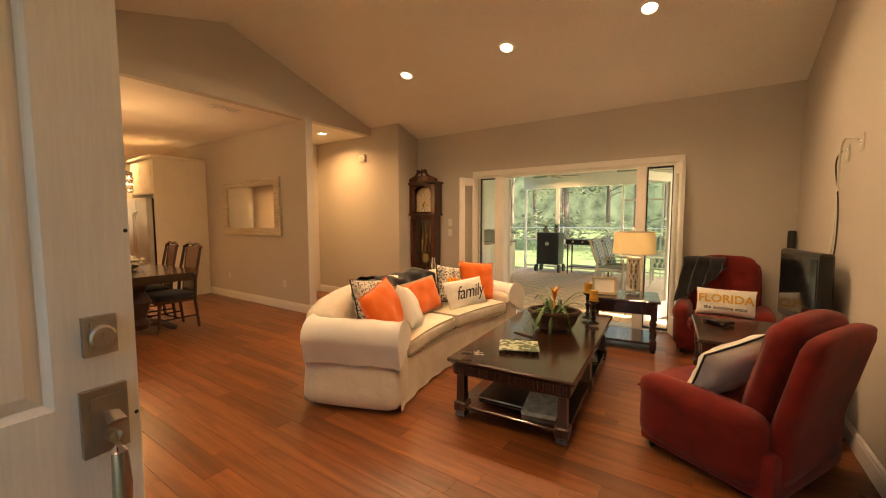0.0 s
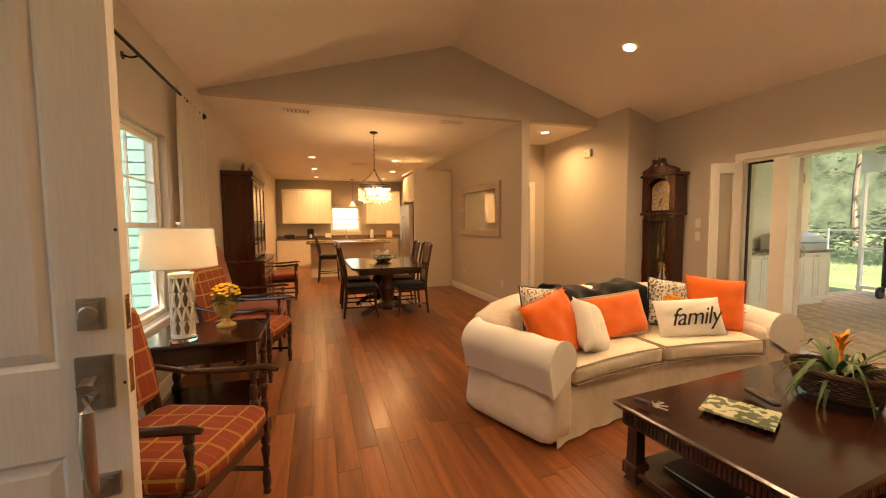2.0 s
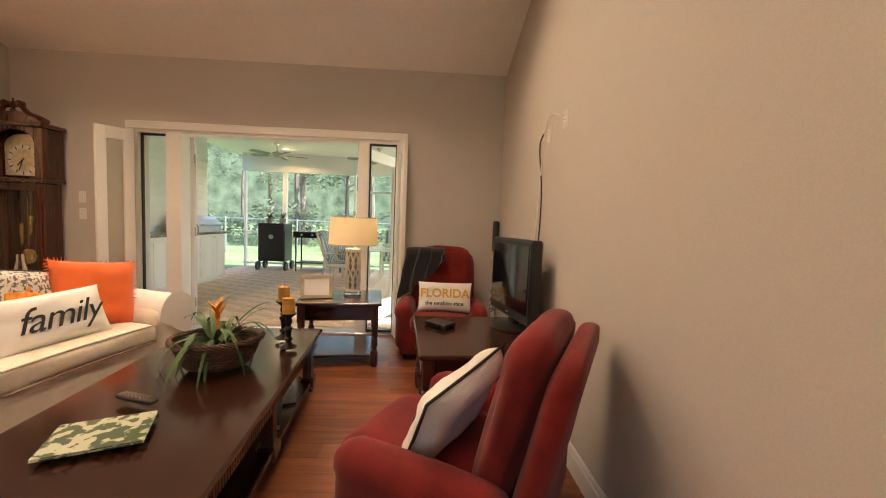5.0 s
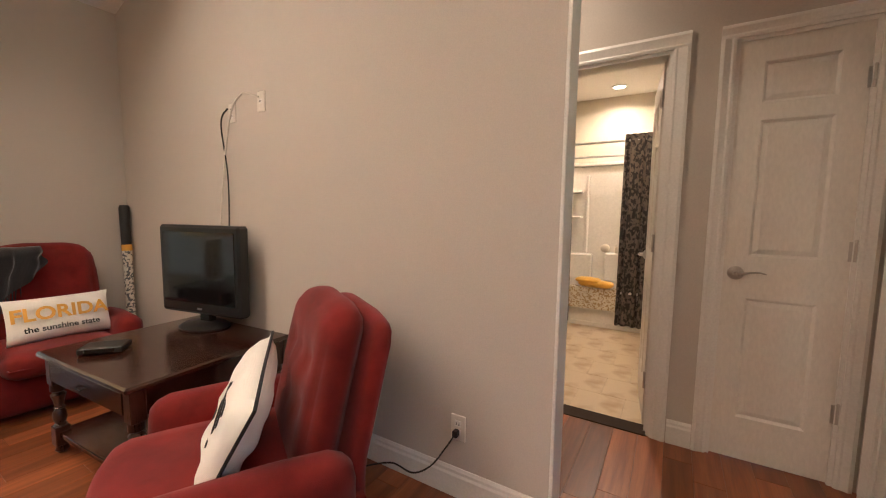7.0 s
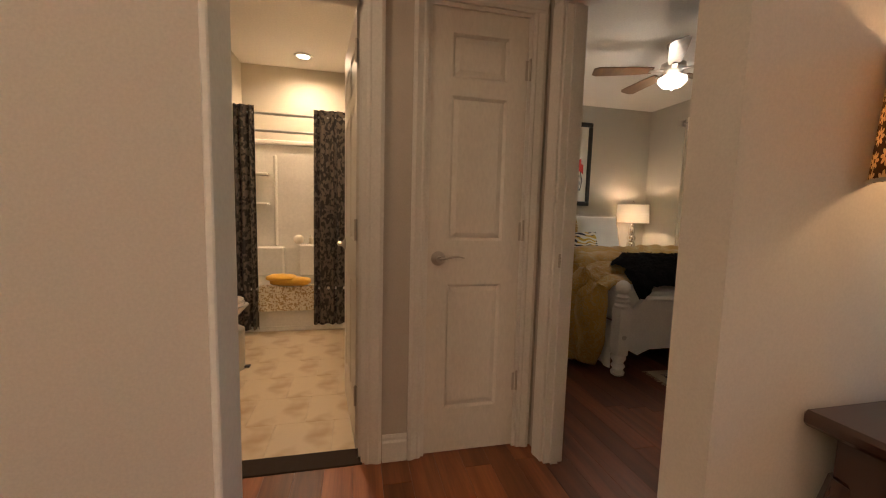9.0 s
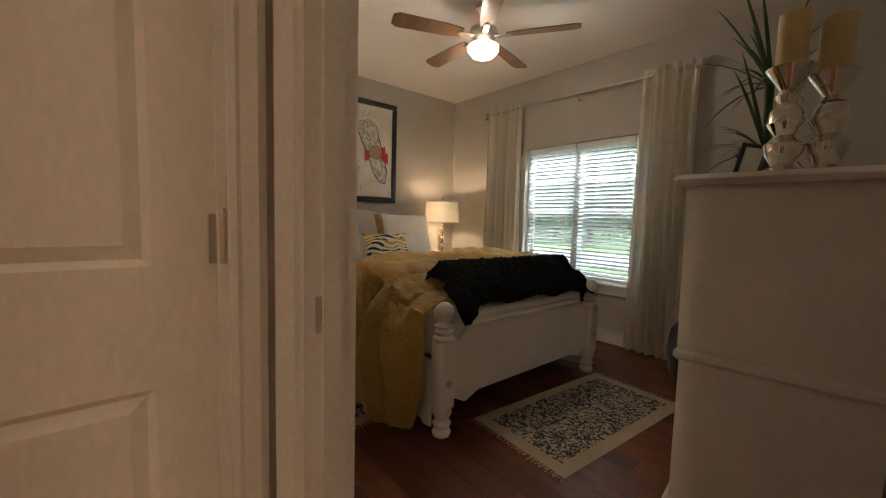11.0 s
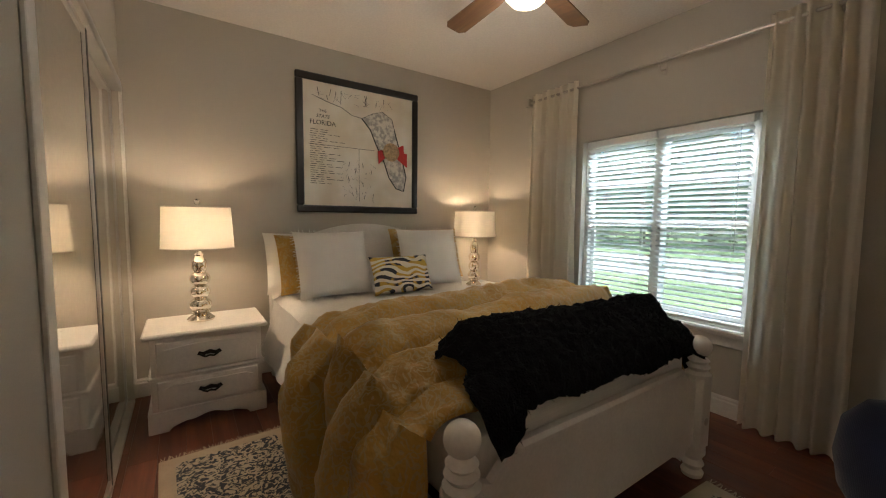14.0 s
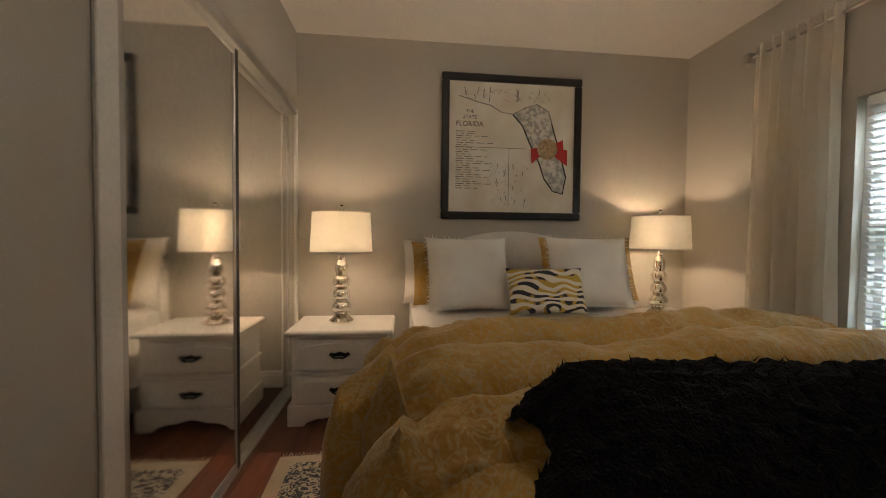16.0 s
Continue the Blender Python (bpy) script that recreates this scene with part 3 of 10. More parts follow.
def table_lamp(m, label, h=0.72, r=0.22, sh=0.27, energy=6, kind="lattice", color=SOFT, shade="shade_cream"):
    t = thing("table_lamp", label, "lamp", m)
    z0 = h - sh
    if kind == "lattice":
        b = B()
        lathe(b, [(0.075, 0), (0.08, 0.004), (0.08, 0.024), (0.075, 0.03)], 32)
        part("base", b, "clear", t, "clear acrylic base")
        b = B()
        n, zt = 8, z0 - 0.05
        for k in range(n):
            for s in (1, -1):
                for q in range(4):
                    pts = []
                    for i in range(5):
                        u = i / 4
                        a = 2 * math.pi * (k + s * (u - 0.5) * 0.5 + (q % 2) * 0.25 * s + 0.25) / n * 1.0
                        pts.append((0.062 * math.cos(a), 0.062 * math.sin(a), 0.045 + (zt - 0.06) * (q + u) / 4))
                    tube(b, pts, 0.0085, 6)
        part("lattice", b, "ceramic", t, "white ceramic lattice column")
        b = B()
        lathe(b, [(0.07, 0.03), (0.072, 0.05), (0.066, 0.055), (0.058, 0.05), (0.05, 0.04)], 32)
        lathe(b, [(0.06, zt - 0.02), (0.072, zt - 0.015), (0.072, zt + 0.012), (0.03, zt + 0.02)], 32)
        part("collar", b, "ceramic", t)
        # the core's brown paints in the shade behind the lattice
        b = B()
        lathe(b, [(0.048, 0.04), (0.05, zt * 0.5), (0.048, zt - 0.02)], 24)
        part("core", b, "core", t, "inner core in a brown painted for the lattice's shaded hollow")
    elif kind == "mercury":
        b = B()
        prof = [(0.075, 0), (0.08, 0.012), (0.06, 0.03), (0.04, 0.045), (0.055, 0.06)]
        zz, steps = 0.06, [0.066, 0.058, 0.06, 0.045]
        gap = (z0 - 0.13) / len(steps)
        for k, rr in enumerate(steps):
            for i in range(1, 9):
                u = i / 8
                prof.append((0.034 + (rr - 0.034) * math.sin(math.pi * u) ** 0.7, zz + gap * (k + u)))
        prof += [(0.026, z0 - 0.05), (0.03, z0 - 0.04), (0.012, z0 - 0.02), (0.012, z0 + 0.02)]
        lathe(b, prof, 32)
        part("stacked_body", b, "chrome", t, "silvered glass stacked balls")
    else:
        b = B()
        lathe(b, [(0.10, 0), (0.105, 0.01), (0.09, 0.02), (0.10, 0.03), (0.06, 0.045), (0.02, 0.06), (0.045, 0.085), (0.055, 0.11), (0.045, 0.135), (0.016, 0.16), (0.018, 0.17), (0.016, z0 - 0.1), (0.03, z0 - 0.085), (0.028, z0 - 0.03), (0.012, z0 - 0.02), (0.012, z0 + 0.02)], 32)
        part("crystal_column", b, "chrome", t, "polished chrome and crystal column")
    b = B()
    lathe(b, [(r, z0), (r * 0.93, h - 0.02), (r * 0.925, h - 0.02), (r * 0.992, z0)], 48, cap=False)
    part("shade", b, shade, t, "drum shade", 60)
    b = B()
    for z, rr in ((z0 + 0.004, r * 0.996), (h - 0.024, r * 0.93)):
        tube(b, [(rr * math.cos(a * math.pi / 16), rr * math.sin(a * math.pi / 16), z) for a in range(33)], 0.004, 6)
    for k in range(3):
        a = 2 * math.pi * k / 3
        tube(b, [(0, 0, h - 0.03), (r * 0.93 * math.cos(a), r * 0.93 * math.sin(a), h - 0.024)], 0.002, 6)
    tube(b, [(0, 0, z0 - 0.03), (0, 0, h - 0.01)], 0.004, 6)
    part("harp", b, "nickel", t)
    b = B()
    lathe(b, [(0.006, h - 0.012), (0.016, h), (0.018, h + 0.012), (0.01, h + 0.025), (0.004, h + 0.03)], 12)
    part("finial", b, "clear", t)
    if energy:
        p = m @ Vector((0, 0, (z0 + h) / 2))
        bulb("table_lamp_bulb", *p, energy, color, 0.035)
    return t


M["clear"] = glass_mat("clear acrylic")
M["ceramic"] = plain("white glazed ceramic", (0.80, 0.76, 0.68), 0.2, var=0.03, bump_s=0.02)
M["core"] = plain("lamp core", (0.30, 0.24, 0.17), 0.6)
M["shade_cream"] = shade_mat("cream lamp shade", (0.86, 0.78, 0.58))
M["shade_white"] = shade_mat("white lamp shade", (0.88, 0.85, 0.78))
M["piping"] = plain("beige piping", (0.45, 0.38, 0.28), 0.9)
M["print"] = plain("black lettering", (0.02, 0.02, 0.022), 0.8)
M["gold_print"] = plain("golden lettering", (0.72, 0.40, 0.06), 0.8)
M["paper"] = plain("printed paper", (0.62, 0.62, 0.52), 0.5, var=0.3, scale=25, grain=60)


def speckled(name, base, spots, scale, lo, hi, rough=0.9):
    m, nt, b_ = nodes(name)
    v = coords(nt)
    f = noise_tex(nt, v, scale, 2, 0.5)
    nt.links.new(ramp(nt, f, [(lo, base), (hi, spots)]), b_.inputs["Base Color"])
    b_.inputs["Roughness"].default_value = rough
    bump(nt, b_, noise_tex(nt, v, 300, 2), 0.2, 0.002)
    return m


M["script_cloth"] = speckled("grey printed cloth", (0.62, 0.58, 0.5), (0.12, 0.12, 0.13), 55, 0.5, 0.56)
M["pumpkin"] = speckled("pumpkin print", (0.80, 0.33, 0.04), (0.55, 0.2, 0.02), 30, 0.4, 0.7)
M["magazine"] = speckled("green and cream cover", (0.55, 0.58, 0.42), (0.05, 0.08, 0.03), 26, 0.48, 0.53, 0.35)


def cushion(m, w, h, t, material, label, name="throw_pillow", fringe=None, trim=None, seed=0.0):
    ob = thing(name, label, "pillow", m, "sofa pillows" if name == "throw_pillow" else "")
    b = B()
    pillow(b, w, h, t, seed=seed)
    part("cover", b, material, ob, smooth=70)
    if trim:
        b = B()
        e = 0.46
        k = 0.955
        for sgn in (1,):
            pts = [(-w / 2, 0, -h / 2), (0, 0, -h / 2 * k), (w / 2, 0, -h / 2), (w / 2 * k, 0, 0), (w / 2, 0, h / 2), (0, 0, h / 2 * k), (-w / 2, 0, h / 2), (-w / 2 * k, 0, 0), (-w / 2, 0, -h / 2)]
            tube(b, pts, 0.011 if trim == "piping" else 0.006, 6)
        part("piping", b, trim, ob)
    if fringe:
        b = B()
        rnd = random.Random(7 + seed)
        for side in range(4):
            for k in range(34):
                u = (k + rnd.random()) / 34 * 2 - 1
                e = 1 - 0.06 * (1 - u * u)
                p, d = [((u * w / 2, 0, h / 2 * e), (0, 0, 1)), ((u * w / 2, 0, -h / 2 * e), (0, 0, -1)), ((w / 2 * e, 0, u * h / 2), (1, 0, 0)), ((-w / 2 * e, 0, u * h / 2), (-1, 0, 0))][side]
                q = Vector(p) + Vector(d) * (0.012 + 0.012 * rnd.random()) + Vector((rnd.uniform(-1, 1), rnd.uniform(-1, 1), rnd.uniform(-1, 1))) * 0.008
                tube(b, [p, q], [0.003, 0.0015], 4)
        part("fringe", b, fringe, ob)
    return ob


# ---- living room: sofa ----
SC, SR = Vector((3.15, 4.30, 0)), 3.0


def arc(s, d, z):
    a = s / 3.3
    return Vector((SC.x - (SR + d) * math.cos(a), SC.y + (SR + d) * math.sin(a), z))


def bend(bm):
    for v in bm.verts:
        v.co = arc(*v.co)
    return bm


sofa = thing("sofa", "cream slipcovered curved sofa with rolled arms and welted cushions", "sofa")
L2 = 1.19
b = B()
def skirt(u, v):
    s = -L2 + 0.02 + (2 * L2 - 0.04) * u
    fold = 0.008 * math.sin(s * 23) + 0.006 * noise.noise((s * 4, 0, v * 2))
    return (s, -0.02 + fold * (1 - v) - 0.02 * (1 - v), 0.015 + 0.33 * v)
grid(b, 60, 6, skirt)
soft_box(b, -L2 + 0.02, L2 - 0.02, 0.0, 0.70, 0.05, 0.36, 0.03, 12, 0.006)
part("skirt_base", bend(b), "slip", sofa, smooth=60)
for s0, s1 in ((-0.97, -0.005), (0.005, 0.97)):
    b = B()
    soft_box(b, s0, s1, -0.05, 0.52, 0.345, 0.475, 0.035, 10, 0.018, seed=s0)
    c = part("seat_cushion", bend(b), "slip", sofa, smooth=60)
    b = B()
    for z in (0.352, 0.468):
        pts = [arc(s0 + 0.01, 0.5, z)] + [arc(s0 + 0.015 + (s1 - s0 - 0.03) * i / 12, -0.052, z) for i in range(13)] + [arc(s1 - 0.01, 0.5, z)]
        tube(b, pts, 0.0055, 6)
    part("welt", b, "piping", c, "darker welt cord")
b = B()
soft_box(b, -L2 + 0.06, L2 - 0.06, 0.46, 0.76, 0.30, 0.80, 0.10, 12, 0.02)
for v in b.verts:
    k = max(0.0, abs(v.co.x) - 0.55) / 0.6
    if v.co.z > 0.5:
        v.co.z -= 0.10 * k * k
    v.co.y += 0.10 * max(0, v.co.z - 0.35)
part("backrest", bend(b), "slip", sofa, smooth=60)
for sgn in (-1, 1):
    b = B()
    soft_box(b, -0.13, 0.09, -0.04, 0.72, 0.03, 0.56, 0.06, 8, 0.012, seed=sgn)
    for v in b.verts:
        out = 0.07 * max(0, 0.35 - v.co.z) / 0.35
        v.co.x = sgn * (L2 - 0.09 + (0.0 if v.co.x < 0 else out)) + (v.co.x if sgn > 0 else -v.co.x)
        v.co.y -= 0.02 * max(0, 0.3 - v.co.z)
    part("arm", bend(b), "slip", sofa, smooth=60)
    b = B()
    def roll(u, v):
        a = math.pi * (-0.25 + 1.35 * v)
        rr = 0.135 + 0.012 * noise.noise((u * 5, v * 4, sgn)) + (0.02 if u < 0.04 or u > 0.96 else 0)
        return (sgn * (L2 - 0.06 + rr * math.cos(a) * 0.95), -0.06 + 0.74 * u, 0.525 + rr * math.sin(a) * 0.95 - (0.09 if v < 0.02 else 0))
    grid(b, 14, 14, roll)
    for u_end in (0, 1):
        vs = [bm_v for bm_v in b.verts if abs(bm_v.co.y - (-0.06 + 0.74 * u_end)) < 1e-4]
        b.faces.new(vs)
    part("arm_cover", bend(b), "white_cloth", sofa, "paler loose arm cover", 60)


def on_sofa(s, d, z, lean=14, turn=0, tilt=0):
    a = s / 3.3
    p = arc(s, d, z)
    return Matrix.Translation(p) @ pose(0, 0, 0, 0, 0, 90 - math.degrees(a) + turn) @ pose(0, 0, 0, -lean, tilt, 0)


cushion(on_sofa(-0.74, 0.40, 0.68, 20, -4, 8), 0.44, 0.42, 0.13, "script_cloth", "grey script-print square pillow with a pumpkin on it", trim="black_cloth", seed=1)
cushion(on_sofa(-0.86, 0.20, 0.655, 24, 2, -12), 0.46, 0.44, 0.15, "orange", "bright orange square pillow with fringed edges", fringe="orange", seed=2)
cushion(on_sofa(-0.58, 0.13, 0.635, 24, 14, 18), 0.36, 0.38, 0.13, "white_cloth", "cream square pillow with raised dots", seed=3)
cushion(on_sofa(-0.16, 0.27, 0.64, 20, 0, -3), 0.60, 0.33, 0.13, "orange", "orange lumbar pillow with beige flange", trim="piping", seed=4)
cushion(on_sofa(0.46, 0.36, 0.68, 16, -4, 10), 0.40, 0.40, 0.12, "script_cloth", "grey script-print square pillow with a pumpkin on it", trim="black_cloth", seed=5)
cushion(on_sofa(0.80, 0.27, 0.68, 14, -14, 6), 0.46, 0.44, 0.14, "orange", "bright orange square pillow with fringed edges", fringe="orange", seed=6)
fam = cushion(on_sofa(0.45, 0.14, 0.61, 20, -6, -2), 0.56, 0.30, 0.11, "white_cloth", "white lumbar pillow lettered with a handwritten word", seed=8)
words("lettering", "family", 0.19, "print", fam, pose(0, -0.070, 0.0, 90, 0, 0), 0.45, 0.0006, 0.92, 0.0, 0.15)
for m_, k in ((on_sofa(-0.74, 0.40, 0.68, 20, -4, 8), 1), (on_sofa(0.46, 0.36, 0.68, 16, -4, 10), 2)):
    host = [o for o in bpy.data.objects if o.name.startswith("throw_pillow") and (o.matrix_world.translation - m_.translation).length < 1e-4][0]
    b = B()
    for i in range(5):
        x = (i - 2) * 0.036
        lathe(b, [(0.002, -0.07), (0.03, -0.05), (0.034, 0), (0.03, 0.045), (0.004, 0.06)], 10, (x, -0.062 + abs(x) * 0.25, 0.0), Matrix.Diagonal((1, 1, 1, 1)))
    tube(b, [(0, -0.062, 0.055), (0.012, -0.07, 0.085)], 0.009, 6)
    part("pumpkin_patch", b, "pumpkin", host, "orange pumpkin patch")
throw = thing("throw_blanket", "black fleecy throw draped over the sofa back", "blanket")
b = B()
def drape(u, v):
    s = -0.52 + 0.86 * u
    w = 0.018 * noise.noise((s * 6, v * 5, 1)) + 0.012 * math.sin(s * 26 + v * 4)
    if v < 0.5:
        return (s, 0.40 + 0.20 * v + w, 0.50 + 0.66 * v + 0.012 * math.sin(s * 9))
    return (s, 0.52 + 0.68 * (v - 0.5) + w, 0.835 - 0.5 * max(0, v - 0.72) + 0.02 * math.sin(s * 9) + w)
grid(b, 40, 24, drape)
part("cloth", bend(b), "black_cloth", throw, smooth=80)

# ---- coffee table ----
CT = pose(1.045, 4.33, 0, 0, 0, 4.0) @ Matrix.Diagonal((1, 1.085, 0.955, 1))
ct = thing("coffee_table", "dark stained wooden coffee table with turned legs and a shelf", "table", CT)
b = B()
box(b, -0.425, 0.425, -0.84, 0.84, 0.43, 0.46, 0.010, 3)
part("tabletop", b, "dark", ct)
b = B()
box(b, -0.39, 0.39, -0.80, 0.80, 0.34, 0.43)
box(b, -0.405, 0.405, -0.82, 0.82, 0.415, 0.43, 0.006)
part("apron", b, "dark", ct)
b = B()
for k in range(-19, 20):
    for s in (-1, 1):
        box(b, k * 0.0195 - 0.006, k * 0.0195 + 0.006, s * 0.80 - 0.008, s * 0.80 + 0.008, 0.352, 0.408)
for k in range(-40, 41):
    for s in (-1, 1):
        box(b, s * 0.39 - 0.008, s * 0.39 + 0.008, k * 0.0195 - 0.006, k * 0.0195 + 0.006, 0.352, 0.408)
tagged(part("fluting", b, "dark_z", ct, "carved fluted band", 0), kind="stuff")
for x in (-0.345, 0.345):
    for y in (-0.755, 0.0, 0.755):
        b = B()
        box(b, x - 0.042, x + 0.042, y - 0.042, y + 0.042, 0.33, 0.36, 0.004)
        lathe(b, [(0.030, 0.02), (0.040, 0.03), (0.032, 0.045), (0.028, 0.33)], 4, (0, 0, 0), Matrix.Translation((x, y, 0)) @ pose(0, 0, 0, 0, 0, 45) @ Matrix.Diagonal((1.35, 1.35, 1, 1)))
        box(b, x - 0.045, x + 0.045, y - 0.045, y + 0.045, 0.06, 0.13, 0.006)
        part("leg", b, "dark_z", ct, smooth=30)
b = B()
box(b, -0.38, 0.38, -0.79, 0.79, 0.08, 0.11, 0.006)
part("shelf", b, "dark", ct)


def on_table(x, y, z, rz=0):
    return CT @ pose(x, y, z, 0, 0, rz)


def book(m, w, l, h, cover, label, name="book"):
    t = thing(name, label, "book", m)
    b_ = B()
    box(b_, -w / 2, w / 2, -l / 2, l / 2, 0, 0.003)
    box(b_, -w / 2, w / 2, -l / 2, l / 2, h - 0.003, h)
    box(b_, -w / 2, -w / 2 + 0.003, -l / 2, l / 2, 0.003, h - 0.003)
    part("cover", b_, cover, t, smooth=0)
    b_ = B()
    box(b_, -w / 2 + 0.004, w / 2 - 0.004, -l / 2 + 0.004, l / 2 - 0.004, 0.0032, h - 0.0032)
    part("pages", b_, "paper", t, smooth=0)
    return t


mag = book(pose(1.03, 3.83, 0.461, 0, 0, 24), 0.28, 0.22, 0.010, "magazine", "green and cream patterned magazine lying on the coffee table", "magazine")
rem = thing("remote_control", "black plastic remote control on the coffee table", "remote", pose(0.97, 4.08, 0.461, 0, 0, -18))
b = B()
soft_box(b, -0.095, 0.095, -0.022, 0.022, 0, 0.022, 0.009, 5, 0.002)
part("body", b, "black", rem)
b = B()
for i in range(7):
    for j in range(3):
        lathe(b, [(0.004, 0.022), (0.0035, 0.0255)], 8, (-0.07 + i * 0.02, -0.012 + j * 0.012, 0))
part("buttons", b, "core", rem)
keys = thing("keys", "bunch of silver keys with a black fob", "keys", pose(0.86, 3.50, 0.461, 0, 0, 20))
for k, a in enumerate((0, 40, 75)):
    b = B()
    m_ = pose(0, 0, 0.003 + 0.004 * k, 0, 0, a)
    lathe(b, [(0.012, 0), (0.012, 0.0025)], 12, (0.0, 0.0, 0), m_)
    box(b, 0.01, 0.055, -0.004, 0.004, 0, 0.0025, m=m_)
    part("key", b, "alu", keys)
b = B()
soft_box(b, -0.10, -0.03, -0.018, 0.018, 0, 0.014, 0.006, 4, 0.001)
part("fob", b, "black", keys)
b = B()
tube(b, [(0.016 * math.cos(a), 0.016 * math.sin(a) - 0.0, 0.016 + 0.014 * math.sin(a * 2)) for a in [i * math.pi / 8 for i in range(17)]], 0.002, 6)
part("ring", b, "alu", keys)
for i, (x, y, w, l, h, c, lb) in enumerate([(-0.1, -0.52, 0.34, 0.27, 0.02, "black", "black covered album on the table's shelf"), (0.16, -0.57, 0.22, 0.28, 0.03, "paper", "stack of papers on the table's shelf"),
                                           (0.2, 0.25, 0.24, 0.30, 0.035, "black", "dark book on the table's shelf"), (0.2, 0.52, 0.22, 0.28, 0.03, "paper", "pale magazine on the table's shelf")]):
    book(on_table(x, y, 0.111, i * 7), w, l, h, c, lb)


def blade(bm, base, yaw, length, rise, droop, w, n=8, roll=0.0):
    """One strap leaf: rises, then bends over; folded a little along its middle."""
    d, s = Vector((math.cos(yaw), math.sin(yaw), 0)), Vector((-math.sin(yaw), math.cos(yaw), 0))
    rows = []
    for i in range(n + 1):
        u = i / n
        p = Vector(base) + d * length * u * (1 - 0.15 * u) + Vector((0, 0, rise * u - droop * u * u))
        ww = w * (1 - u) ** 0.5 * (0.55 + 1.2 * u * (1 - u)) + 0.0008
        rows.append([bm.verts.new(p - s * ww), bm.verts.new(p + Vector((0, 0, -0.25 * ww))), bm.verts.new(p + s * ww)])
    for a, c in zip(rows, rows[1:]):
        for k in range(2):
            bm.faces.new((a[k], a[k + 1], c[k + 1], c[k]))


M["wicker"] = wood("brown wicker", (0.03, 0.012, 0.006), (0.12, 0.05, 0.022), 0.6, 2.0, "x", 0.1)
M["flower_orange"] = plain("orange bract", (0.85, 0.33, 0.03), 0.5, var=0.3, scale=30)
plant = thing("potted_bromeliad", "green strap-leaved bromeliad with an orange bloom in a wicker basket", "plant", pose(1.07, 4.50, 0.461, 0, 0, 20))
b = B()
for k in range(9):
    z = 0.006 + k * 0.0145
    rr = 0.125 + 0.05 * (k / 8) ** 0.7
    n = 48
    tube(b, [((rr * 1.12 + 0.004 * (-1) ** (i + k)) * math.cos(2 * math.pi * i / n), (rr * 0.9 + 0.004 * (-1) ** (i + k)) * math.sin(2 * math.pi * i / n), z) for i in range(n + 1)], 0.0085, 5)
lathe(b, [(0.12, 0.0), (0.125, 0.01), (0.16, 0.10), (0.15, 0.10), (0.11, 0.012)], 24)
part("basket", b, "wicker", plant, "dark woven wicker basket", 60)
b = B()
for k in range(5):
    n, ph = 40, k * 1.3
    tube(b, [((0.185 + 0.012 * math.sin(9 * t + ph)) * 1.12 * math.cos(t), (0.185 + 0.012 * math.sin(9 * t + ph)) * 0.9 * math.sin(t), 0.135 + 0.014 * math.cos(9 * t + ph)) for t in [2 * math.pi * i / n for i in range(n + 1)]], 0.006, 5)
part("twisted_rim", b, "wicker", plant, "twisted vine rim", 60)
b = B()
rnd = random.Random(3)
for k in range(34):
    blade(b, (rnd.uniform(-0.03, 0.03), rnd.uniform(-0.03, 0.03), 0.09), rnd.uniform(0, 6.28), rnd.uniform(0.2, 0.36), rnd.uniform(0.25, 0.5), rnd.uniform(0.28, 0.55), rnd.uniform(0.013, 0.02))
part("leaves", b, "leaf", plant, smooth=60)
b = B()
for k in range(14):
    blade(b, (0, 0, 0.22 + 0.006 * k), k * 2.4, 0.05 + 0.002 * k, 0.09, 0.03, 0.014, 5)
tube(b, [(0, 0, 0.08), (0, 0, 0.3)], 0.008, 6)
part("bloom", b, "flower_orange", plant, "orange and yellow bloom", 60)

M["candle"] = plain("banded candle wax", (0.55, 0.30, 0.05), 0.5, var=0.5, scale=9, grain=40, stretch=(0.2, 0.2, 1.6))
for x, y, h in ((1.33, 4.78, 0.20), (1.24, 4.95, 0.235)):
    t = thing("candle_holder", "black turned candle holder with an amber banded candle", "candle holder", pose(x, y, 0.461), "candle holders")
    b = B()
    lathe(b, [(0.05, 0), (0.052, 0.008), (0.03, 0.018), (0.016, 0.03), (0.026, 0.05), (0.014, 0.065), (0.02, h * 0.5), (0.028, h * 0.56), (0.014, h * 0.64), (0.022, h * 0.8), (0.016, h * 0.88), (0.046, h), (0.048, h + 0.006)], 24)
    part("stem", b, "black_iron", t)
    b = B()
    lathe(b, [(0.036, h + 0.006), (0.036, h + 0.095), (0.03, h + 0.1), (0.012, h + 0.096), (0.003, h + 0.096)], 24)
    part("candle", b, "candle", t, "amber banded wax candle")
    b = B()
    tube(b, [(0, 0, h + 0.095), (0.002, 0, h + 0.11)], 0.0015, 5)
    part("wick", b, "black", t)

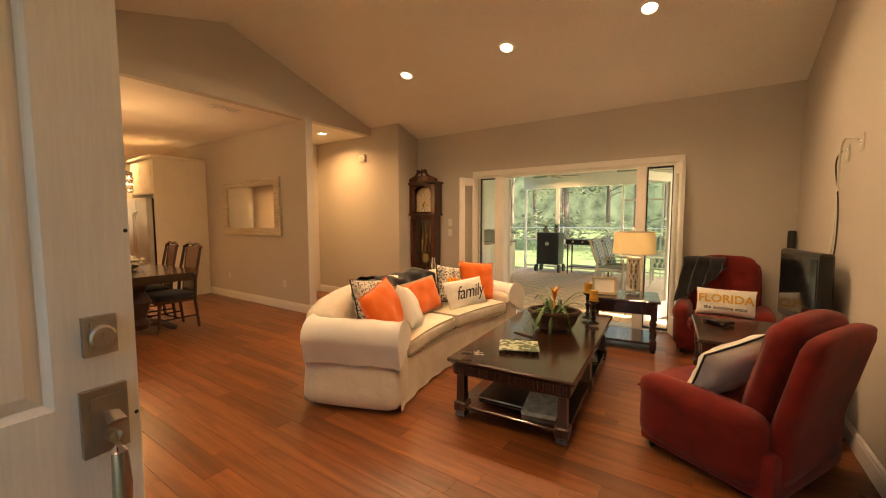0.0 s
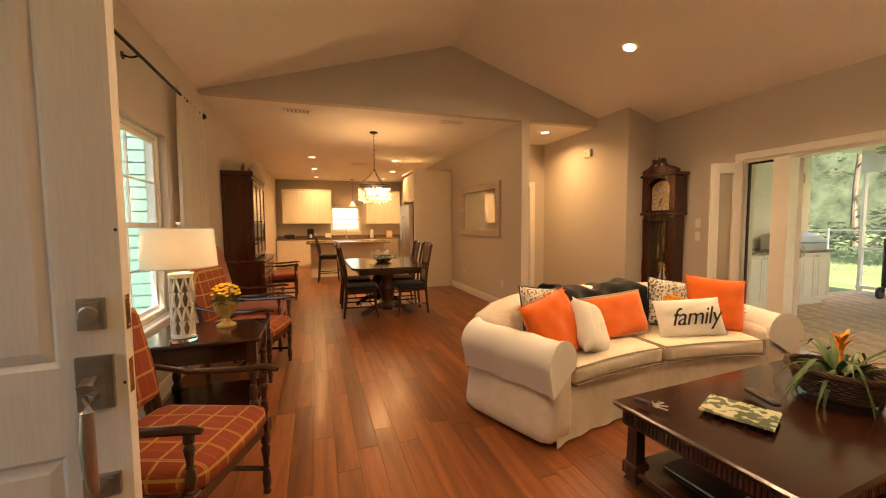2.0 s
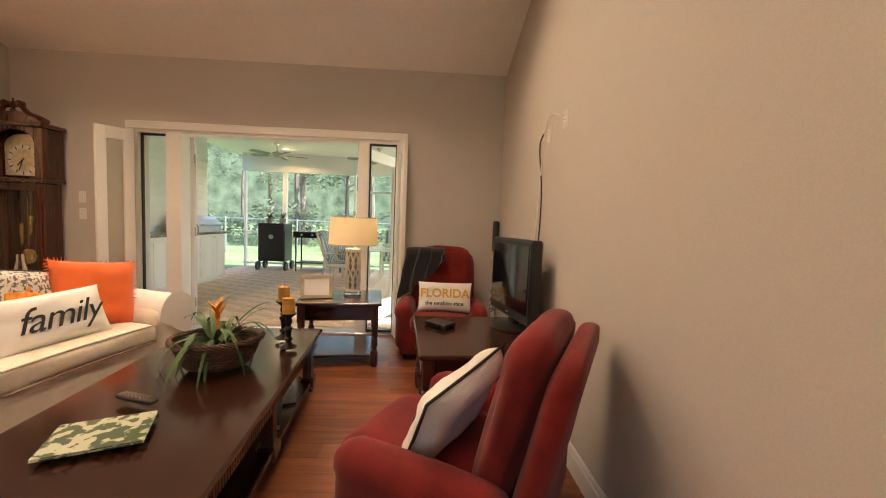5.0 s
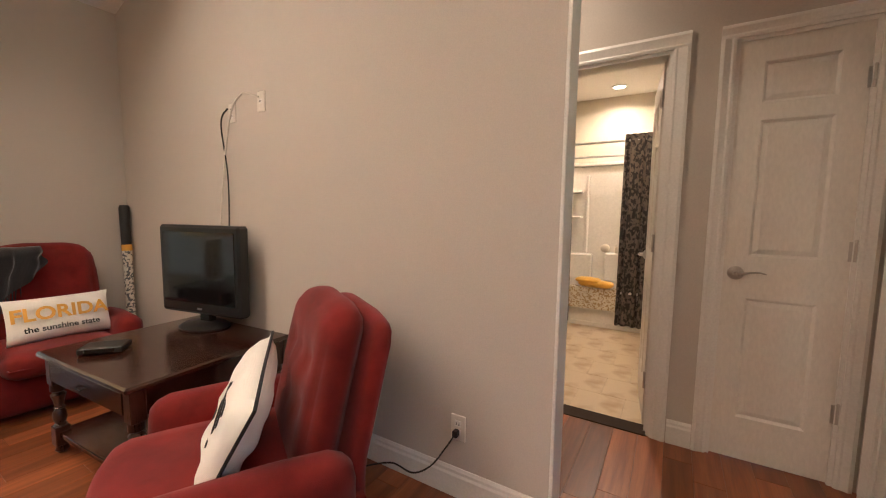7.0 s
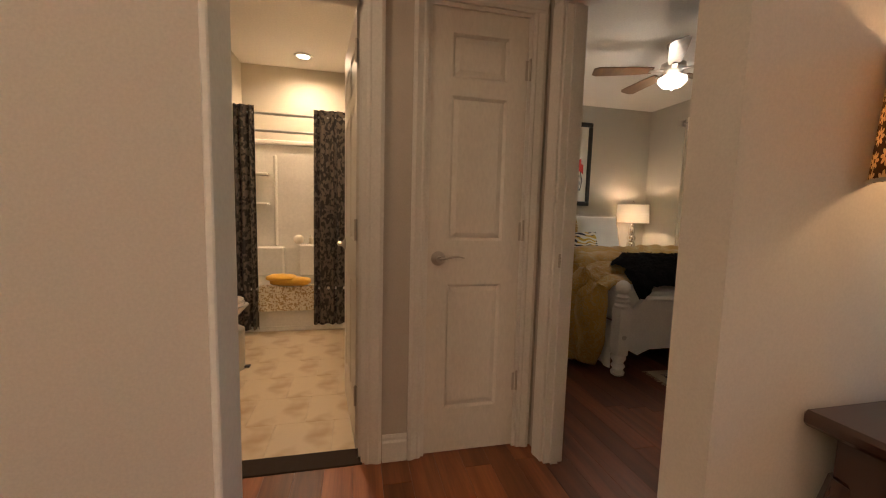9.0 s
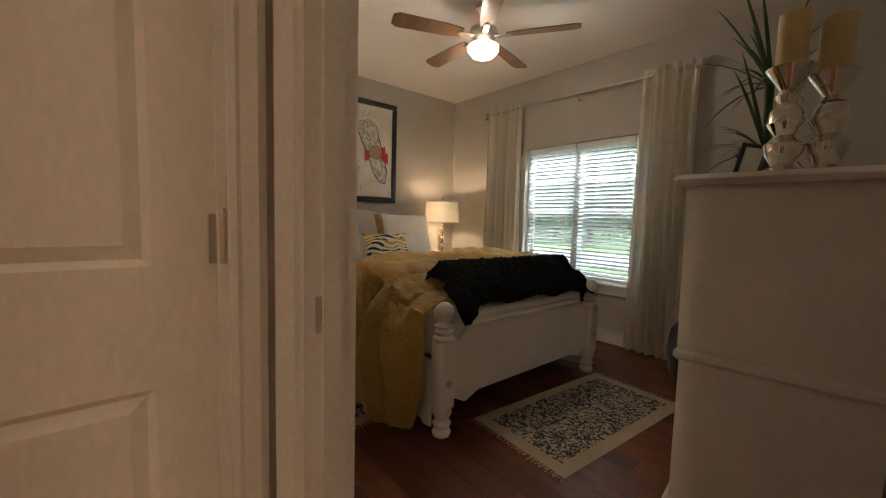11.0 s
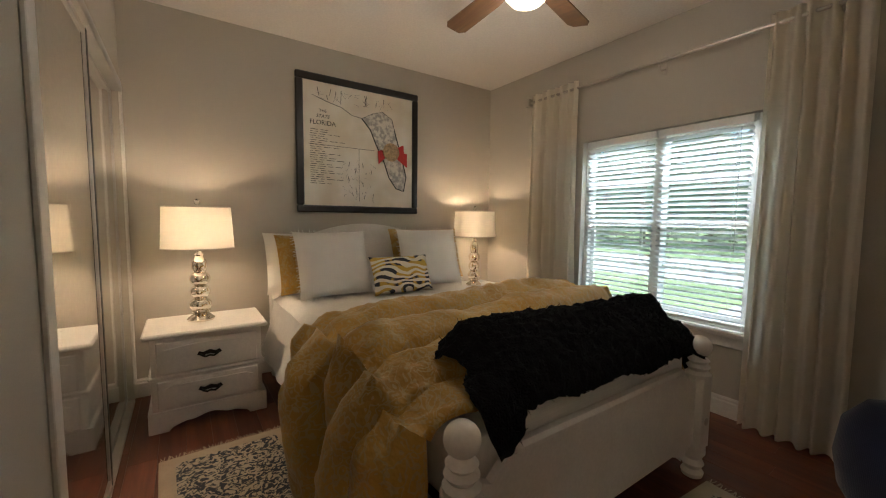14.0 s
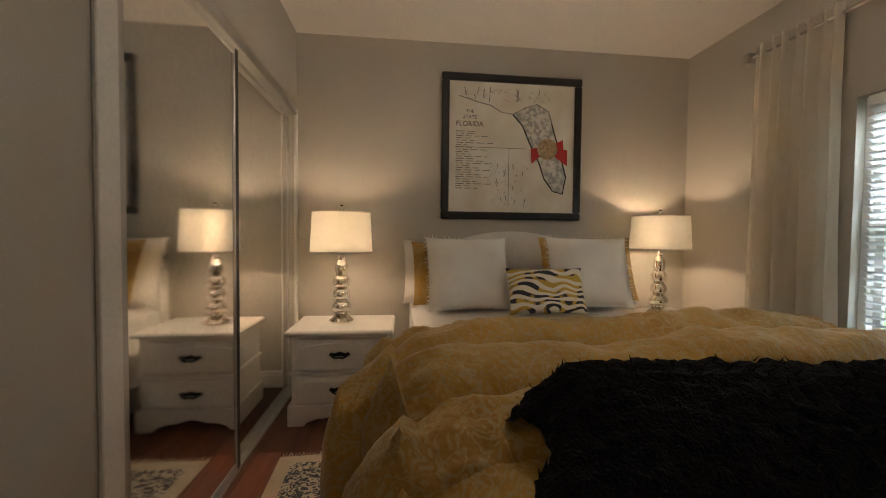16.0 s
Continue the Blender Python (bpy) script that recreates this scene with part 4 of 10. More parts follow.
# ---- end tables, lamp, frame ----
def end_table(m, w, d, h, label, drawer=False):
    t = thing("end_table", label, "table", m)
    b = B()
    box(b, -w / 2, w / 2, -d / 2, d / 2, h - 0.028, h, 0.008, 2)
    part("tabletop", b, "dark", t)
    b = B()
    box(b, -w / 2 + 0.035, w / 2 - 0.035, -d / 2 + 0.035, d / 2 - 0.035, h - 0.15, h - 0.028)
    part("apron", b, "dark", t)
    if drawer:
        b = B()
        box(b, -w / 2 + 0.02, -w / 2 + 0.035, -d / 2 + 0.08, d / 2 - 0.08, h - 0.14, h - 0.04, 0.004)
        f = part("drawer_front", b, "dark", t)
        b = B()
        tube(b, [(-w / 2 + 0.02, -0.03, h - 0.09), (-w / 2 + 0.004, -0.025, h - 0.1), (-w / 2 + 0.004, 0.025, h - 0.1), (-w / 2 + 0.02, 0.03, h - 0.09)], 0.004, 6)
        part("handle", b, "black_iron", f)
    for x in (-w / 2 + 0.055, w / 2 - 0.055):
        for y in (-d / 2 + 0.055, d / 2 - 0.055):
            b = B()
            box(b, x - 0.03, x + 0.03, y - 0.03, y + 0.03, h - 0.17, h - 0.03, 0.003)
            turned(b, x, y, 0.14, h - 0.17, 0.032)
            box(b, x - 0.03, x + 0.03, y - 0.03, y + 0.03, 0.04, 0.14, 0.004)
            lathe(b, [(0.018, 0), (0.028, 0.015), (0.022, 0.04)], 12, (x, y, 0))
            part("leg", b, "dark_z", t)
    b = B()
    box(b, -w / 2 + 0.04, w / 2 - 0.04, -d / 2 + 0.04, d / 2 - 0.04, 0.085, 0.11, 0.004)
    part("shelf", b, "dark", t)
    return t


end_table(pose(1.40, 5.90, 0, 0, 0, 7), 0.70, 0.60, 0.55, "dark wooden end table with turned legs and lower shelf")
table_lamp(pose(1.47, 6.02, 0.551), "white ceramic lattice lamp with a cream drum shade", 0.72, 0.22, 0.27, 5)
fr = thing("picture_frame", "gold picture frame with a blank mat, propped on the table", "frame", pose(1.22, 5.76, 0.5515, -12, 0, 14))
b = B()
for x0, x1, z0, z1 in ((-0.13, 0.13, 0, 0.03), (-0.13, 0.13, 0.17, 0.20), (-0.13, -0.10, 0.03, 0.17), (0.10, 0.13, 0.03, 0.17)):
    box(b, x0, x1, -0.012, 0.012, z0, z1, 0.004)
part("frame", b, plain("champagne gold", (0.62, 0.52, 0.34), 0.35, 0.7), fr)
b = B()
box(b, -0.10, 0.10, -0.004, 0.006, 0.03, 0.17)
part("mat", b, "white_cloth", fr)
b = B()
box(b, -0.02, 0.02, 0.013, 0.018, 0.0, 0.14, m=None)
part("easel", b, "black", fr)

# ---- recliners ----
def recliner(m, label):
    t = thing("recliner", label, "armchair", m, "red recliners")
    b = B()
    soft_box(b, -0.40, 0.40, -0.40, 0.36, 0.04, 0.33, 0.03, 8, 0.008)
    part("base", b, "red_chair", t, smooth=60)
    b = B()
    soft_box(b, -0.285, 0.285, -0.51, 0.22, 0.27, 0.425, 0.06, 9, 0.03)
    part("seat_cushion", b, "red_chair", t, smooth=60)
    b = B()
    tube(b, [(-0.27, -0.1, 0.348)] + [(-0.27 + 0.54 * i / 10, -0.52 - 0.012 * math.sin(math.pi * i / 10), 0.348) for i in range(11)] + [(0.27, -0.1, 0.348)], 0.006, 6)
    part("welt", b, "red_chair", t)
    for s in (-1, 1):
        b = B()
        soft_box(b, s * 0.355 - 0.085, s * 0.355 + 0.085, -0.40, 0.30, 0.08, 0.525, 0.075, 8, 0.012, seed=s)
        for v in b.verts:
            if v.co.z > 0.40:
                v.co.z -= 0.10 * max(0, (v.co.y + 0.1)) * 0.2
                v.co.x += s * 0.015
        part("arm", b, "red_chair", t, smooth=60)
    b = B()
    soft_box(b, -0.31, 0.31, 0.10, 0.27, 0.36, 1.02, 0.075, 16, 0.03)
    for v in b.verts:
        if v.co.y < 0.19:
            for bx in (-0.14, 0.0, 0.14):
                for bz in (0.62, 0.80):
                    dd = ((v.co.x - bx) ** 2 + (v.co.z - bz) ** 2) / 0.0035
                    v.co.y += 0.03 * math.exp(-dd)
        v.co.z -= 0.35 * max(0, abs(v.co.x) - 0.16) ** 1.5 if v.co.z > 0.85 else 0
        v.co.y += 0.22 * max(0, v.co.z - 0.40)
    part("back_cushion", b, "red_chair", t, smooth=60)
    b = B()
    soft_box(b, -0.345, 0.345, 0.27, 0.38, 0.12, 0.98, 0.05, 10, 0.012)
    for v in b.verts:
        v.co.z -= 0.4 * max(0, abs(v.co.x) - 0.16) ** 1.5 if v.co.z > 0.85 else 0
        v.co.y += 0.22 * max(0, v.co.z - 0.40)
    part("back_shell", b, "red_chair", t, smooth=60)
    for bx in (-0.14, 0.0, 0.14):
        for bz in (0.62, 0.80):
            b = B()
            lathe(b, [(0.014, -0.006), (0.011, 0.002), (0.002, 0.005)], 10, (0, 0, 0), pose(bx, 0.115 + 0.22 * (bz - 0.40) + 0.012, bz, 90, 0, 0))
            part("button", b, "red_chair", t)
    for x in (-0.34, 0.34):
        for y in (-0.34, 0.30):
            b = B()
            lathe(b, [(0.02, 0), (0.026, 0.045)], 10, (x, y, 0))
            part("foot", b, "black", t)
    return t


recliner(pose(2.30, 6.165, 0, 0, 0, -3) @ Matrix.Diagonal((0.92, 0.82, 0.95, 1)), "deep red buttoned recliner in the corner beside the glazed doors")
recliner(pose(2.33, 3.99, 0, 0, 0, -119) @ Matrix.Diagonal((0.96, 0.90, 0.88, 1)), "deep red buttoned recliner with its back to the plain wall")
flo = cushion(pose(2.32, 6.04, 0.54, -18, 0, -3), 0.50, 0.28, 0.11, "white_cloth", "cream lumbar pillow with yellow state lettering", "lettered_pillow", seed=11)
words("lettering", "FLORIDA", 0.112, "gold_print", flo, pose(0, -0.072, 0.025, 90, 0, 0), 0, 0.0006, 1.0, 0.003, 0.45)
words("lettering", "the sunshine state", 0.048, "print", flo, pose(0, -0.069, -0.065, 90, 0, 0), 0, 0.0006, 1.0, 0.0012, 0.35)
sn = cushion(pose(2.26, 3.95, 0.535, -27, 10, -131), 0.50, 0.38, 0.13, "white_cloth", "cream pillow with black lettering and dark piping", "lettered_pillow", trim="print", seed=12)
b = B()
for j, (w0, w1) in enumerate(((-0.02, 0.15), (-0.12, 0.16), (-0.08, 0.14), (-0.15, 0.16), (-0.10, 0.12))):
    x, k = w0, 0
    while x < w1:
        wd = 0.007 + 0.012 * ((k * 7 + j * 3) % 5) / 5
        box(b, x, min(x + wd, w1), -0.072 + 0.03 * abs(x) + 0.0, -0.068 + 0.03 * abs(x), 0.07 - j * 0.036, 0.082 - j * 0.036)
        x += wd + 0.005
        k += 1
part("lettering", b, "print", sn, "unreadable black lettering")
th2 = thing("throw_blanket", "black knitted throw hung over the recliner's back corner", "blanket")
b = B()
def hang(u, v):
    x = 1.925 + 0.40 * u
    w = 0.016 * math.sin(u * 21 + v * 4) + 0.02 * noise.noise((u * 5, v * 4, 9))
    top = 0.985 - 0.10 * max(0, 0.35 - u) ** 1.3 - 0.02 * u
    if v < 0.3:
        k = 1 - v / 0.3
        return (x + w * 0.4, 6.44 + 0.10 * k ** 0.5, top - 0.30 * k ** 1.4)
    k = (v - 0.3) / 0.7
    drop = 0.09 + 0.40 * (1 - u) ** 0.8
    return (x - 0.05 * k * (1 - u) + w, 6.44 - 0.15 * min(1, k * 5) ** 0.6 - 0.07 * k + w, top + 0.022 * math.sin(math.pi * min(1, k * 5)) - drop * k ** 1.15)
grid(b, 40, 40, hang)
part("cloth", b, "black_cloth", th2, smooth=80)
b = B()
rnd = random.Random(5)
for k in range(26):
    p = Vector(hang(k / 36, 0.995))
    tube(b, [p, p + Vector((rnd.uniform(-0.01, 0.01), -0.01, -0.05 - 0.03 * rnd.random()))], [0.003, 0.002], 4)
part("fringe", b, "black_cloth", th2)

# ---- television and its table ----
end_table(pose(2.48, 4.94, 0, 0, 0, 4), 0.80, 0.86, 0.53, "dark wooden side table with a drawer under the television", True)
tv = thing("television", "black flat television on an oval pedestal", "television", pose(2.73, 5.10, 0.531, 0, 0, -79) @ Matrix.Diagonal((0.90, 1, 1.12, 1)))
b = B()
lathe(b, [(0.17, 0), (0.175, 0.008), (0.15, 0.02), (0.05, 0.03)], 32, (0, 0, 0), Matrix.Diagonal((1, 0.7, 1, 1)))
part("pedestal", b, "black", tv)
b = B()
box(b, -0.05, 0.05, 0.0, 0.05, 0.02, 0.12, 0.01)
box(b, -0.36, 0.36, -0.03, 0.05, 0.07, 0.55, 0.014, 3)
box(b, -0.24, 0.24, 0.05, 0.10, 0.12, 0.42, 0.02)
part("housing", b, "black", tv)
b = B()
box(b, -0.325, 0.325, -0.034, -0.028, 0.13, 0.515, 0.002)
part("screen", b, "screen", tv, "dark glossy screen")
b = B()
box(b, -0.02, 0.02, -0.032, -0.029, 0.095, 0.105)
part("badge", b, "alu", tv)
cb = thing("cable_box", "small black cable box on the side table", "box", pose(2.24, 5.07, 0.531, 0, 0, -40))
b = B()
box(b, -0.09, 0.09, -0.06, 0.06, 0.004, 0.035, 0.005)
part("case", b, "black", cb)
b = B()
box(b, -0.06, 0.06, -0.0615, -0.0595, 0.01, 0.03)
part("display", b, "screen", cb)

bat = thing("decorated_bat", "dark decorated stick leaning in the room's corner", "stick", pose(2.84, 6.44, 0, -4, 1, 0))
b = B()
lathe(b, [(0.026, 0.002), (0.028, 0.05), (0.030, 0.4), (0.034, 0.9)], 16)
part("barrel", b, M["script_cloth"], bat, "patterned barrel")
b = B()
lathe(b, [(0.036, 0.9), (0.036, 0.95)], 16)
lathe(b, [(0.031, 0.1), (0.031, 0.13)], 16)
part("band", b, "gold_print", bat, "golden band")
b = B()
lathe(b, [(0.034, 0.95), (0.036, 1.25), (0.03, 1.27)], 16)
part("grip", b, "black", bat)


def wall_plate(m, label, jacks=1, name="outlet"):
    t = thing(name, label, "wall plate", m)
    b_ = B()
    box(b_, -0.036, 0.036, -0.007, 0.0, -0.058, 0.058, 0.003)
    part("plate", b_, "ceramic", t)
    for k in range(jacks):
        z = (k - (jacks - 1) / 2) * 0.04
        b_ = B()
        box(b_, -0.016, 0.016, -0.0095, -0.007, z - 0.014, z + 0.014, 0.002)
        part("socket", b_, "trim", t)
        b_ = B()
        box(b_, -0.008, -0.005, -0.0105, -0.009, z - 0.006, z + 0.005)
        box(b_, 0.005, 0.008, -0.0105, -0.009, z - 0.006, z + 0.005)
        part("slots", b_, "black", t)
    return t


wall_plate(pose(XR - 0.0005, 3.425, 0.315, 0, 0, -90), "white wall outlet with a black plug in it", 2)
wall_plate(pose(XR - 0.0005, 4.74, 1.86, 0, 0, -90), "white cable plate high on the wall", 1, "cable_plate")
wall_plate(pose(XR - 0.0005, 5.03, 1.83, 0, 0, -90), "white outlet high on the wall", 2)
wall_plate(pose(-4.95, YM - 0.0005, 0.40), "white double wall outlet, nothing plugged in", 2)
wall_plate(pose(-3.28, YM - 0.0005, 0.40), "white double wall outlet, nothing plugged in", 2)
wall_plate(pose(-1.38, YB - 0.0005, 1.35), "white light switch plate", 1, "light_switch")
wall_plate(pose(-1.38, YB - 0.0005, 1.18), "white light switch plate", 1, "light_switch")


def cable(name, pts, r, material, label):
    t = thing(name, label, "cable")
    cu = [Vector(p) for p in pts]
    out = []
    for i in range(len(cu) - 1):
        p0, p1, p2, p3 = cu[max(i - 1, 0)], cu[i], cu[i + 1], cu[min(i + 2, len(cu) - 1)]
        for k in range(8):
            u = k / 8
            out.append(0.5 * ((2 * p1) + (p2 - p0) * u + (2 * p0 - 5 * p1 + 4 * p2 - p3) * u * u + (3 * p1 - p0 - 3 * p2 + p3) * u ** 3))
    out.append(cu[-1])
    b_ = B()
    tube(b_, out, r, 6)
    part("cord", b_, material, t)
    return t


x = XR - 0.012
pl = cable("power_cord", [(x - 0.02, 3.425, 0.30), (x - 0.05, 3.45, 0.25), (x - 0.03, 3.54, 0.12), (x - 0.03, 3.64, 0.05), (x - 0.05, 3.75, 0.07), (x - 0.1, 3.9, 0.02)], 0.004, "black", "black power cord plugged in low on the wall")
b = B()
box(b, x - 0.03, x, 3.413, 3.437, 0.285, 0.315, 0.004)
part("plug", b, "black", pl)
cable("power_cord", [(x - 0.02, 5.03, 1.85), (x - 0.035, 5.08, 1.76), (x - 0.01, 5.07, 1.45), (x - 0.02, 5.06, 1.10), (x - 0.1, 4.95, 0.9)], 0.005, "black", "black power cord hanging to the television")
cable("coaxial_cable", [(x - 0.01, 4.74, 1.88), (x - 0.05, 4.84, 1.90), (x - 0.04, 4.98, 1.78), (x - 0.01, 5.12, 1.45), (x - 0.02, 5.16, 1.10), (x - 0.1, 5.0, 0.9)], 0.006, "ceramic", "white cable looping from plate to television")

# ---- grandfather clock ----
ck = thing("grandfather_clock", "tall cherry grandfather clock with brass dial and pendulum", "clock", pose(-1.80, 6.36, 0))
b = B()
box(b, -0.29, 0.29, -0.02, 0.22, 0.0, 0.10, 0.008)
box(b, -0.27, 0.27, 0.0, 0.22, 0.10, 0.42, 0.006)
box(b, -0.29, 0.29, -0.02, 0.22, 0.42, 0.46, 0.01)
part("plinth", b, "cherry", ck)
b = B()
box(b, -0.24, -0.17, 0.02, 0.22, 0.46, 1.46, 0.006)
box(b, 0.17, 0.24, 0.02, 0.22, 0.46, 1.46, 0.006)
box(b, -0.17, 0.17, 0.19, 0.22, 0.46, 1.46)
box(b, -0.17, 0.17, 0.02, 0.05, 0.46, 0.56, 0.004)
box(b, -0.17, 0.17, 0.02, 0.05, 1.38, 1.46, 0.004)
part("waist", b, "cherry", ck)
for s in (-1, 1):
    b = B()
    turned(b, s * 0.215, 0.01, 0.50, 1.42, 0.022)
    part("column", b, "cherry", ck)
b = B()
box(b, -0.29, 0.29, -0.03, 0.22, 1.46, 1.50, 0.01)
box(b, -0.27, -0.19, 0.0, 0.22, 1.50, 1.98, 0.005)
box(b, 0.19, 0.27, 0.0, 0.22, 1.50, 1.98, 0.005)
box(b, -0.19, 0.19, 0.14, 0.22, 1.50, 1.98)
box(b, -0.31, 0.31, -0.04, 0.22, 1.98, 2.02, 0.012)
arch = [(-0.19, 1.86)] + [(0.19 * -math.cos(math.pi * i / 14), 1.84 + 0.12 * math.sin(math.pi * i / 14)) for i in range(15)] + [(0.19, 1.98), (-0.19, 1.98)]
prism(b, arch, 0.0, 0.03, "y")
part("hood", b, "cherry", ck)
b = B()
for s in (-1, 1):
    pts = [(s * (0.30 - 0.24 * u), 0.02, 2.03 + 0.17 * u ** 1.6 + 0.015 * math.sin(u * 6.3)) for u in [i / 12 for i in range(13)]]
    tube(b, pts, [0.03 - 0.008 * i / 12 for i in range(13)], 10)
    lathe(b, [(0.004, -0.03), (0.034, -0.02), (0.034, 0.02), (0.004, 0.03)], 16, (0, 0, 0), pose(s * 0.065, 0.02, 2.19, 90, 0, 0))
prism(b, [(-0.28, 2.02), (0.28, 2.02), (0.10, 2.12), (-0.10, 2.12)], 0.0, 0.05, "y")
part("swan_neck_crown", b, "cherry", ck)
b = B()
lathe(b, [(0.02, 2.10), (0.026, 2.13), (0.012, 2.15), (0.03, 2.18), (0.022, 2.205), (0.006, 2.22), (0.01, 2.235), (0.002, 2.25)], 14, (0, 0.02, 0))
part("finial", b, "cherry", ck)
M["brass"] = plain("polished brass", (0.78, 0.56, 0.24), 0.25, 1.0, var=0.15, scale=20)
M["dial"] = plain("dial plate", (0.72, 0.60, 0.38), 0.35, 0.6, var=0.2, scale=25)
b = B()
prism(b, [(-0.175, 1.53)] + [(0.175, 1.53), (0.175, 1.82)] + [(0.175 * math.cos(math.pi * i / 12), 1.82 + 0.11 * math.sin(math.pi * i / 12)) for i in range(13)] + [(-0.175, 1.82)], 0.10, 0.11, "y")
dl = part("dial", b, "dial", ck, "gilt dial plate with moon arch")
b = B()
lathe(b, [(0.11, 0), (0.145, 0), (0.145, 0.004), (0.11, 0.004)], 36, (0, 0, 0), pose(0, 0.098, 1.68, 90, 0, 0), cap=False)
part("chapter_ring", b, "ceramic", dl)
b = B()
for k in range(12):
    a = k * math.pi / 6
    box(b, -0.004, 0.004, -0.003, 0, 0.112, 0.142, m=pose(0, 0.094, 1.68, 0, math.degrees(a), 0))
box(b, -0.004, 0.004, -0.003, 0, -0.02, 0.11, m=pose(0, 0.090, 1.68, 0, 200, 0))
box(b, -0.005, 0.005, -0.003, 0, -0.02, 0.075, m=pose(0, 0.088, 1.68, 0, 222, 0))
part("numerals_and_hands", b, "black", dl, smooth=0)
b = B()
tube(b, [(0, 0.12, 1.36), (0, 0.12, 0.80)], 0.006, 8)
lathe(b, [(0.004, -0.012), (0.075, -0.004), (0.075, 0.004), (0.004, 0.012)], 32, (0, 0, 0), pose(0, 0.12, 0.74, 90, 0, 0))
part("pendulum", b, "brass", ck, "brass pendulum")
for xx in (-0.09, 0.0, 0.09):
    b = B()
    lathe(b, [(0.018, 0.95 + xx), (0.021, 0.96 + xx), (0.021, 1.14 + xx), (0.018, 1.15 + xx)], 16, (xx, 0.15, 0))
    tube(b, [(xx, 0.15, 1.15 + xx), (xx, 0.15, 1.38)], 0.003, 6)
    part("weight", b, "brass", ck)
b = B()
box(b, -0.17, 0.17, 0.028, 0.032, 0.56, 1.38)
g = part("door_glass", b, "pane", ck)
g.visible_shadow = False
# small lit oil lamp shape on the shelf before the clock
ol = thing("oil_lamp", "small green glass oil lamp with a clear chimney", "lamp", pose(-1.02, 5.62, 0))
b = B()
lathe(b, [(0.16, 0.0), (0.16, 0.52), (0.17, 0.54), (0.17, 0.56)], 20)
part("stand", b, "dark_z", ol)
b = B()
lathe(b, [(0.06, 0.56), (0.06, 0.58), (0.02, 0.60), (0.055, 0.63), (0.065, 0.66), (0.03, 0.69), (0.02, 0.70)], 20)
part("font", b, plain("green lamp glass", (0.25, 0.26, 0.08), 0.08, var=0.2), ol)
b = B()
lathe(b, [(0.025, 0.70), (0.038, 0.74), (0.025, 0.80), (0.022, 0.86)], 20, cap=False)
part("chimney", b, "clear", ol)

# ---- mirror on the wall, alarm box, vents ----
M["drift"] = wood("whitewashed wood", (0.42, 0.34, 0.24), (0.72, 0.64, 0.52), 0.7, 2.0, "x", 0.0)
mi = thing("wall_mirror", "mirror in a wide whitewashed plank frame", "mirror", pose(-4.17, YM, 1.60))
for x0, x1, z0, z1 in ((-0.86, 0.86, 0.34, 0.46), (-0.86, 0.86, -0.46, -0.34), (-0.86, -0.72, -0.34, 0.34), (0.72, 0.86, -0.34, 0.34)):
    b = B()
    box(b, x0, x1, -0.045, -0.001, z0, z1, 0.006)
    part("frame_board", b, "drift", mi)
b = B()
box(b, -0.72, 0.72, -0.022, -0.014, -0.34, 0.34)
part("glass", b, "mirror", mi)
al = thing("alarm_sounder", "small white wall sounder box", "alarm", pose(-2.85, 6.085, 2.46))
b = B()
box(b, -0.075, 0.075, -0.05, -0.001, -0.06, 0.06, 0.008)
part("case", b, "ceramic", al)
b = B()
for k in range(4):
    box(b, -0.04, 0.04, -0.053, -0.049, -0.03 + k * 0.015, -0.024 + k * 0.015)
part("grille", b, "core", al)


def vent(x, y, z, w, d):
    t = thing("ceiling_vent", "white slatted ceiling vent", "vent", pose(x, y, z), "ceiling vents")
    b_ = B()
    for q in ((-w / 2, w / 2, -d / 2, -d / 2 + 0.02), (-w / 2, w / 2, d / 2 - 0.02, d / 2), (-w / 2, -w / 2 + 0.02, -d / 2 + 0.02, d / 2 - 0.02), (w / 2 - 0.02, w / 2, -d / 2 + 0.02, d / 2 - 0.02)):
        box(b_, *q, -0.012, -0.001)
    part("frame", b_, "trim", t)
    b_ = B()
    box(b_, -w / 2 + 0.02, w / 2 - 0.02, -d / 2 + 0.02, d / 2 - 0.02, -0.002, -0.0005)
    part("backing", b_, "core", t)
    n = 6
    for k in range(n):
        b_ = B()
        y0 = -d / 2 + 0.025 + (d - 0.05) * k / n
        box(b_, -w / 2 + 0.02, w / 2 - 0.02, y0, y0 + (d - 0.05) / n * 0.6, -0.009, -0.003)
        part("slat", b_, "trim", t)


vent(-3.10, 1.75, ZD, 0.16, 0.34)
vent(-3.06, 3.85, ZD, 0.16, 0.34)
vent(-7.3, 2.95, ZD, 0.16, 0.34)
vent(4.75, 3.35, ZB, 0.3, 0.3)

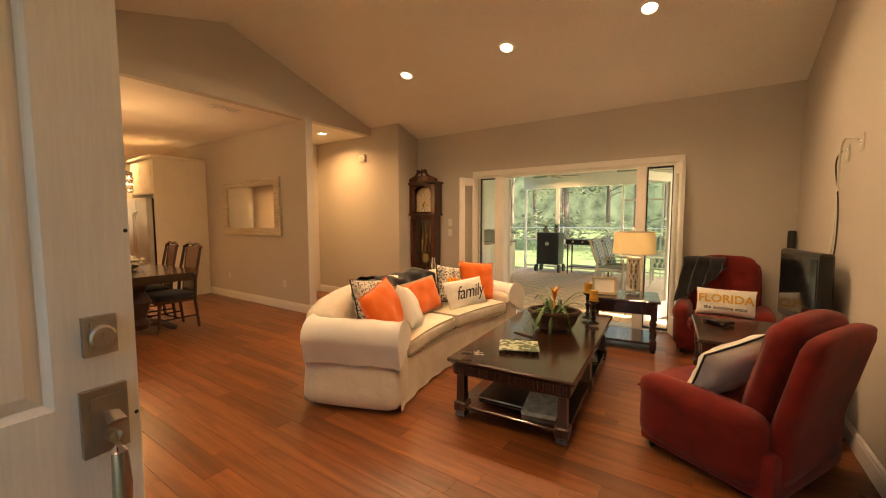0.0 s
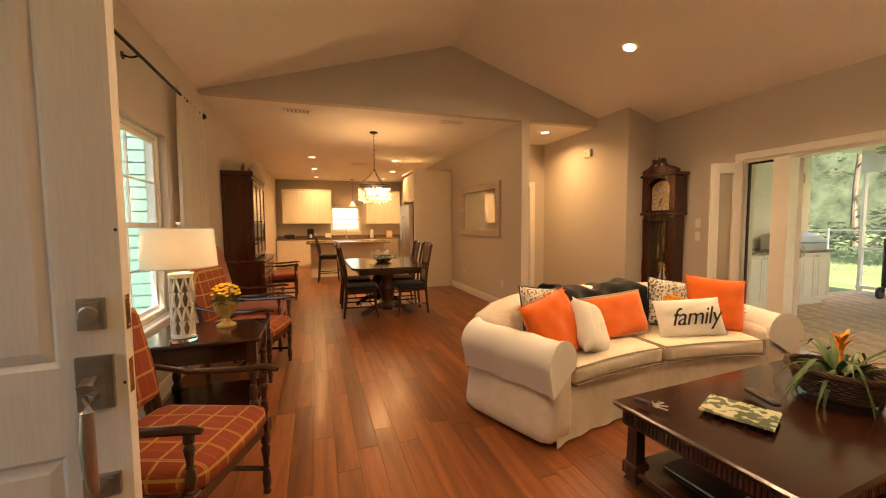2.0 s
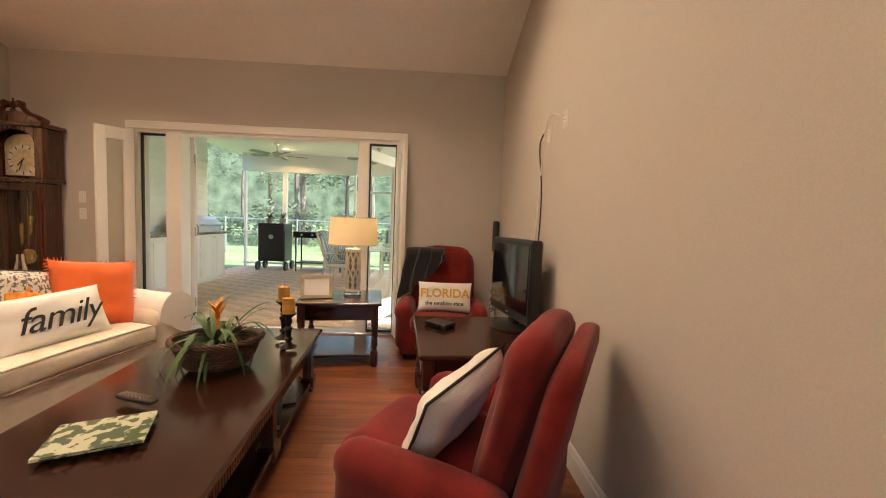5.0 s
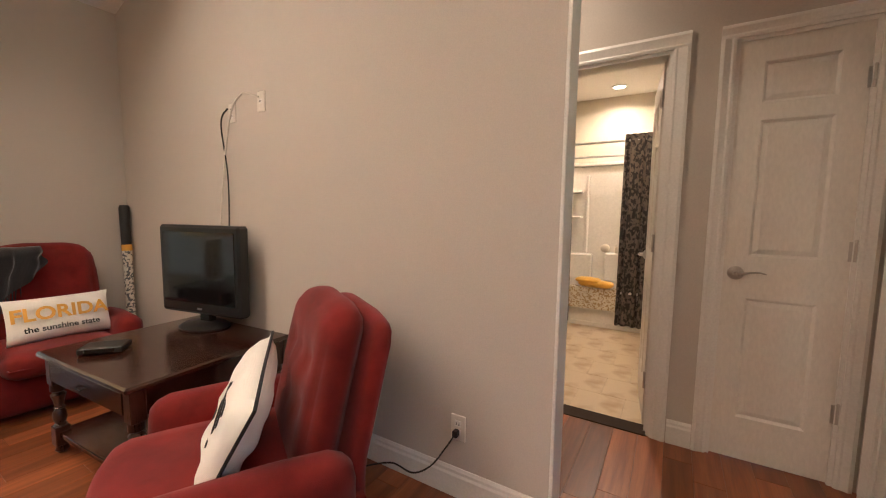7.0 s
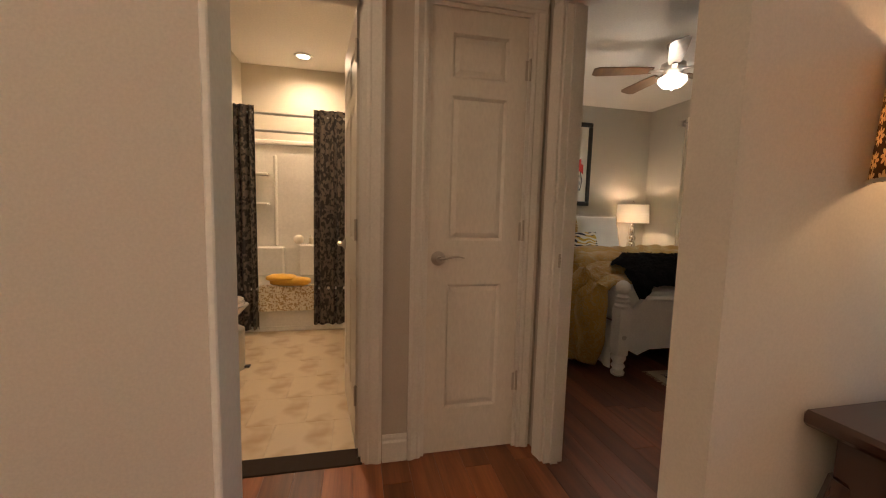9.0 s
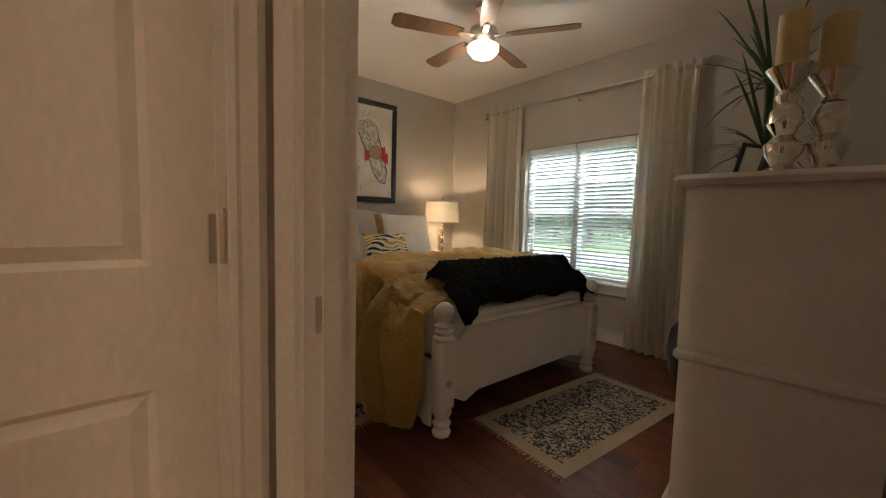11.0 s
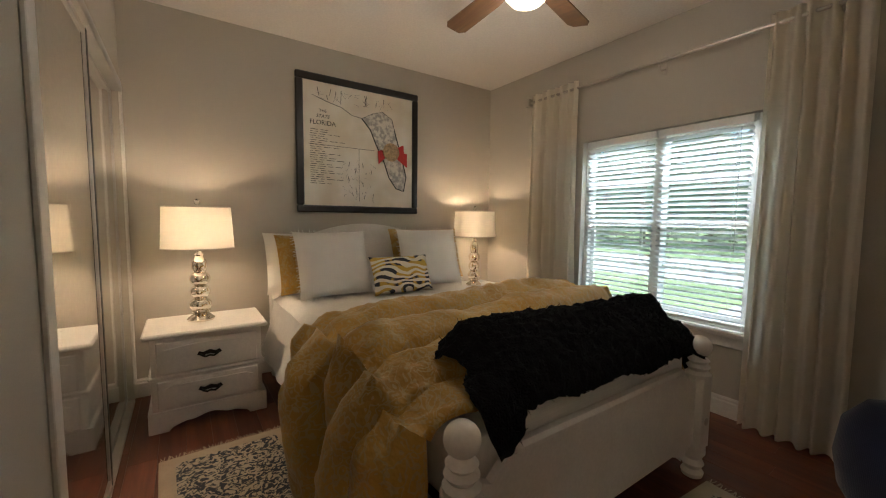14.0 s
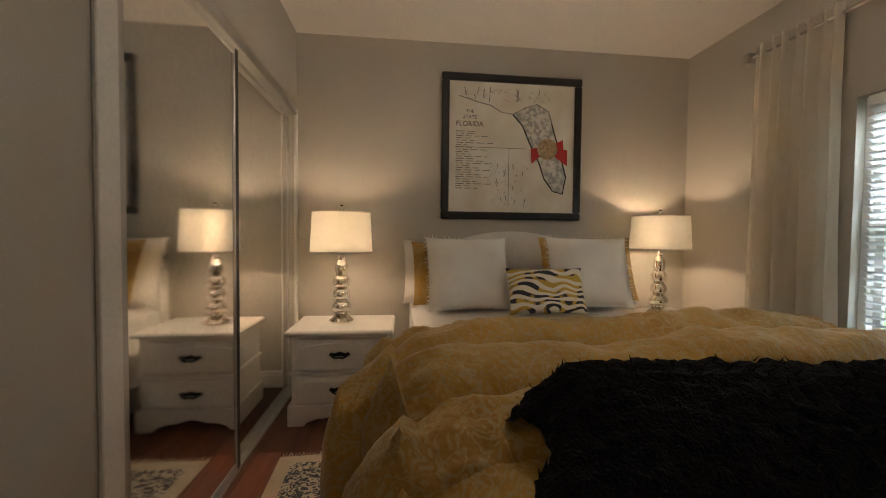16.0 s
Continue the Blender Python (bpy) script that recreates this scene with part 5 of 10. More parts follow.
# ---- entry door, front window, curtain ----
def panel_door(t, w, h, thick, panels, material, face=(-1, 1)):
    """A moulded door leaf from x = 0 to w standing on z = 0; panels are (x0, x1, z0, z1)."""
    b_ = B()
    xs = sorted({0, w, *[p[0] for p in panels], *[p[1] for p in panels]})
    zs = sorted({0, h, *[p[2] for p in panels], *[p[3] for p in panels]})
    for i in range(len(xs) - 1):
        for j in range(len(zs) - 1):
            cx, cz = (xs[i] + xs[i + 1]) / 2, (zs[j] + zs[j + 1]) / 2
            if not any(p[0] < cx < p[1] and p[2] < cz < p[3] for p in panels):
                box(b_, xs[i], xs[i + 1], -thick / 2, thick / 2, zs[j], zs[j + 1])
    bmesh.ops.remove_doubles(b_, verts=b_.verts, dist=1e-5)
    leaf = part("leaf", b_, material, t, smooth=0)
    for x0, x1, z0, z1 in panels:
        b_ = B()
        k, dp = 0.035, thick / 2 - 0.011
        box(b_, x0 - 0.002, x1 + 0.002, -dp + 0.002, dp - 0.002, z0 - 0.002, z1 + 0.002)
        for s in (-1, 1):
            a = [b_.verts.new((x, s * (thick / 2 - 0.001), z)) for x, z in ((x0, z0), (x1, z0), (x1, z1), (x0, z1))]
            c = [b_.verts.new((x, s * dp, z)) for x, z in ((x0 + 0.012, z0 + 0.012), (x1 - 0.012, z0 + 0.012), (x1 - 0.012, z1 - 0.012), (x0 + 0.012, z1 - 0.012))]
            d = [b_.verts.new((x, s * (thick / 2 - 0.003), z)) for x, z in ((x0 + k, z0 + k), (x1 - k, z0 + k), (x1 - k, z1 - k), (x0 + k, z1 - k))]
            for q in range(4):
                b_.faces.new((a[q], a[(q + 1) % 4], c[(q + 1) % 4], c[q]))
                b_.faces.new((c[q], c[(q + 1) % 4], d[(q + 1) % 4], d[q]))
            b_.faces.new(d)
        part("panel", b_, material, leaf, smooth=0)
    return leaf


def hinge(parent, x, y, z):
    b_ = B()
    lathe(b_, [(0.007, -0.045), (0.007, 0.045)], 8, (x, y, z))
    lathe(b_, [(0.009, 0.045), (0.005, 0.055)], 8, (x, y, z))
    box(b_, x - 0.002, x + 0.022, y - 0.001, y + 0.002, z - 0.044, z + 0.044)
    return part("hinge", b_, "nickel", parent)


def lever(parent, x, y, z, s, d):
    """A lever handle on the face on side s of y, its lever pointing along d."""
    b_ = B()
    lathe(b_, [(0.033, 0), (0.034, 0.006), (0.024, 0.014), (0.014, 0.02), (0.012, 0.045)], 20, (0, 0, 0), pose(x, y, z, 90 if s < 0 else -90, 0, 0))
    yy = y + s * 0.045
    tube(b_, [(x, yy, z), (x + d * 0.03, yy, z + 0.004), (x + d * 0.06, yy, z + 0.010), (x + d * 0.09, yy, z + 0.012), (x + d * 0.115, yy, z + 0.006)], [0.009, 0.008, 0.007, 0.006, 0.004], 8, 0.7)
    return part("lever_handle", b_, "nickel", parent)


M["satin_nickel"] = plain("darkened satin nickel", (0.42, 0.39, 0.35), 0.34, 1.0, var=0.1, grain=120, bump_s=0.04)
ed = thing("door_entry", "white painted entry door standing open, with nickel handleset", "door", pose(1.250, 0.753, 0.006, 0, 0, 94) @ Matrix.Diagonal((0.92, 1, 1, 1)), kind="structure")
leaf = panel_door(ed, 0.838, 2.03, 0.045, [(0.13, 0.40, 0.2, 0.85), (0.45, 0.71, 0.2, 0.85), (0.13, 0.40, 1.05, 1.85), (0.45, 0.71, 1.05, 1.85)], "front_door")
b = B()
for z0, z1, z2 in ((1.13, 1.20, 0), (0.95, 1.07, 0), (0.745, 0.795, 0)):
    zc, hh = (z0 + z1) / 2, (z1 - z0) / 2
    w = 0.036 if z1 < 1.2 and z1 > 0.75 else 0.026
    prism(b, [(0.778 - w, zc - hh), (0.778 + w, zc - hh), (0.778 + w, zc + hh), (0.778 - w, zc + hh)], -0.0345, -0.0227, "y")
    prism(b, [(0.778 - w * 0.65, zc - hh * 0.75), (0.778 + w * 0.65, zc - hh * 0.75), (0.778 + w * 0.65, zc + hh * 0.75), (0.778 - w * 0.65, zc + hh * 0.75)], -0.040, -0.0345, "y")
part("lock_plates", b, "satin_nickel", leaf, "brushed nickel lock plates", 0)
b = B()
lathe(b, [(0.020, 0), (0.021, 0.006), (0.017, 0.009), (0.003, 0.009)], 20, (0, 0, 0), pose(0.778, -0.040, 1.165, 90, 0, 0))
box(b, 0.777, 0.7781, -0.051, -0.048, 1.157, 1.173)
part("deadbolt_cylinder", b, "satin_nickel", leaf)
b = B()
tube(b, [(0.778, -0.036, 0.985), (0.778, -0.07, 0.99), (0.778, -0.082, 0.965), (0.778, -0.085, 0.905), (0.778, -0.080, 0.825), (0.778, -0.068, 0.78), (0.778, -0.036, 0.77)], [0.010, 0.011, 0.013, 0.016, 0.013, 0.010, 0.010], 12)
part("pull_handle", b, "satin_nickel", leaf, "curved nickel pull")
b = B()
tube(b, [(0.778, -0.036, 1.025), (0.778, -0.06, 1.03), (0.778, -0.085, 1.02)], [0.006, 0.013, 0.016], 10, 0.35)
part("thumb_latch", b, "satin_nickel", leaf)
b = B()
box(b, 0.8375, 0.8395, -0.012, 0.012, 1.12, 1.20)
box(b, 0.8375, 0.8395, -0.012, 0.012, 0.97, 1.05)
part("edge_plate", b, "brass", leaf)
b = B()
for k in range(3):
    lathe(b, [(0.004, 0), (0.003, 0.002)], 8, (0, 0, 0), pose(0.832, -0.0225, 1.0 - 0.35 * (k - 1), 90, 0, 0))
part("screw_mark", b, "black", leaf)


def window_unit(name, axis, face, out, b0, b1, z0, z1, label, cols=3, rows=2, depth=0.16, blinds=False):
    """A double sash window: frame, sill, sashes, muntins and panes in a wall's opening."""
    t = thing(name, label, "window", kind="structure")
    mid = face - out * depth * 0.6

    def bx(bm, a0, a1, d0, d1, c0, c1, bev=0.0):
        lo, hi = sorted((d0, d1))
        box(bm, *((a0, a1, lo, hi) if axis == "x" else (lo, hi, a0, a1)), c0, c1, bev)
    b_ = B()
    for a0, a1, c0, c1 in ((b0, b0 + 0.04, z0, z1), (b1 - 0.04, b1, z0, z1), (b0 + 0.04, b1 - 0.04, z1 - 0.04, z1), (b0 + 0.04, b1 - 0.04, z0, z0 + 0.04)):
        bx(b_, a0, a1, mid - 0.04, mid + 0.04, c0, c1, 0.004)
    part("window_frame", b_, "trim", t)
    b_ = B()
    bx(b_, b0 - 0.05, b1 + 0.05, face - out * (depth * 0.6 - 0.04), face + out * 0.035, z0 - 0.03, z0 - 0.001, 0.006)
    bx(b_, b0 - 0.03, b1 + 0.03, face + out * 0.001, face + out * 0.016, z0 - 0.10, z0 - 0.031, 0.004)
    part("window_sill", b_, "trim", t)
    zm = (z0 + z1) / 2
    for k, (c0, c1) in enumerate(((z0 + 0.04, zm + 0.015), (zm - 0.015, z1 - 0.04))):
        off = mid + (0.012 if k else -0.012) * out
        b_ = B()
        for a0, a1, e0, e1 in ((b0 + 0.04, b0 + 0.075, c0, c1), (b1 - 0.075, b1 - 0.04, c0, c1), (b0 + 0.075, b1 - 0.075, c0, c0 + 0.035), (b0 + 0.075, b1 - 0.075, c1 - 0.035, c1)):
            bx(b_, a0, a1, off - 0.011, off + 0.011, e0, e1)
        for i in range(1, cols):
            a = b0 + 0.075 + (b1 - b0 - 0.15) * i / cols
            bx(b_, a - 0.007, a + 0.007, off - 0.008, off + 0.008, c0 + 0.035, c1 - 0.035)
        for i in range(1, rows):
            c = c0 + 0.035 + (c1 - c0 - 0.07) * i / rows
            bx(b_, b0 + 0.075, b1 - 0.075, off - 0.007, off + 0.007, c - 0.007, c + 0.007)
        sash = part("sash", b_, "trim", t, smooth=0)
        b_ = B()
        bx(b_, b0 + 0.07, b1 - 0.07, off - 0.002, off + 0.002, c0 + 0.03, c1 - 0.03)
        p = part("pane", b_, "pane", sash, smooth=0)
        p.visible_shadow = False
    return t


def curtain(bm, x0, x1, y, z0, z1, folds, depth=0.035, seed=0.0, flare=0.0):
    def fn(u, v):
        xm, k = (x0 + x1) / 2, 1 + flare * (1 - v)
        a = u * folds * 2 * math.pi
        w = 0.5 + 0.5 * min(1, (1 - v) * 6)
        return (xm + (u - 0.5) * (x1 - x0) * k + 0.01 * math.sin(a * 0.5 + seed), y + depth * w * math.sin(a + 0.5 * noise.noise((u * 3, v * 2, seed))) + 0.012 * noise.noise((u * 4, v * 3, seed)), z0 + (z1 - z0) * v)
    grid(bm, int(folds * 10), 26, fn)
    return bm


M["glow_cloth"] = shade_mat("thin ivory curtain", (0.86, 0.81, 0.71), 0.55)
window_unit("window_front", "x", YF, 1, -1.62, -0.10, 0.62, 2.12, "white double-sash front window with divided panes", 3, 2)
rod = thing("curtain_rod", "bronze curtain rod over the front window", "curtain rod")
b = B()
tube(b, [(-2.42, YF + 0.09, 2.52), (0.25, YF + 0.09, 2.52)], 0.012, 10)
part("pole", b, "black_iron", rod)
for xx in (-2.45, 0.28):
    b = B()
    lathe(b, [(0.012, 0), (0.028, 0.02), (0.028, 0.045), (0.015, 0.055)], 14, (0, 0, 0), pose(xx, YF + 0.09, 2.52, 0, 90 if xx > 0 else -90, 0))
    part("finial", b, "black_iron", rod)
for xx in (-2.3, -0.9, 0.15):
    b = B()
    tube(b, [(xx, YF + 0.001, 2.50), (xx, YF + 0.05, 2.49), (xx, YF + 0.09, 2.505)], 0.007, 8)
    lathe(b, [(0.025, 0), (0.025, 0.006)], 12, (0, 0, 0), pose(xx, YF + 0.007, 2.50, 90, 0, 0))
    part("bracket", b, "black_iron", rod)
for x0, x1 in ((-2.36, -1.70), (-0.05, 0.20)):
    cu = thing("curtain", "ivory gathered floor-length curtain hanging from a rod", "curtain")
    b = B()
    curtain(b, x0, x1, YF + 0.09, 0.03, 2.58, 7 if x0 < -1 else 3, 0.04, x0)
    part("cloth", b, "curtain", cu, smooth=80)

# ---- plaid armchairs, side table, lamp, flowers ----
def plaid():
    m, nt, b_ = nodes("red and gold plaid")
    v = coords(nt)
    sep = nt.nodes.new("ShaderNodeSeparateXYZ")
    nt.links.new(v, sep.inputs[0])
    col = (0.28, 0.045, 0.018)
    out = None
    for axis, per, tint in (("X", 0.11, (0.55, 0.33, 0.08)), ("Y", 0.11, (0.55, 0.33, 0.08)), ("X", 0.055, (0.34, 0.10, 0.04)), ("Z", 0.11, (0.55, 0.33, 0.08))):
        md = nt.nodes.new("ShaderNodeMath")
        md.operation, md.inputs[1].default_value = "PINGPONG", per / 2
        nt.links.new(sep.outputs[axis], md.inputs[0])
        dv = nt.nodes.new("ShaderNodeMath")
        dv.operation, dv.inputs[1].default_value = "DIVIDE", per / 2
        nt.links.new(md.outputs[0], dv.inputs[0])
        f = ramp(nt, dv.outputs[0], [(0.0, (0.75,) * 3), (0.10, (0.75,) * 3), (0.12, (0, 0, 0)), (1.0, (0, 0, 0))])
        out = mix(nt, out if out is not None else col, tint, f)
    nt.links.new(mix(nt, out, ramp(nt, noise_tex(nt, v, 400, 2), [(0.3, (0.7,) * 3), (0.7, (1.0,) * 3)]), 0.6, "MULTIPLY"), b_.inputs["Base Color"])
    b_.inputs["Roughness"].default_value = 0.8
    bump(nt, b_, noise_tex(nt, v, 500, 2), 0.3, 0.002)
    return m


M["plaid"] = plaid()
M["red_seat"] = weave("rust red seat cloth", (0.25, 0.04, 0.02), (0.4, 0.1, 0.04), 0.005)


def open_armchair(m, label, cloth="plaid", tall=1.0):
    """Wooden armchair facing -y with a sprung seat, padded back and curved arms."""
    t = thing("open_armchair", label, "armchair", m, "wooden armchairs")
    b_ = B()
    soft_box(b_, -0.27, 0.27, -0.29, 0.25, 0.36, 0.48, 0.05, 8, 0.02)
    part("seat", b_, cloth, t, smooth=60)
    b_ = B()
    box(b_, -0.27, 0.27, -0.28, 0.26, 0.32, 0.38, 0.006)
    part("seat_rail", b_, "dark", t)
    b_ = B()
    soft_box(b_, -0.25, 0.25, 0.22, 0.31, 0.52, 0.98 * tall, 0.04, 9, 0.015)
    for v in b_.verts:
        v.co.y += 0.22 * (v.co.z - 0.5)
        v.co.z -= 0.5 * max(0, abs(v.co.x) - 0.13) ** 2 if v.co.z > 0.8 else 0
    part("backrest", b_, cloth, t, smooth=60)
    for s in (-1, 1):
        b_ = B()
        tube(b_, [(s * 0.25, 0.26, 0.0), (s * 0.25, 0.25, 0.36), (s * 0.25, 0.30, 0.6), (s * 0.245, 0.39, 0.95 * tall)], [0.018, 0.024, 0.022, 0.018], 8)
        part("back_leg", b_, "dark_z", t)
        b_ = B()
        box(b_, s * 0.27 - 0.024, s * 0.27 + 0.024, -0.29, -0.242, 0.32, 0.39, 0.004)
        turned(b_, s * 0.27, -0.266, 0.0, 0.32, 0.024)
        turned(b_, s * 0.27, -0.266, 0.39, 0.62, 0.022)
        part("front_leg", b_, "dark_z", t)
        b_ = B()
        tube(b_, [(s * 0.29, -0.33, 0.635), (s * 0.30, -0.27, 0.645), (s * 0.30, -0.1, 0.63), (s * 0.28, 0.12, 0.625), (s * 0.255, 0.32, 0.665)], [0.014, 0.024, 0.022, 0.019, 0.017], 10, 0.75)
        part("arm", b_, "dark", t)
        b_ = B()
        tube(b_, [(s * 0.265, -0.25, 0.13), (s * 0.25, 0.25, 0.13)], 0.013, 8)
        part("stretcher", b_, "dark", t)
    b_ = B()
    tube(b_, [(-0.26, 0, 0.13), (0.26, 0, 0.13)], 0.013, 8)
    part("stretcher", b_, "dark", t)
    return t


open_armchair(pose(0.36, 1.33, 0, 0, 0, 160), "dark wooden armchair with red and gold plaid upholstery by the entry")
open_armchair(pose(-1.62, 1.34, 0, 0, 0, 166), "dark wooden armchair with red and gold plaid upholstery beside the table")
open_armchair(pose(-2.42, 1.28, 0, 0, 0, 180), "dark tall-backed armchair with a rust red seat", "red_seat", 1.15)
open_armchair(pose(-5.45, 1.30, 0, 0, 0, 180), "dark wooden armchair with a rust red seat near the kitchen", "red_seat")
st = end_table(pose(-0.86, 1.20, 0, 0, 0, 0), 0.62, 0.72, 0.60, "dark wooden side table with turned legs under the window")
table_lamp(pose(-0.66, 1.09, 0.601), "white ceramic lattice lamp with a white drum shade", 0.77, 0.215, 0.28, 5, shade="shade_white")
fl = thing("flower_urn", "yellow chrysanthemums in a gold footed urn", "plant", pose(-0.98, 1.28, 0.601))
b = B()
lathe(b, [(0.065, 0), (0.068, 0.015), (0.03, 0.035), (0.022, 0.06), (0.03, 0.075), (0.07, 0.12), (0.08, 0.165), (0.088, 0.17), (0.088, 0.178), (0.07, 0.178), (0.06, 0.15)], 28)
for k in range(14):
    a = 2 * math.pi * k / 14
    tube(b, [(0.031 * math.cos(a), 0.031 * math.sin(a), 0.08), (0.071 * math.cos(a), 0.071 * math.sin(a), 0.12), (0.080 * math.cos(a), 0.080 * math.sin(a), 0.16)], 0.006, 5)
part("urn", b, plain("aged gold", (0.55, 0.36, 0.10), 0.5, 0.3, var=0.25, scale=15), fl)
b = B()
rnd = random.Random(9)
for k in range(150):
    a, e = rnd.uniform(0, 6.28), rnd.uniform(0.1, 1.4)
    r = 0.10 * rnd.uniform(0.55, 1.0)
    p = Vector((r * math.cos(a) * math.cos(e), r * math.sin(a) * math.cos(e), 0.17 + 0.12 * math.sin(e) * rnd.uniform(0.4, 1)))
    blade(b, p, a + rnd.uniform(-0.8, 0.8), 0.045, 0.02, 0.025, 0.014, 3)
part("foliage", b, "leaf", fl, smooth=60)
b = B()
for k in range(46):
    a, e = rnd.uniform(0, 6.28), rnd.uniform(0.35, 1.5)
    p = Vector((0.115 * math.cos(a) * math.cos(e), 0.115 * math.sin(a) * math.cos(e), 0.19 + 0.125 * math.sin(e)))
    lathe(b, [(0.003, 0), (0.014, 0.005), (0.012, 0.012), (0.002, 0.016)], 8, tuple(p))
tagged(part("blossoms", b, plain("yellow petals", (0.85, 0.52, 0.03), 0.7, var=0.2, scale=60), fl), kind="stuff")

# ---- hutch ----
hu = thing("china_hutch", "tall dark cherry china hutch with glazed upper doors", "cabinet", pose(-4.22, YF + 0.002, 0))
b = B()
box(b, -0.68, 0.68, 0.0, 0.48, 0.06, 0.84, 0.008)
box(b, -0.70, 0.70, 0.0, 0.51, 0.84, 0.875, 0.012)
box(b, -0.70, 0.70, 0.0, 0.50, 0.0, 0.07, 0.008)
part("base_cabinet", b, "cherry", hu)
for k in range(3):
    b = B()
    x0 = -0.64 + k * 0.43
    box(b, x0, x0 + 0.41, 0.48, 0.497, 0.66, 0.82, 0.004)
    d_ = part("drawer", b, "cherry", hu)
    b = B()
    tube(b, [(x0 + 0.16, 0.50, 0.745), (x0 + 0.17, 0.52, 0.735), (x0 + 0.24, 0.52, 0.735), (x0 + 0.25, 0.50, 0.745)], 0.005, 6)
    part("handle", b, "brass", d_)
    b = B()
    box(b, x0, x0 + 0.41, 0.48, 0.497, 0.10, 0.64, 0.004)
    box(b, x0 + 0.06, x0 + 0.35, 0.497, 0.504, 0.16, 0.58, 0.006)
    part("door", b, "cherry", hu)
b = B()
box(b, -0.64, -0.60, 0.0, 0.36, 0.875, 2.04)
box(b, 0.60, 0.64, 0.0, 0.36, 0.875, 2.04)
box(b, -0.60, 0.60, 0.0, 0.02, 0.875, 2.04)
for z in (1.25, 1.62):
    box(b, -0.60, 0.60, 0.02, 0.33, z, z + 0.02)
box(b, -0.68, 0.68, 0.0, 0.40, 2.04, 2.10, 0.012)
box(b, -0.66, 0.66, 0.0, 0.38, 2.0, 2.04, 0.006)
part("upper_case", b, "cherry", hu)
for k in range(3):
    x0 = -0.60 + k * 0.4
    b = B()
    for q in ((x0, x0 + 0.045, 0.90, 1.99), (x0 + 0.355, x0 + 0.40, 0.90, 1.99), (x0 + 0.045, x0 + 0.355, 0.90, 0.95), (x0 + 0.045, x0 + 0.355, 1.93, 1.99)):
        box(b, q[0], q[1], 0.362, 0.382, q[2], q[3], 0.003)
    d_ = part("glazed_door", b, "cherry", hu)
    b = B()
    box(b, x0 + 0.04, x0 + 0.36, 0.370, 0.374, 0.94, 1.94)
    part("pane", b, "pane", d_).visible_shadow = False
    b = B()
    lathe(b, [(0.006, 0), (0.01, 0.012), (0.004, 0.02)], 10, (0, 0, 0), pose(x0 + 0.375, 0.383, 1.42, -90, 0, 0))
    part("knob", b, "brass", d_)
b = B()
prism(b, [(-0.66, 2.10), (0.66, 2.10), (0.60, 2.14)] + [(0.55 - 1.1 * i / 12, 2.15 + 0.13 * math.sin(math.pi * i / 12)) for i in range(13)] + [(-0.60, 2.14)], 0.33, 0.37, "y")
part("crest", b, "cherry", hu)
for k in range(5):
    cn = thing("china_plate", "white china plate standing in the hutch", "plate", pose(-4.72 + k * 0.24, YF + 0.08, 1.272, 76, 0, 0), "china plates")
    b = B()
    lathe(b, [(0.05, 0), (0.085, 0.008), (0.086, 0.011), (0.05, 0.004), (0.002, 0.004)], 24, (0, 0.086, 0))
    part("dish", b, "ceramic", cn)
M["canvas"] = plain("autumn tree painting", (0.52, 0.30, 0.10), 0.7, var=0.6, scale=7, grain=30)
pa = thing("canvas_painting", "unframed canvas painting of autumn trees", "painting", pose(-7.5, YF + 0.001, 1.62))
b = B()
box(b, -0.42, 0.42, 0.0, 0.035, -0.42, 0.42, 0.004)
part("canvas", b, "canvas", pa)
b = B()
for k in range(4):
    xx = -0.3 + k * 0.19
    tube(b, [(xx, 0.036, -0.4), (xx + 0.02, 0.036, 0.0), (xx + 0.01, 0.036, 0.38)], [0.014, 0.01, 0.005], 6, 0.2)
part("painted_trunks", b, "drift", pa)
pa2 = thing("wall_plaque", "round dark plaque standing on the hutch's top", "plaque", pose(-4.75, YF + 0.06, 2.102, -8, 0, 0))
b = B()
lathe(b, [(0.13, 0), (0.14, 0.008), (0.12, 0.016), (0.003, 0.016)], 28, (0, 0, 0), pose(0, 0.0, 0.14, -90, 0, 0))
part("disc", b, "black_iron", pa2)

# ---- dining table, chairs, chandelier ----
DT = (-3.80, 2.93)
dt = thing("dining_table", "dark rectangular dining table on a carved double pedestal", "table", pose(DT[0], DT[1], 0))
b = B()
cc = 0.12
prism(b, [(-0.85 + cc, -0.53), (0.85 - cc, -0.53), (0.85, -0.53 + cc), (0.85, 0.53 - cc), (0.85 - cc, 0.53), (-0.85 + cc, 0.53), (-0.85, 0.53 - cc), (-0.85, -0.53 + cc)], 0.735, 0.765)
box(b, -0.76, 0.76, -0.44, 0.44, 0.66, 0.735, 0.006)
part("tabletop", b, "dark", dt, smooth=0)
for xx in (-0.40, 0.40):
    b = B()
    lathe(b, [(0.09, 0.10), (0.12, 0.16), (0.07, 0.22), (0.10, 0.32), (0.13, 0.42), (0.07, 0.54), (0.10, 0.60), (0.12, 0.66)], 20, (xx, 0, 0))
    for s in (-1, 1):
        tube(b, [(xx, s * 0.06, 0.16), (xx, s * 0.20, 0.14), (xx, s * 0.32, 0.06), (xx, s * 0.38, 0.035)], [0.05, 0.042, 0.036, 0.032], 10)
    part("pedestal", b, "dark_z", dt)
b = B()
box(b, -0.40, 0.40, -0.04, 0.04, 0.12, 0.19, 0.01)
part("stretcher", b, "dark", dt)


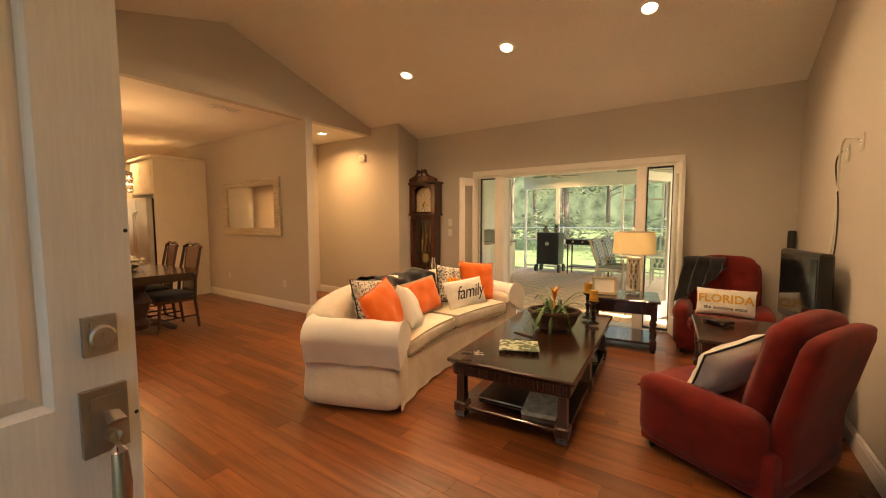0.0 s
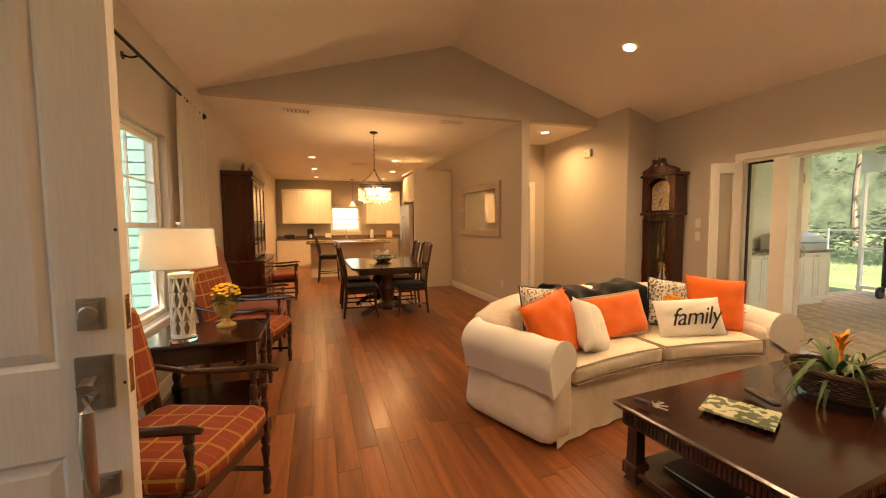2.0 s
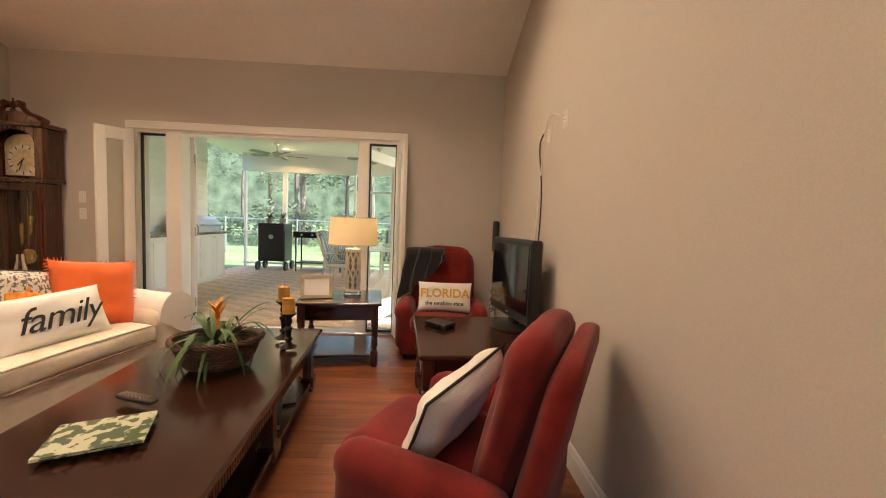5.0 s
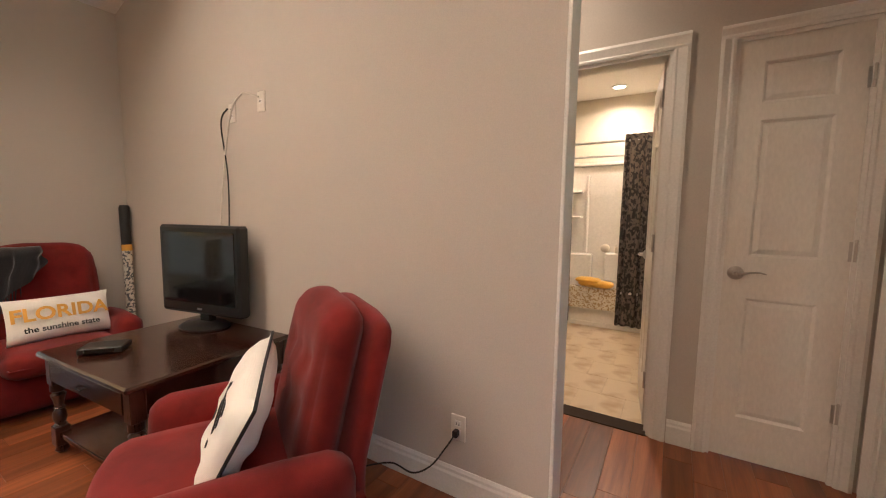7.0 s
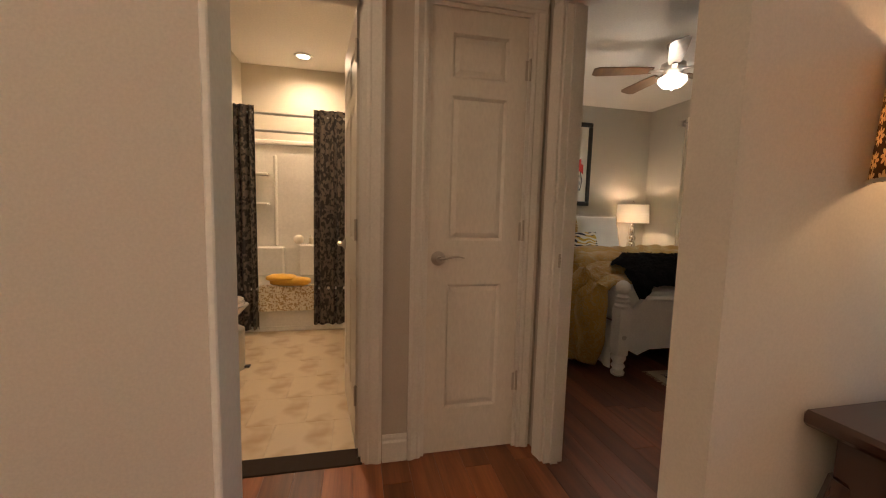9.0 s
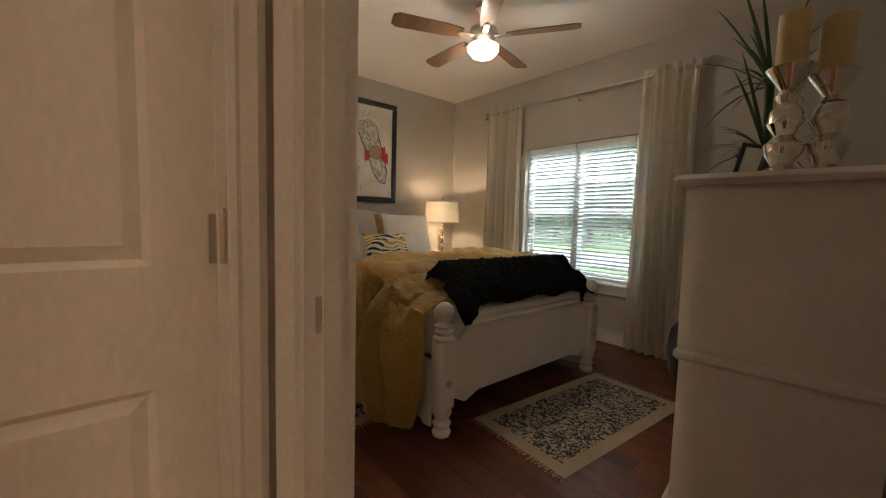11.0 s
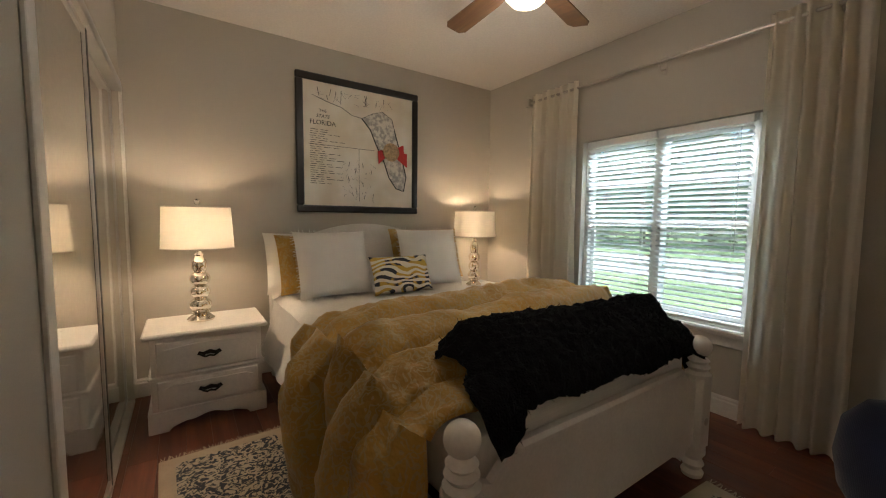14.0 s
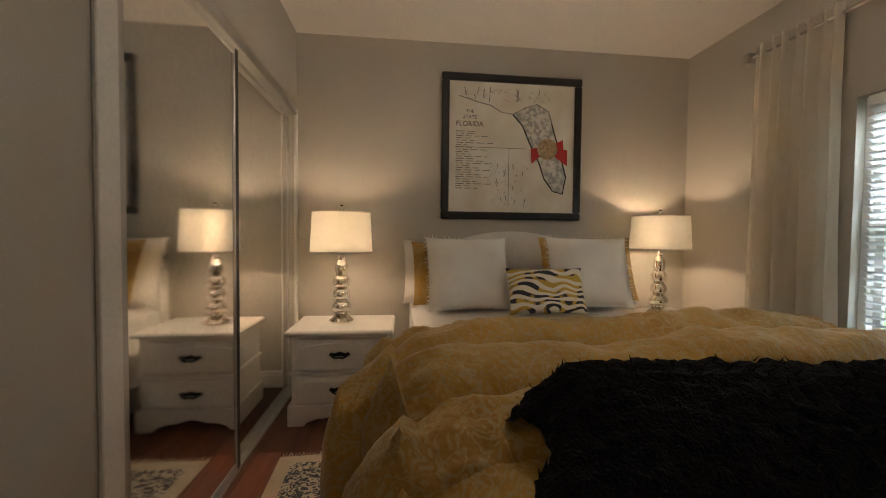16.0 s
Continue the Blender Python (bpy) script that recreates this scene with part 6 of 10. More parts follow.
def dining_chair(m, label, h=0.45, tall=1.06, name="dining_chair", group="chairs round the dining table"):
    """Side chair facing -y: splat back, pad seat, cabriole-like legs."""
    t = thing(name, label, "chair", m, group)
    b_ = B()
    soft_box(b_, -0.23, 0.23, -0.24, 0.20, h - 0.05, h + 0.025, 0.03, 6, 0.012)
    part("seat_pad", b_, "black_cloth", t, smooth=60)
    b_ = B()
    box(b_, -0.23, 0.23, -0.23, 0.21, h - 0.09, h - 0.045, 0.005)
    part("seat_frame", b_, "dark", t)
    for s in (-1, 1):
        b_ = B()
        tube(b_, [(s * 0.20, 0.24, 0), (s * 0.20, 0.20, h - 0.06), (s * 0.205, 0.22, h + 0.2), (s * 0.20, 0.30, tall - 0.02)], [0.017, 0.021, 0.019, 0.016], 8)
        part("back_post", b_, "dark_z", t)
        b_ = B()
        tube(b_, [(s * 0.21, -0.25, 0), (s * 0.205, -0.22, 0.08), (s * 0.20, -0.21, h * 0.6), (s * 0.20, -0.20, h - 0.06)], [0.014, 0.015, 0.02, 0.027], 8)
        part("front_leg", b_, "dark_z", t)
    b_ = B()
    tube(b_, [(-0.21, 0.30, tall - 0.03), (-0.10, 0.31, tall + 0.015), (0, 0.31, tall), (0.10, 0.31, tall + 0.015), (0.21, 0.30, tall - 0.03)], 0.022, 8, 0.8)
    part("crest_rail", b_, "dark", t)
    b_ = B()
    def splat(u, v):
        w = 0.165 - 0.03 * (1 - v) ** 2
        return ((u - 0.5) * 2 * w, 0.21 + 0.095 * v, h - 0.02 + (tall - h) * v)
    grid(b_, 4, 8, splat)
    grid(b_, 4, 8, lambda u, v: tuple(Vector(splat(u, v)) + Vector((0, 0.012, 0))))
    part("back_panel", b_, "cherry", t)
    b_ = B()
    tube(b_, [(-0.2, 0.0, h * 0.35), (0.2, 0.0, h * 0.35)], 0.011, 8)
    for s in (-1, 1):
        tube(b_, [(s * 0.2, -0.21, h * 0.35), (s * 0.2, 0.22, h * 0.35)], 0.011, 8)
    part("stretcher", b_, "dark", t)
    return t


ch = dining_chair(pose(-3.55, 2.56, 0, 0, 0, 174), "dark wooden dining chair with a black pad seat")
for x, y, r in ((-4.30, 2.55, 180), (-3.52, 3.30, 4), (-4.20, 3.30, -3)):
    copy_thing(ch, pose(x, y, 0, 0, 0, r))
dining_chair(pose(-7.30, 2.22, 0, 0, 0, 176), "dark wooden counter stool with a tall back", 0.64, 1.12, "counter_stool", "counter stools")
cp = thing("flower_centrepiece", "bowl of white and dark flowers with a glass candle", "flowers", pose(-3.85, 2.95, 0.767))
b = B()
rnd = random.Random(4)
for k in range(120):
    a, r = rnd.uniform(0, 6.28), rnd.uniform(0.02, 0.2)
    blade(b, (r * math.cos(a), r * math.sin(a), 0.03 + 0.08 * rnd.random()), a + rnd.uniform(-1, 1), 0.08, 0.05, 0.06, 0.02, 3)
part("greens", b, "leaf", cp, smooth=60)
b = B()
for k in range(46):
    a, r = rnd.uniform(0, 6.28), rnd.uniform(0.02, 0.19)
    lathe(b, [(0.004, 0), (0.022, 0.01), (0.018, 0.025), (0.003, 0.03)], 8, (r * math.cos(a), r * math.sin(a), 0.05 + 0.1 * rnd.random()))
tagged(part("blossoms", b, "white_cloth", cp), kind="stuff")
b = B()
lathe(b, [(0.05, 0.0), (0.05, 0.20), (0.046, 0.20), (0.046, 0.01)], 20, (0.0, 0.0, 0.0), cap=False)
part("glass_chimney", b, "clear", cp)
b = B()
lathe(b, [(0.08, 0), (0.13, 0.03), (0.14, 0.05), (0.05, 0.05)], 20)
part("bowl", b, "black_iron", cp)

cd = thing("chandelier", "drum chandelier hung with rows of glass drops, lit", "chandelier", pose(-3.98, 2.86, 0))
b = B()
lathe(b, [(0.065, ZD), (0.06, ZD - 0.02), (0.02, ZD - 0.03)], 20)
part("canopy", b, "black_iron", cd)
b = B()
for k in range(15):
    z = 2.24 + k * 0.038
    tube(b, [(0.010 * math.cos(t), 0.004 * math.sin(t) if k % 2 else 0.010 * 0, z + 0.024 * math.sin(t)) if k % 2 else (0, 0.010 * math.cos(t), z + 0.024 * math.sin(t)) for t in [i * math.pi / 4 for i in range(9)]], 0.0028, 4)
part("chain", b, "black_iron", cd)
for k in range(3):
    a = 2 * math.pi * k / 3 + 0.4
    b = B()
    tube(b, [(0, 0, 2.24), (0.08 * math.cos(a), 0.08 * math.sin(a), 2.14), (0.25 * math.cos(a), 0.25 * math.sin(a), 1.98)], 0.005, 6)
    part("arm", b, "black_iron", cd)
b = B()
for z, r in ((1.98, 0.255), (1.955, 0.255)):
    tube(b, [(r * math.cos(t), r * math.sin(t), z) for t in [i * math.pi / 20 for i in range(41)]], 0.007, 6)
part("rim", b, "black_iron", cd)
M["drop"] = glass_mat("glass drops", (1, 0.95, 0.85), 0.05, 1.5)
b = B()
for row, (r, z) in enumerate(((0.25, 1.94), (0.25, 1.87), (0.245, 1.80), (0.17, 1.76))):
    n = 28 if r > 0.2 else 16
    for k in range(n):
        a = 2 * math.pi * (k + 0.5 * (row % 2)) / n
        lathe(b, [(0.003, 0.0), (0.018, -0.022), (0.016, -0.042), (0.002, -0.062)], 6, (r * math.cos(a), r * math.sin(a), z))
tagged(part("crystal_fringe", b, "drop", cd, "clear glass drops", 0), kind="stuff")
for k in range(4):
    a = math.pi * k / 2 + 0.3
    b = B()
    lathe(b, [(0.012, 1.86), (0.03, 1.885), (0.024, 1.915), (0.01, 1.935)], 12, (0.11 * math.cos(a), 0.11 * math.sin(a), 0))
    part("bulb", b, "can", cd)
bulb("chandelier_bulb", -3.98, 2.86, 1.89, 52, WARM, 0.12)

# ---- kitchen ----
def cabinet_run(name, m, widths, depth, z0, z1, label, drawers=False, group="kitchen cabinets"):
    """Cabinet units side by side along x, fronts facing -y."""
    x = 0
    for w in widths:
        t = thing(name, label, "cabinet", m @ Matrix.Translation((x, 0, 0)), group)
        b_ = B()
        box(b_, 0.001, w - 0.001, 0, depth, z0 + (0.09 if z0 < 0.1 else 0), z1)
        if z0 < 0.1:
            box(b_, 0.001, w - 0.001, 0.06, depth, z0, z0 + 0.09)
        else:
            box(b_, -0.0, w, -0.03, depth, z1, z1 + 0.05, 0.012)
        part("body", b_, "cabinet", t, smooth=0)
        low = z0 + (0.10 if z0 < 0.1 else 0.004)
        if drawers:
            cells = [(0.004, w - 0.004, low + (z1 - low) * k / 3, low + (z1 - low) * (k + 1) / 3 - 0.006) for k in range(3)]
        else:
            cells = [(0.004, w / 2 - 0.002, low, z1 - 0.006), (w / 2 + 0.002, w - 0.004, low, z1 - 0.006)] if w > 0.5 else [(0.004, w - 0.004, low, z1 - 0.006)]
        for i, (a0, a1, c0, c1) in enumerate(cells):
            b_ = B()
            e = 0.055 if not drawers else 0.035
            box(b_, a0, a1, -0.018, -0.001, c0, c1, 0.004)
            for q in ((a0, a1, c0, c0 + e), (a0, a1, c1 - e, c1), (a0, a0 + e, c0 + e, c1 - e), (a1 - e, a1, c0 + e, c1 - e)):
                box(b_, q[0], q[1], -0.026, -0.018, q[2], q[3], 0.003)
            box(b_, a0 + e + 0.025, a1 - e - 0.025, -0.025, -0.018, c0 + e + 0.02, c1 - e - 0.02, 0.006)
            d_ = part("drawer_front" if drawers else "door", b_, "cabinet", t)
            b_ = B()
            if drawers:
                xm = (a0 + a1) / 2
                tube(b_, [(xm - 0.06, -0.024, (c0 + c1) / 2), (xm - 0.055, -0.045, (c0 + c1) / 2), (xm + 0.055, -0.045, (c0 + c1) / 2), (xm + 0.06, -0.024, (c0 + c1) / 2)], 0.005, 6)
            else:
                xk = a1 - 0.03 if i == 0 and len(cells) > 1 else a0 + 0.03
                zk = c0 + 0.05 if z0 > 0.5 else c1 - 0.05
                lathe(b_, [(0.006, 0), (0.013, 0.012), (0.006, 0.022)], 10, (0, 0, 0), pose(xk, -0.026, zk, 90, 0, 0))
            part("handle", b_, "nickel", d_)
        x += w


KW = Matrix.Translation((XK, 0, 0)) @ pose(0, 0, 0, 0, 0, 90)   # local x along +y, fronts facing +x
KB = Matrix.Translation((XK + 0.60, 0, 0)) @ pose(0, 0, 0, 0, 0, 90)
KU = Matrix.Translation((XK + 0.34, 0, 0)) @ pose(0, 0, 0, 0, 0, 90)
cabinet_run("base_cabinet", KB @ Matrix.Translation((0.78, 0, 0)), (0.8, 0.8), 0.58, 0, 0.88, "cream raised-panel base unit with drawers", True)
cabinet_run("base_cabinet", KB @ Matrix.Translation((2.38, 0, 0)), (0.8, 0.75, 0.6), 0.58, 0, 0.88, "cream raised-panel base unit with doors")
cabinet_run("wall_cabinet", KU @ Matrix.Translation((0.95, 0, 0)), (0.5, 0.5, 0.5), 0.33, 1.40, 2.44, "cream raised-panel wall cabinet")
cabinet_run("wall_cabinet", KU @ Matrix.Translation((3.56, 0, 0)), (0.6, 0.55), 0.33, 1.38, 2.44, "cream raised-panel wall cabinet")
M["granite"] = speckled("speckled brown granite", (0.34, 0.25, 0.17), (0.06, 0.045, 0.035), 70, 0.42, 0.6, 0.15)
wt = thing("worktop", "speckled brown granite worktop along the kitchen wall", "worktop")
b = B()
box(b, XK, XK + 0.64, 0.76, 4.77, 0.88, 0.915, 0.008)
box(b, XK, XK + 0.02, 0.76, 4.77, 0.915, 1.0)
part("slab", b, "granite", wt)
window_unit("window_kitchen", "y", XK, 1, 2.42, 3.40, 1.12, 1.98, "white divided window over the kitchen sink", 2, 2, 0.12)
isl = thing("kitchen_island", "cream island with an overhanging granite top", "kitchen island", pose(-8.6, 2.75, 0))
b = B()
box(b, -0.35, 0.45, -0.95, 0.95, 0.0, 0.88, 0.004)
part("body", b, "cabinet", isl)
b = B()
box(b, -0.42, 0.85, -1.05, 1.05, 0.88, 0.92, 0.01)
part("top", b, "granite", isl)
tap = thing("kitchen_tap", "chrome gooseneck kitchen tap", "tap", pose(XK + 0.13, 2.92, 0.916))
b = B()
tube(b, [(0, 0, 0), (0, 0, 0.22), (0.03, 0, 0.29), (0.09, 0, 0.31), (0.14, 0, 0.27), (0.15, 0, 0.21)], 0.012, 8)
lathe(b, [(0.03, 0), (0.028, 0.02)], 14)
part("spout", b, "alu", tap)
cm = thing("coffee_maker", "black coffee maker on the kitchen worktop", "appliance", pose(XK + 0.3, 1.78, 0.916))
b = B()
box(b, -0.13, 0.13, -0.10, 0.10, 0, 0.03, 0.01)
box(b, -0.13, -0.02, -0.10, 0.10, 0.03, 0.30, 0.012)
box(b, -0.13, 0.13, -0.10, 0.10, 0.24, 0.33, 0.03)
part("housing", b, "black", cm)
b = B()
lathe(b, [(0.04, 0.03), (0.045, 0.12), (0.03, 0.14)], 14, (0.06, 0, 0))
part("mug", b, "ceramic", cm)
for nm, lb, ct_, yy, hh, mt in (("toaster", "low black toaster on the worktop", "appliance", 1.15, 0.14, "black"), ("paper_towel_roll", "upright white paper towel roll", "paper towel", 3.75, 0.28, "white_cloth"), ("recipe_frame", "small red and white framed print on the worktop", "frame", 4.35, 0.24, "pumpkin"), ("photo_tile", "small dark picture on the window sill side", "frame", 2.32, 0.2, "magazine")):
    t = thing(nm, lb, ct_, pose(XK + 0.25, yy, 0.916))
    b = B()
    if "roll" in nm:
        lathe(b, [(0.05, 0.01), (0.055, 0.012), (0.055, hh - 0.02), (0.02, hh - 0.02), (0.02, hh)], 18)
    elif "frame" in nm or "tile" in nm:
        box(b, -0.012, 0.012, -0.11, 0.11, 0, hh, 0.006, m=pose(0, 0, 0, 0, -10, 0))
    else:
        soft_box(b, -0.08, 0.08, -0.16, 0.16, 0, hh, 0.03, 5, 0.004)
    part("body", b, mt, t)
    b = B()
    box(b, 0.0125, 0.0145, -0.085, 0.085, 0.03, hh - 0.03, m=pose(0, 0, 0, 0, -10, 0)) if "frame" in nm or "tile" in nm else lathe(b, [(0.06, 0), (0.06, 0.009)], 16)
    part("insert" if "frame" in nm or "tile" in nm else "base", b, "alu" if "roll" in nm else "trim", t)
dw = thing("dishwasher", "stainless dishwasher under the worktop", "appliance", pose(XK + 0.615, 4.0, 0))
b = B()
box(b, -0.01, 0.02, -0.0, 0.58, 0.10, 0.87, 0.006)
part("door", b, "alu", dw)
b = B()
tube(b, [(0.02, 0.05, 0.80), (0.05, 0.06, 0.80), (0.05, 0.52, 0.80), (0.02, 0.53, 0.80)], 0.008, 8)
part("handle", b, "alu", dw)
# refrigerator in its tall surround
sp = thing("refrigerator_surround", "cream tall panel and cabinet over the refrigerator", "cabinet", pose(-6.70, 3.93, 0))
b = B()
box(b, 1.00, 1.03, 0.0, 0.84, 0, 2.46)
box(b, 0.0, 0.03, 0.0, 0.84, 0, 2.46)
box(b, 0.03, 1.00, 0.02, 0.84, 1.86, 2.46)
box(b, -0.03, 1.06, -0.03, 0.84, 2.46, 2.51, 0.012)
part("panel", b, "cabinet", sp, smooth=0)
for k in range(2):
    b = B()
    a0 = 0.035 + k * 0.483
    box(b, a0, a0 + 0.478, 0.002, 0.02, 1.88, 2.44, 0.004)
    box(b, a0 + 0.07, a0 + 0.41, -0.004, 0.002, 1.95, 2.37, 0.006)
    part("door", b, "cabinet", sp)
rf = thing("refrigerator", "stainless steel refrigerator with black sides", "refrigerator", pose(-6.66, 3.86, 0))
b = B()
box(b, 0.0, 0.93, 0.06, 0.80, 0.02, 1.78, 0.01)
part("case", b, "black", rf)
for a0, a1, c0, c1 in ((0.003, 0.463, 0.62, 1.78), (0.467, 0.927, 0.62, 1.78), (0.003, 0.927, 0.05, 0.61)):
    b = B()
    box(b, a0, a1, -0.03, 0.058, c0, c1, 0.012)
    d_ = part("door", b, "alu", rf)
    b = B()
    if c1 > 1:
        xx = 0.42 if a0 < 0.1 else 0.51
        tube(b, [(xx, -0.03, 0.8), (xx, -0.07, 0.84), (xx, -0.07, 1.5), (xx, -0.03, 1.54)], 0.011, 8)
    else:
        tube(b, [(0.15, -0.03, 0.54), (0.17, -0.07, 0.54), (0.76, -0.07, 0.54), (0.78, -0.03, 0.54)], 0.011, 8)
    part("handle", b, "nickel", d_)
pn = thing("pendant_lamp", "small glass pendant lamp over the sink, lit", "lamp", pose(-10.6, 3.1, 0))
b = B()
tube(b, [(0, 0, 2.1), (0, 0, ZD - 0.01)], 0.005, 6)
lathe(b, [(0.05, ZD - 0.015), (0.05, ZD - 0.001)], 16)
part("stem", b, "black_iron", pn)
b = B()
lathe(b, [(0.02, 2.1), (0.03, 2.08), (0.09, 1.98), (0.10, 1.96), (0.096, 1.96), (0.028, 2.075)], 20, cap=False)
part("shade", b, "shade_white", pn)
bulb("pendant_bulb", -10.6, 3.1, 2.0, 15, WARM, 0.03)

# ---- glazed door set in the back wall ----
fd = thing("glazed_door_set", "white glazed doors with narrow side lights, standing open", "door", kind="structure")
b = B()
for a0, a1 in ((-0.94, -0.86), (1.82, 1.90)):
    box(b, a0, a1, YB - 0.022, YB - 0.001, 0, 2.06, 0.006)
box(b, -0.94, 1.90, YB - 0.024, YB - 0.001, 2.06, 2.14, 0.006)
part("casing", b, "trim", fd)
b = B()
for a0, a1 in ((-0.86, -0.83), (1.79, 1.82)):
    box(b, a0, a1, YB, YB + 0.16, 0, 2.06)
box(b, -0.83, 1.79, YB, YB + 0.16, 2.03, 2.06)
part("frame", b, "trim", fd, smooth=0)
for a0, a1 in ((-0.555, -0.40), (1.393, 1.505)):
    b = B()
    box(b, a0, a1, YB - 0.006, YB + 0.15, 0, 2.03, 0.006)
    part("post", b, "trim", fd)
b = B()
box(b, -0.83, 1.79, YB - 0.02, YB + 0.16, -0.01, 0.014, 0.004)
part("threshold", b, "alu", fd)


def glazed_leaf(m, w, h, stile, label, dark=False):
    t = part("door_leaf", box(B(), 0, stile, -0.02, 0.02, 0.012, h, 0.004), "trim", fd, label, m=m)
    for q in ((w - stile, w, 0.012, h), (stile, w - stile, h - 0.12, h), (stile, w - stile, 0.012, 0.24)):
        b_ = B()
        box(b_, q[0], q[1], -0.02, 0.02, q[2], q[3], 0.004)
        part("rail", b_, "trim", t)
    b_ = B()
    box(b_, stile - 0.005, w - stile + 0.005, -0.003, 0.003, 0.235, h - 0.115)
    part("pane", b_, "pane", t).visible_shadow = False
    return t


glazed_leaf(pose(-0.85, YB - 0.03, 0.005, 0, 0, 238), 0.31, 2.03, 0.085, "narrow glazed leaf swung into the room")
glazed_leaf(pose(1.81, YB - 0.03, 0.005, 0, 0, -72), 0.30, 2.03, 0.085, "narrow glazed leaf swung into the room")
d1 = glazed_leaf(pose(-0.39, YB + 0.17, 0.005, 0, 0, 119), 0.86, 2.02, 0.11, "glazed door leaf swung outside")
d2 = glazed_leaf(pose(1.385, YB + 0.17, 0.005, 0, 0, 66), 0.86, 2.02, 0.11, "glazed door leaf swung outside")
for d_ in (d1, d2):
    for z in (0.25, 1.02, 1.80):
        hinge(d_, -0.004, -0.022, z)
for a0, a1 in ((-0.83, -0.555), (1.505, 1.79)):
    b = B()
    for q in ((a0, a0 + 0.014, 0.014, 2.03), (a1 - 0.014, a1, 0.014, 2.03), (a0 + 0.014, a1 - 0.014, 2.01, 2.03), (a0 + 0.014, a1 - 0.014, 0.014, 0.04)):
        box(b, q[0], q[1], YB + 0.04, YB + 0.07, q[2], q[3])
    part("screen_frame", b, "black", fd, "thin black screen frame", 0)
b = B()
tube(b, [(0.075, -0.03, 0.98), (0.075, -0.05, 1.0), (0.075, -0.05, 1.08), (0.075, -0.03, 1.10)], 0.007, 8)
part("handle", b, "nickel", d1)

# ---- lanai ----
LX0, LX1, LY1 = -2.35, 5.2, 12.2
b = B()
box(b, LX0, LX1, YB + 0.16, LY1, -0.12, -0.022)
lan = struct("floor_lanai", b, "grout", "brown stone paved lanai floor", "floor")
b = B()
box(b, LX0 - 0.2, LX1, YB + 0.17, LY1 + 0.3, 2.72, 2.86)
struct("ceiling_lanai", b, "trim", "white lanai ceiling", "ceiling")
b = B()
box(b, LX0, LX1, LY1 - 0.12, LY1 + 0.02, 2.30, 2.72)
box(b, LX1 - 0.14, LX1, YB + 0.17, LY1 - 0.12, 2.30, 2.72)
struct("beam_lanai", b, "trim", "white beam over the lanai screens", "beam")
M["siding"] = plain("pale lap siding", (0.66, 0.68, 0.62), 0.6, var=0.05)
M["siding_teal"] = plain("sea green lap siding", (0.09, 0.20, 0.19), 0.6, var=0.06)
sd = struct("wall_lanai", box(B(), LX0 - 0.15, LX0 - 0.012, YB + 0.16, 10.6, -0.1, 2.72), "siding", "pale lap sided house wall", "wall")
for k in range(18):
    b = B()
    prism(b, [(LX0 - 0.012, k * 0.15), (LX0 + 0.008, k * 0.15), (LX0 - 0.006, k * 0.15 + 0.152), (LX0 - 0.012, k * 0.15 + 0.152)], YB + 0.165, 10.6, "y")
    part("siding_board", b, "siding", sd, smooth=0)
sc = thing("lanai_screen", "white framed insect screen with posts and rails", "screen", kind="structure")
for x in (LX0 + 0.05, -1.35, 0.35, 1.25, 2.9, 4.2, LX1 - 0.07):
    b = B()
    w = 0.10 if x in (-1.35, 2.9) else 0.045
    box(b, x - w / 2, x + w / 2, LY1 - 0.10, LY1, -0.05, 2.30, 0.004)
    part("post", b, "trim", sc)
for x0, x1, z in ((LX0, 0.35, 0.82), (1.25, LX1, 0.82), (0.35, 1.25, 1.9), (0.35, 1.25, 0.82), (LX0, LX1, 0.06)):
    b = B()
    box(b, x0, x1, LY1 - 0.08, LY1 - 0.02, z - 0.025, z + 0.025, 0.004)
    part("rail", b, "trim", sc)
for y in (8.6, 10.4):
    b = B()
    box(b, LX1 - 0.10, LX1, y - 0.05, y + 0.05, -0.05, 2.30)
    part("post", b, "trim", sc)


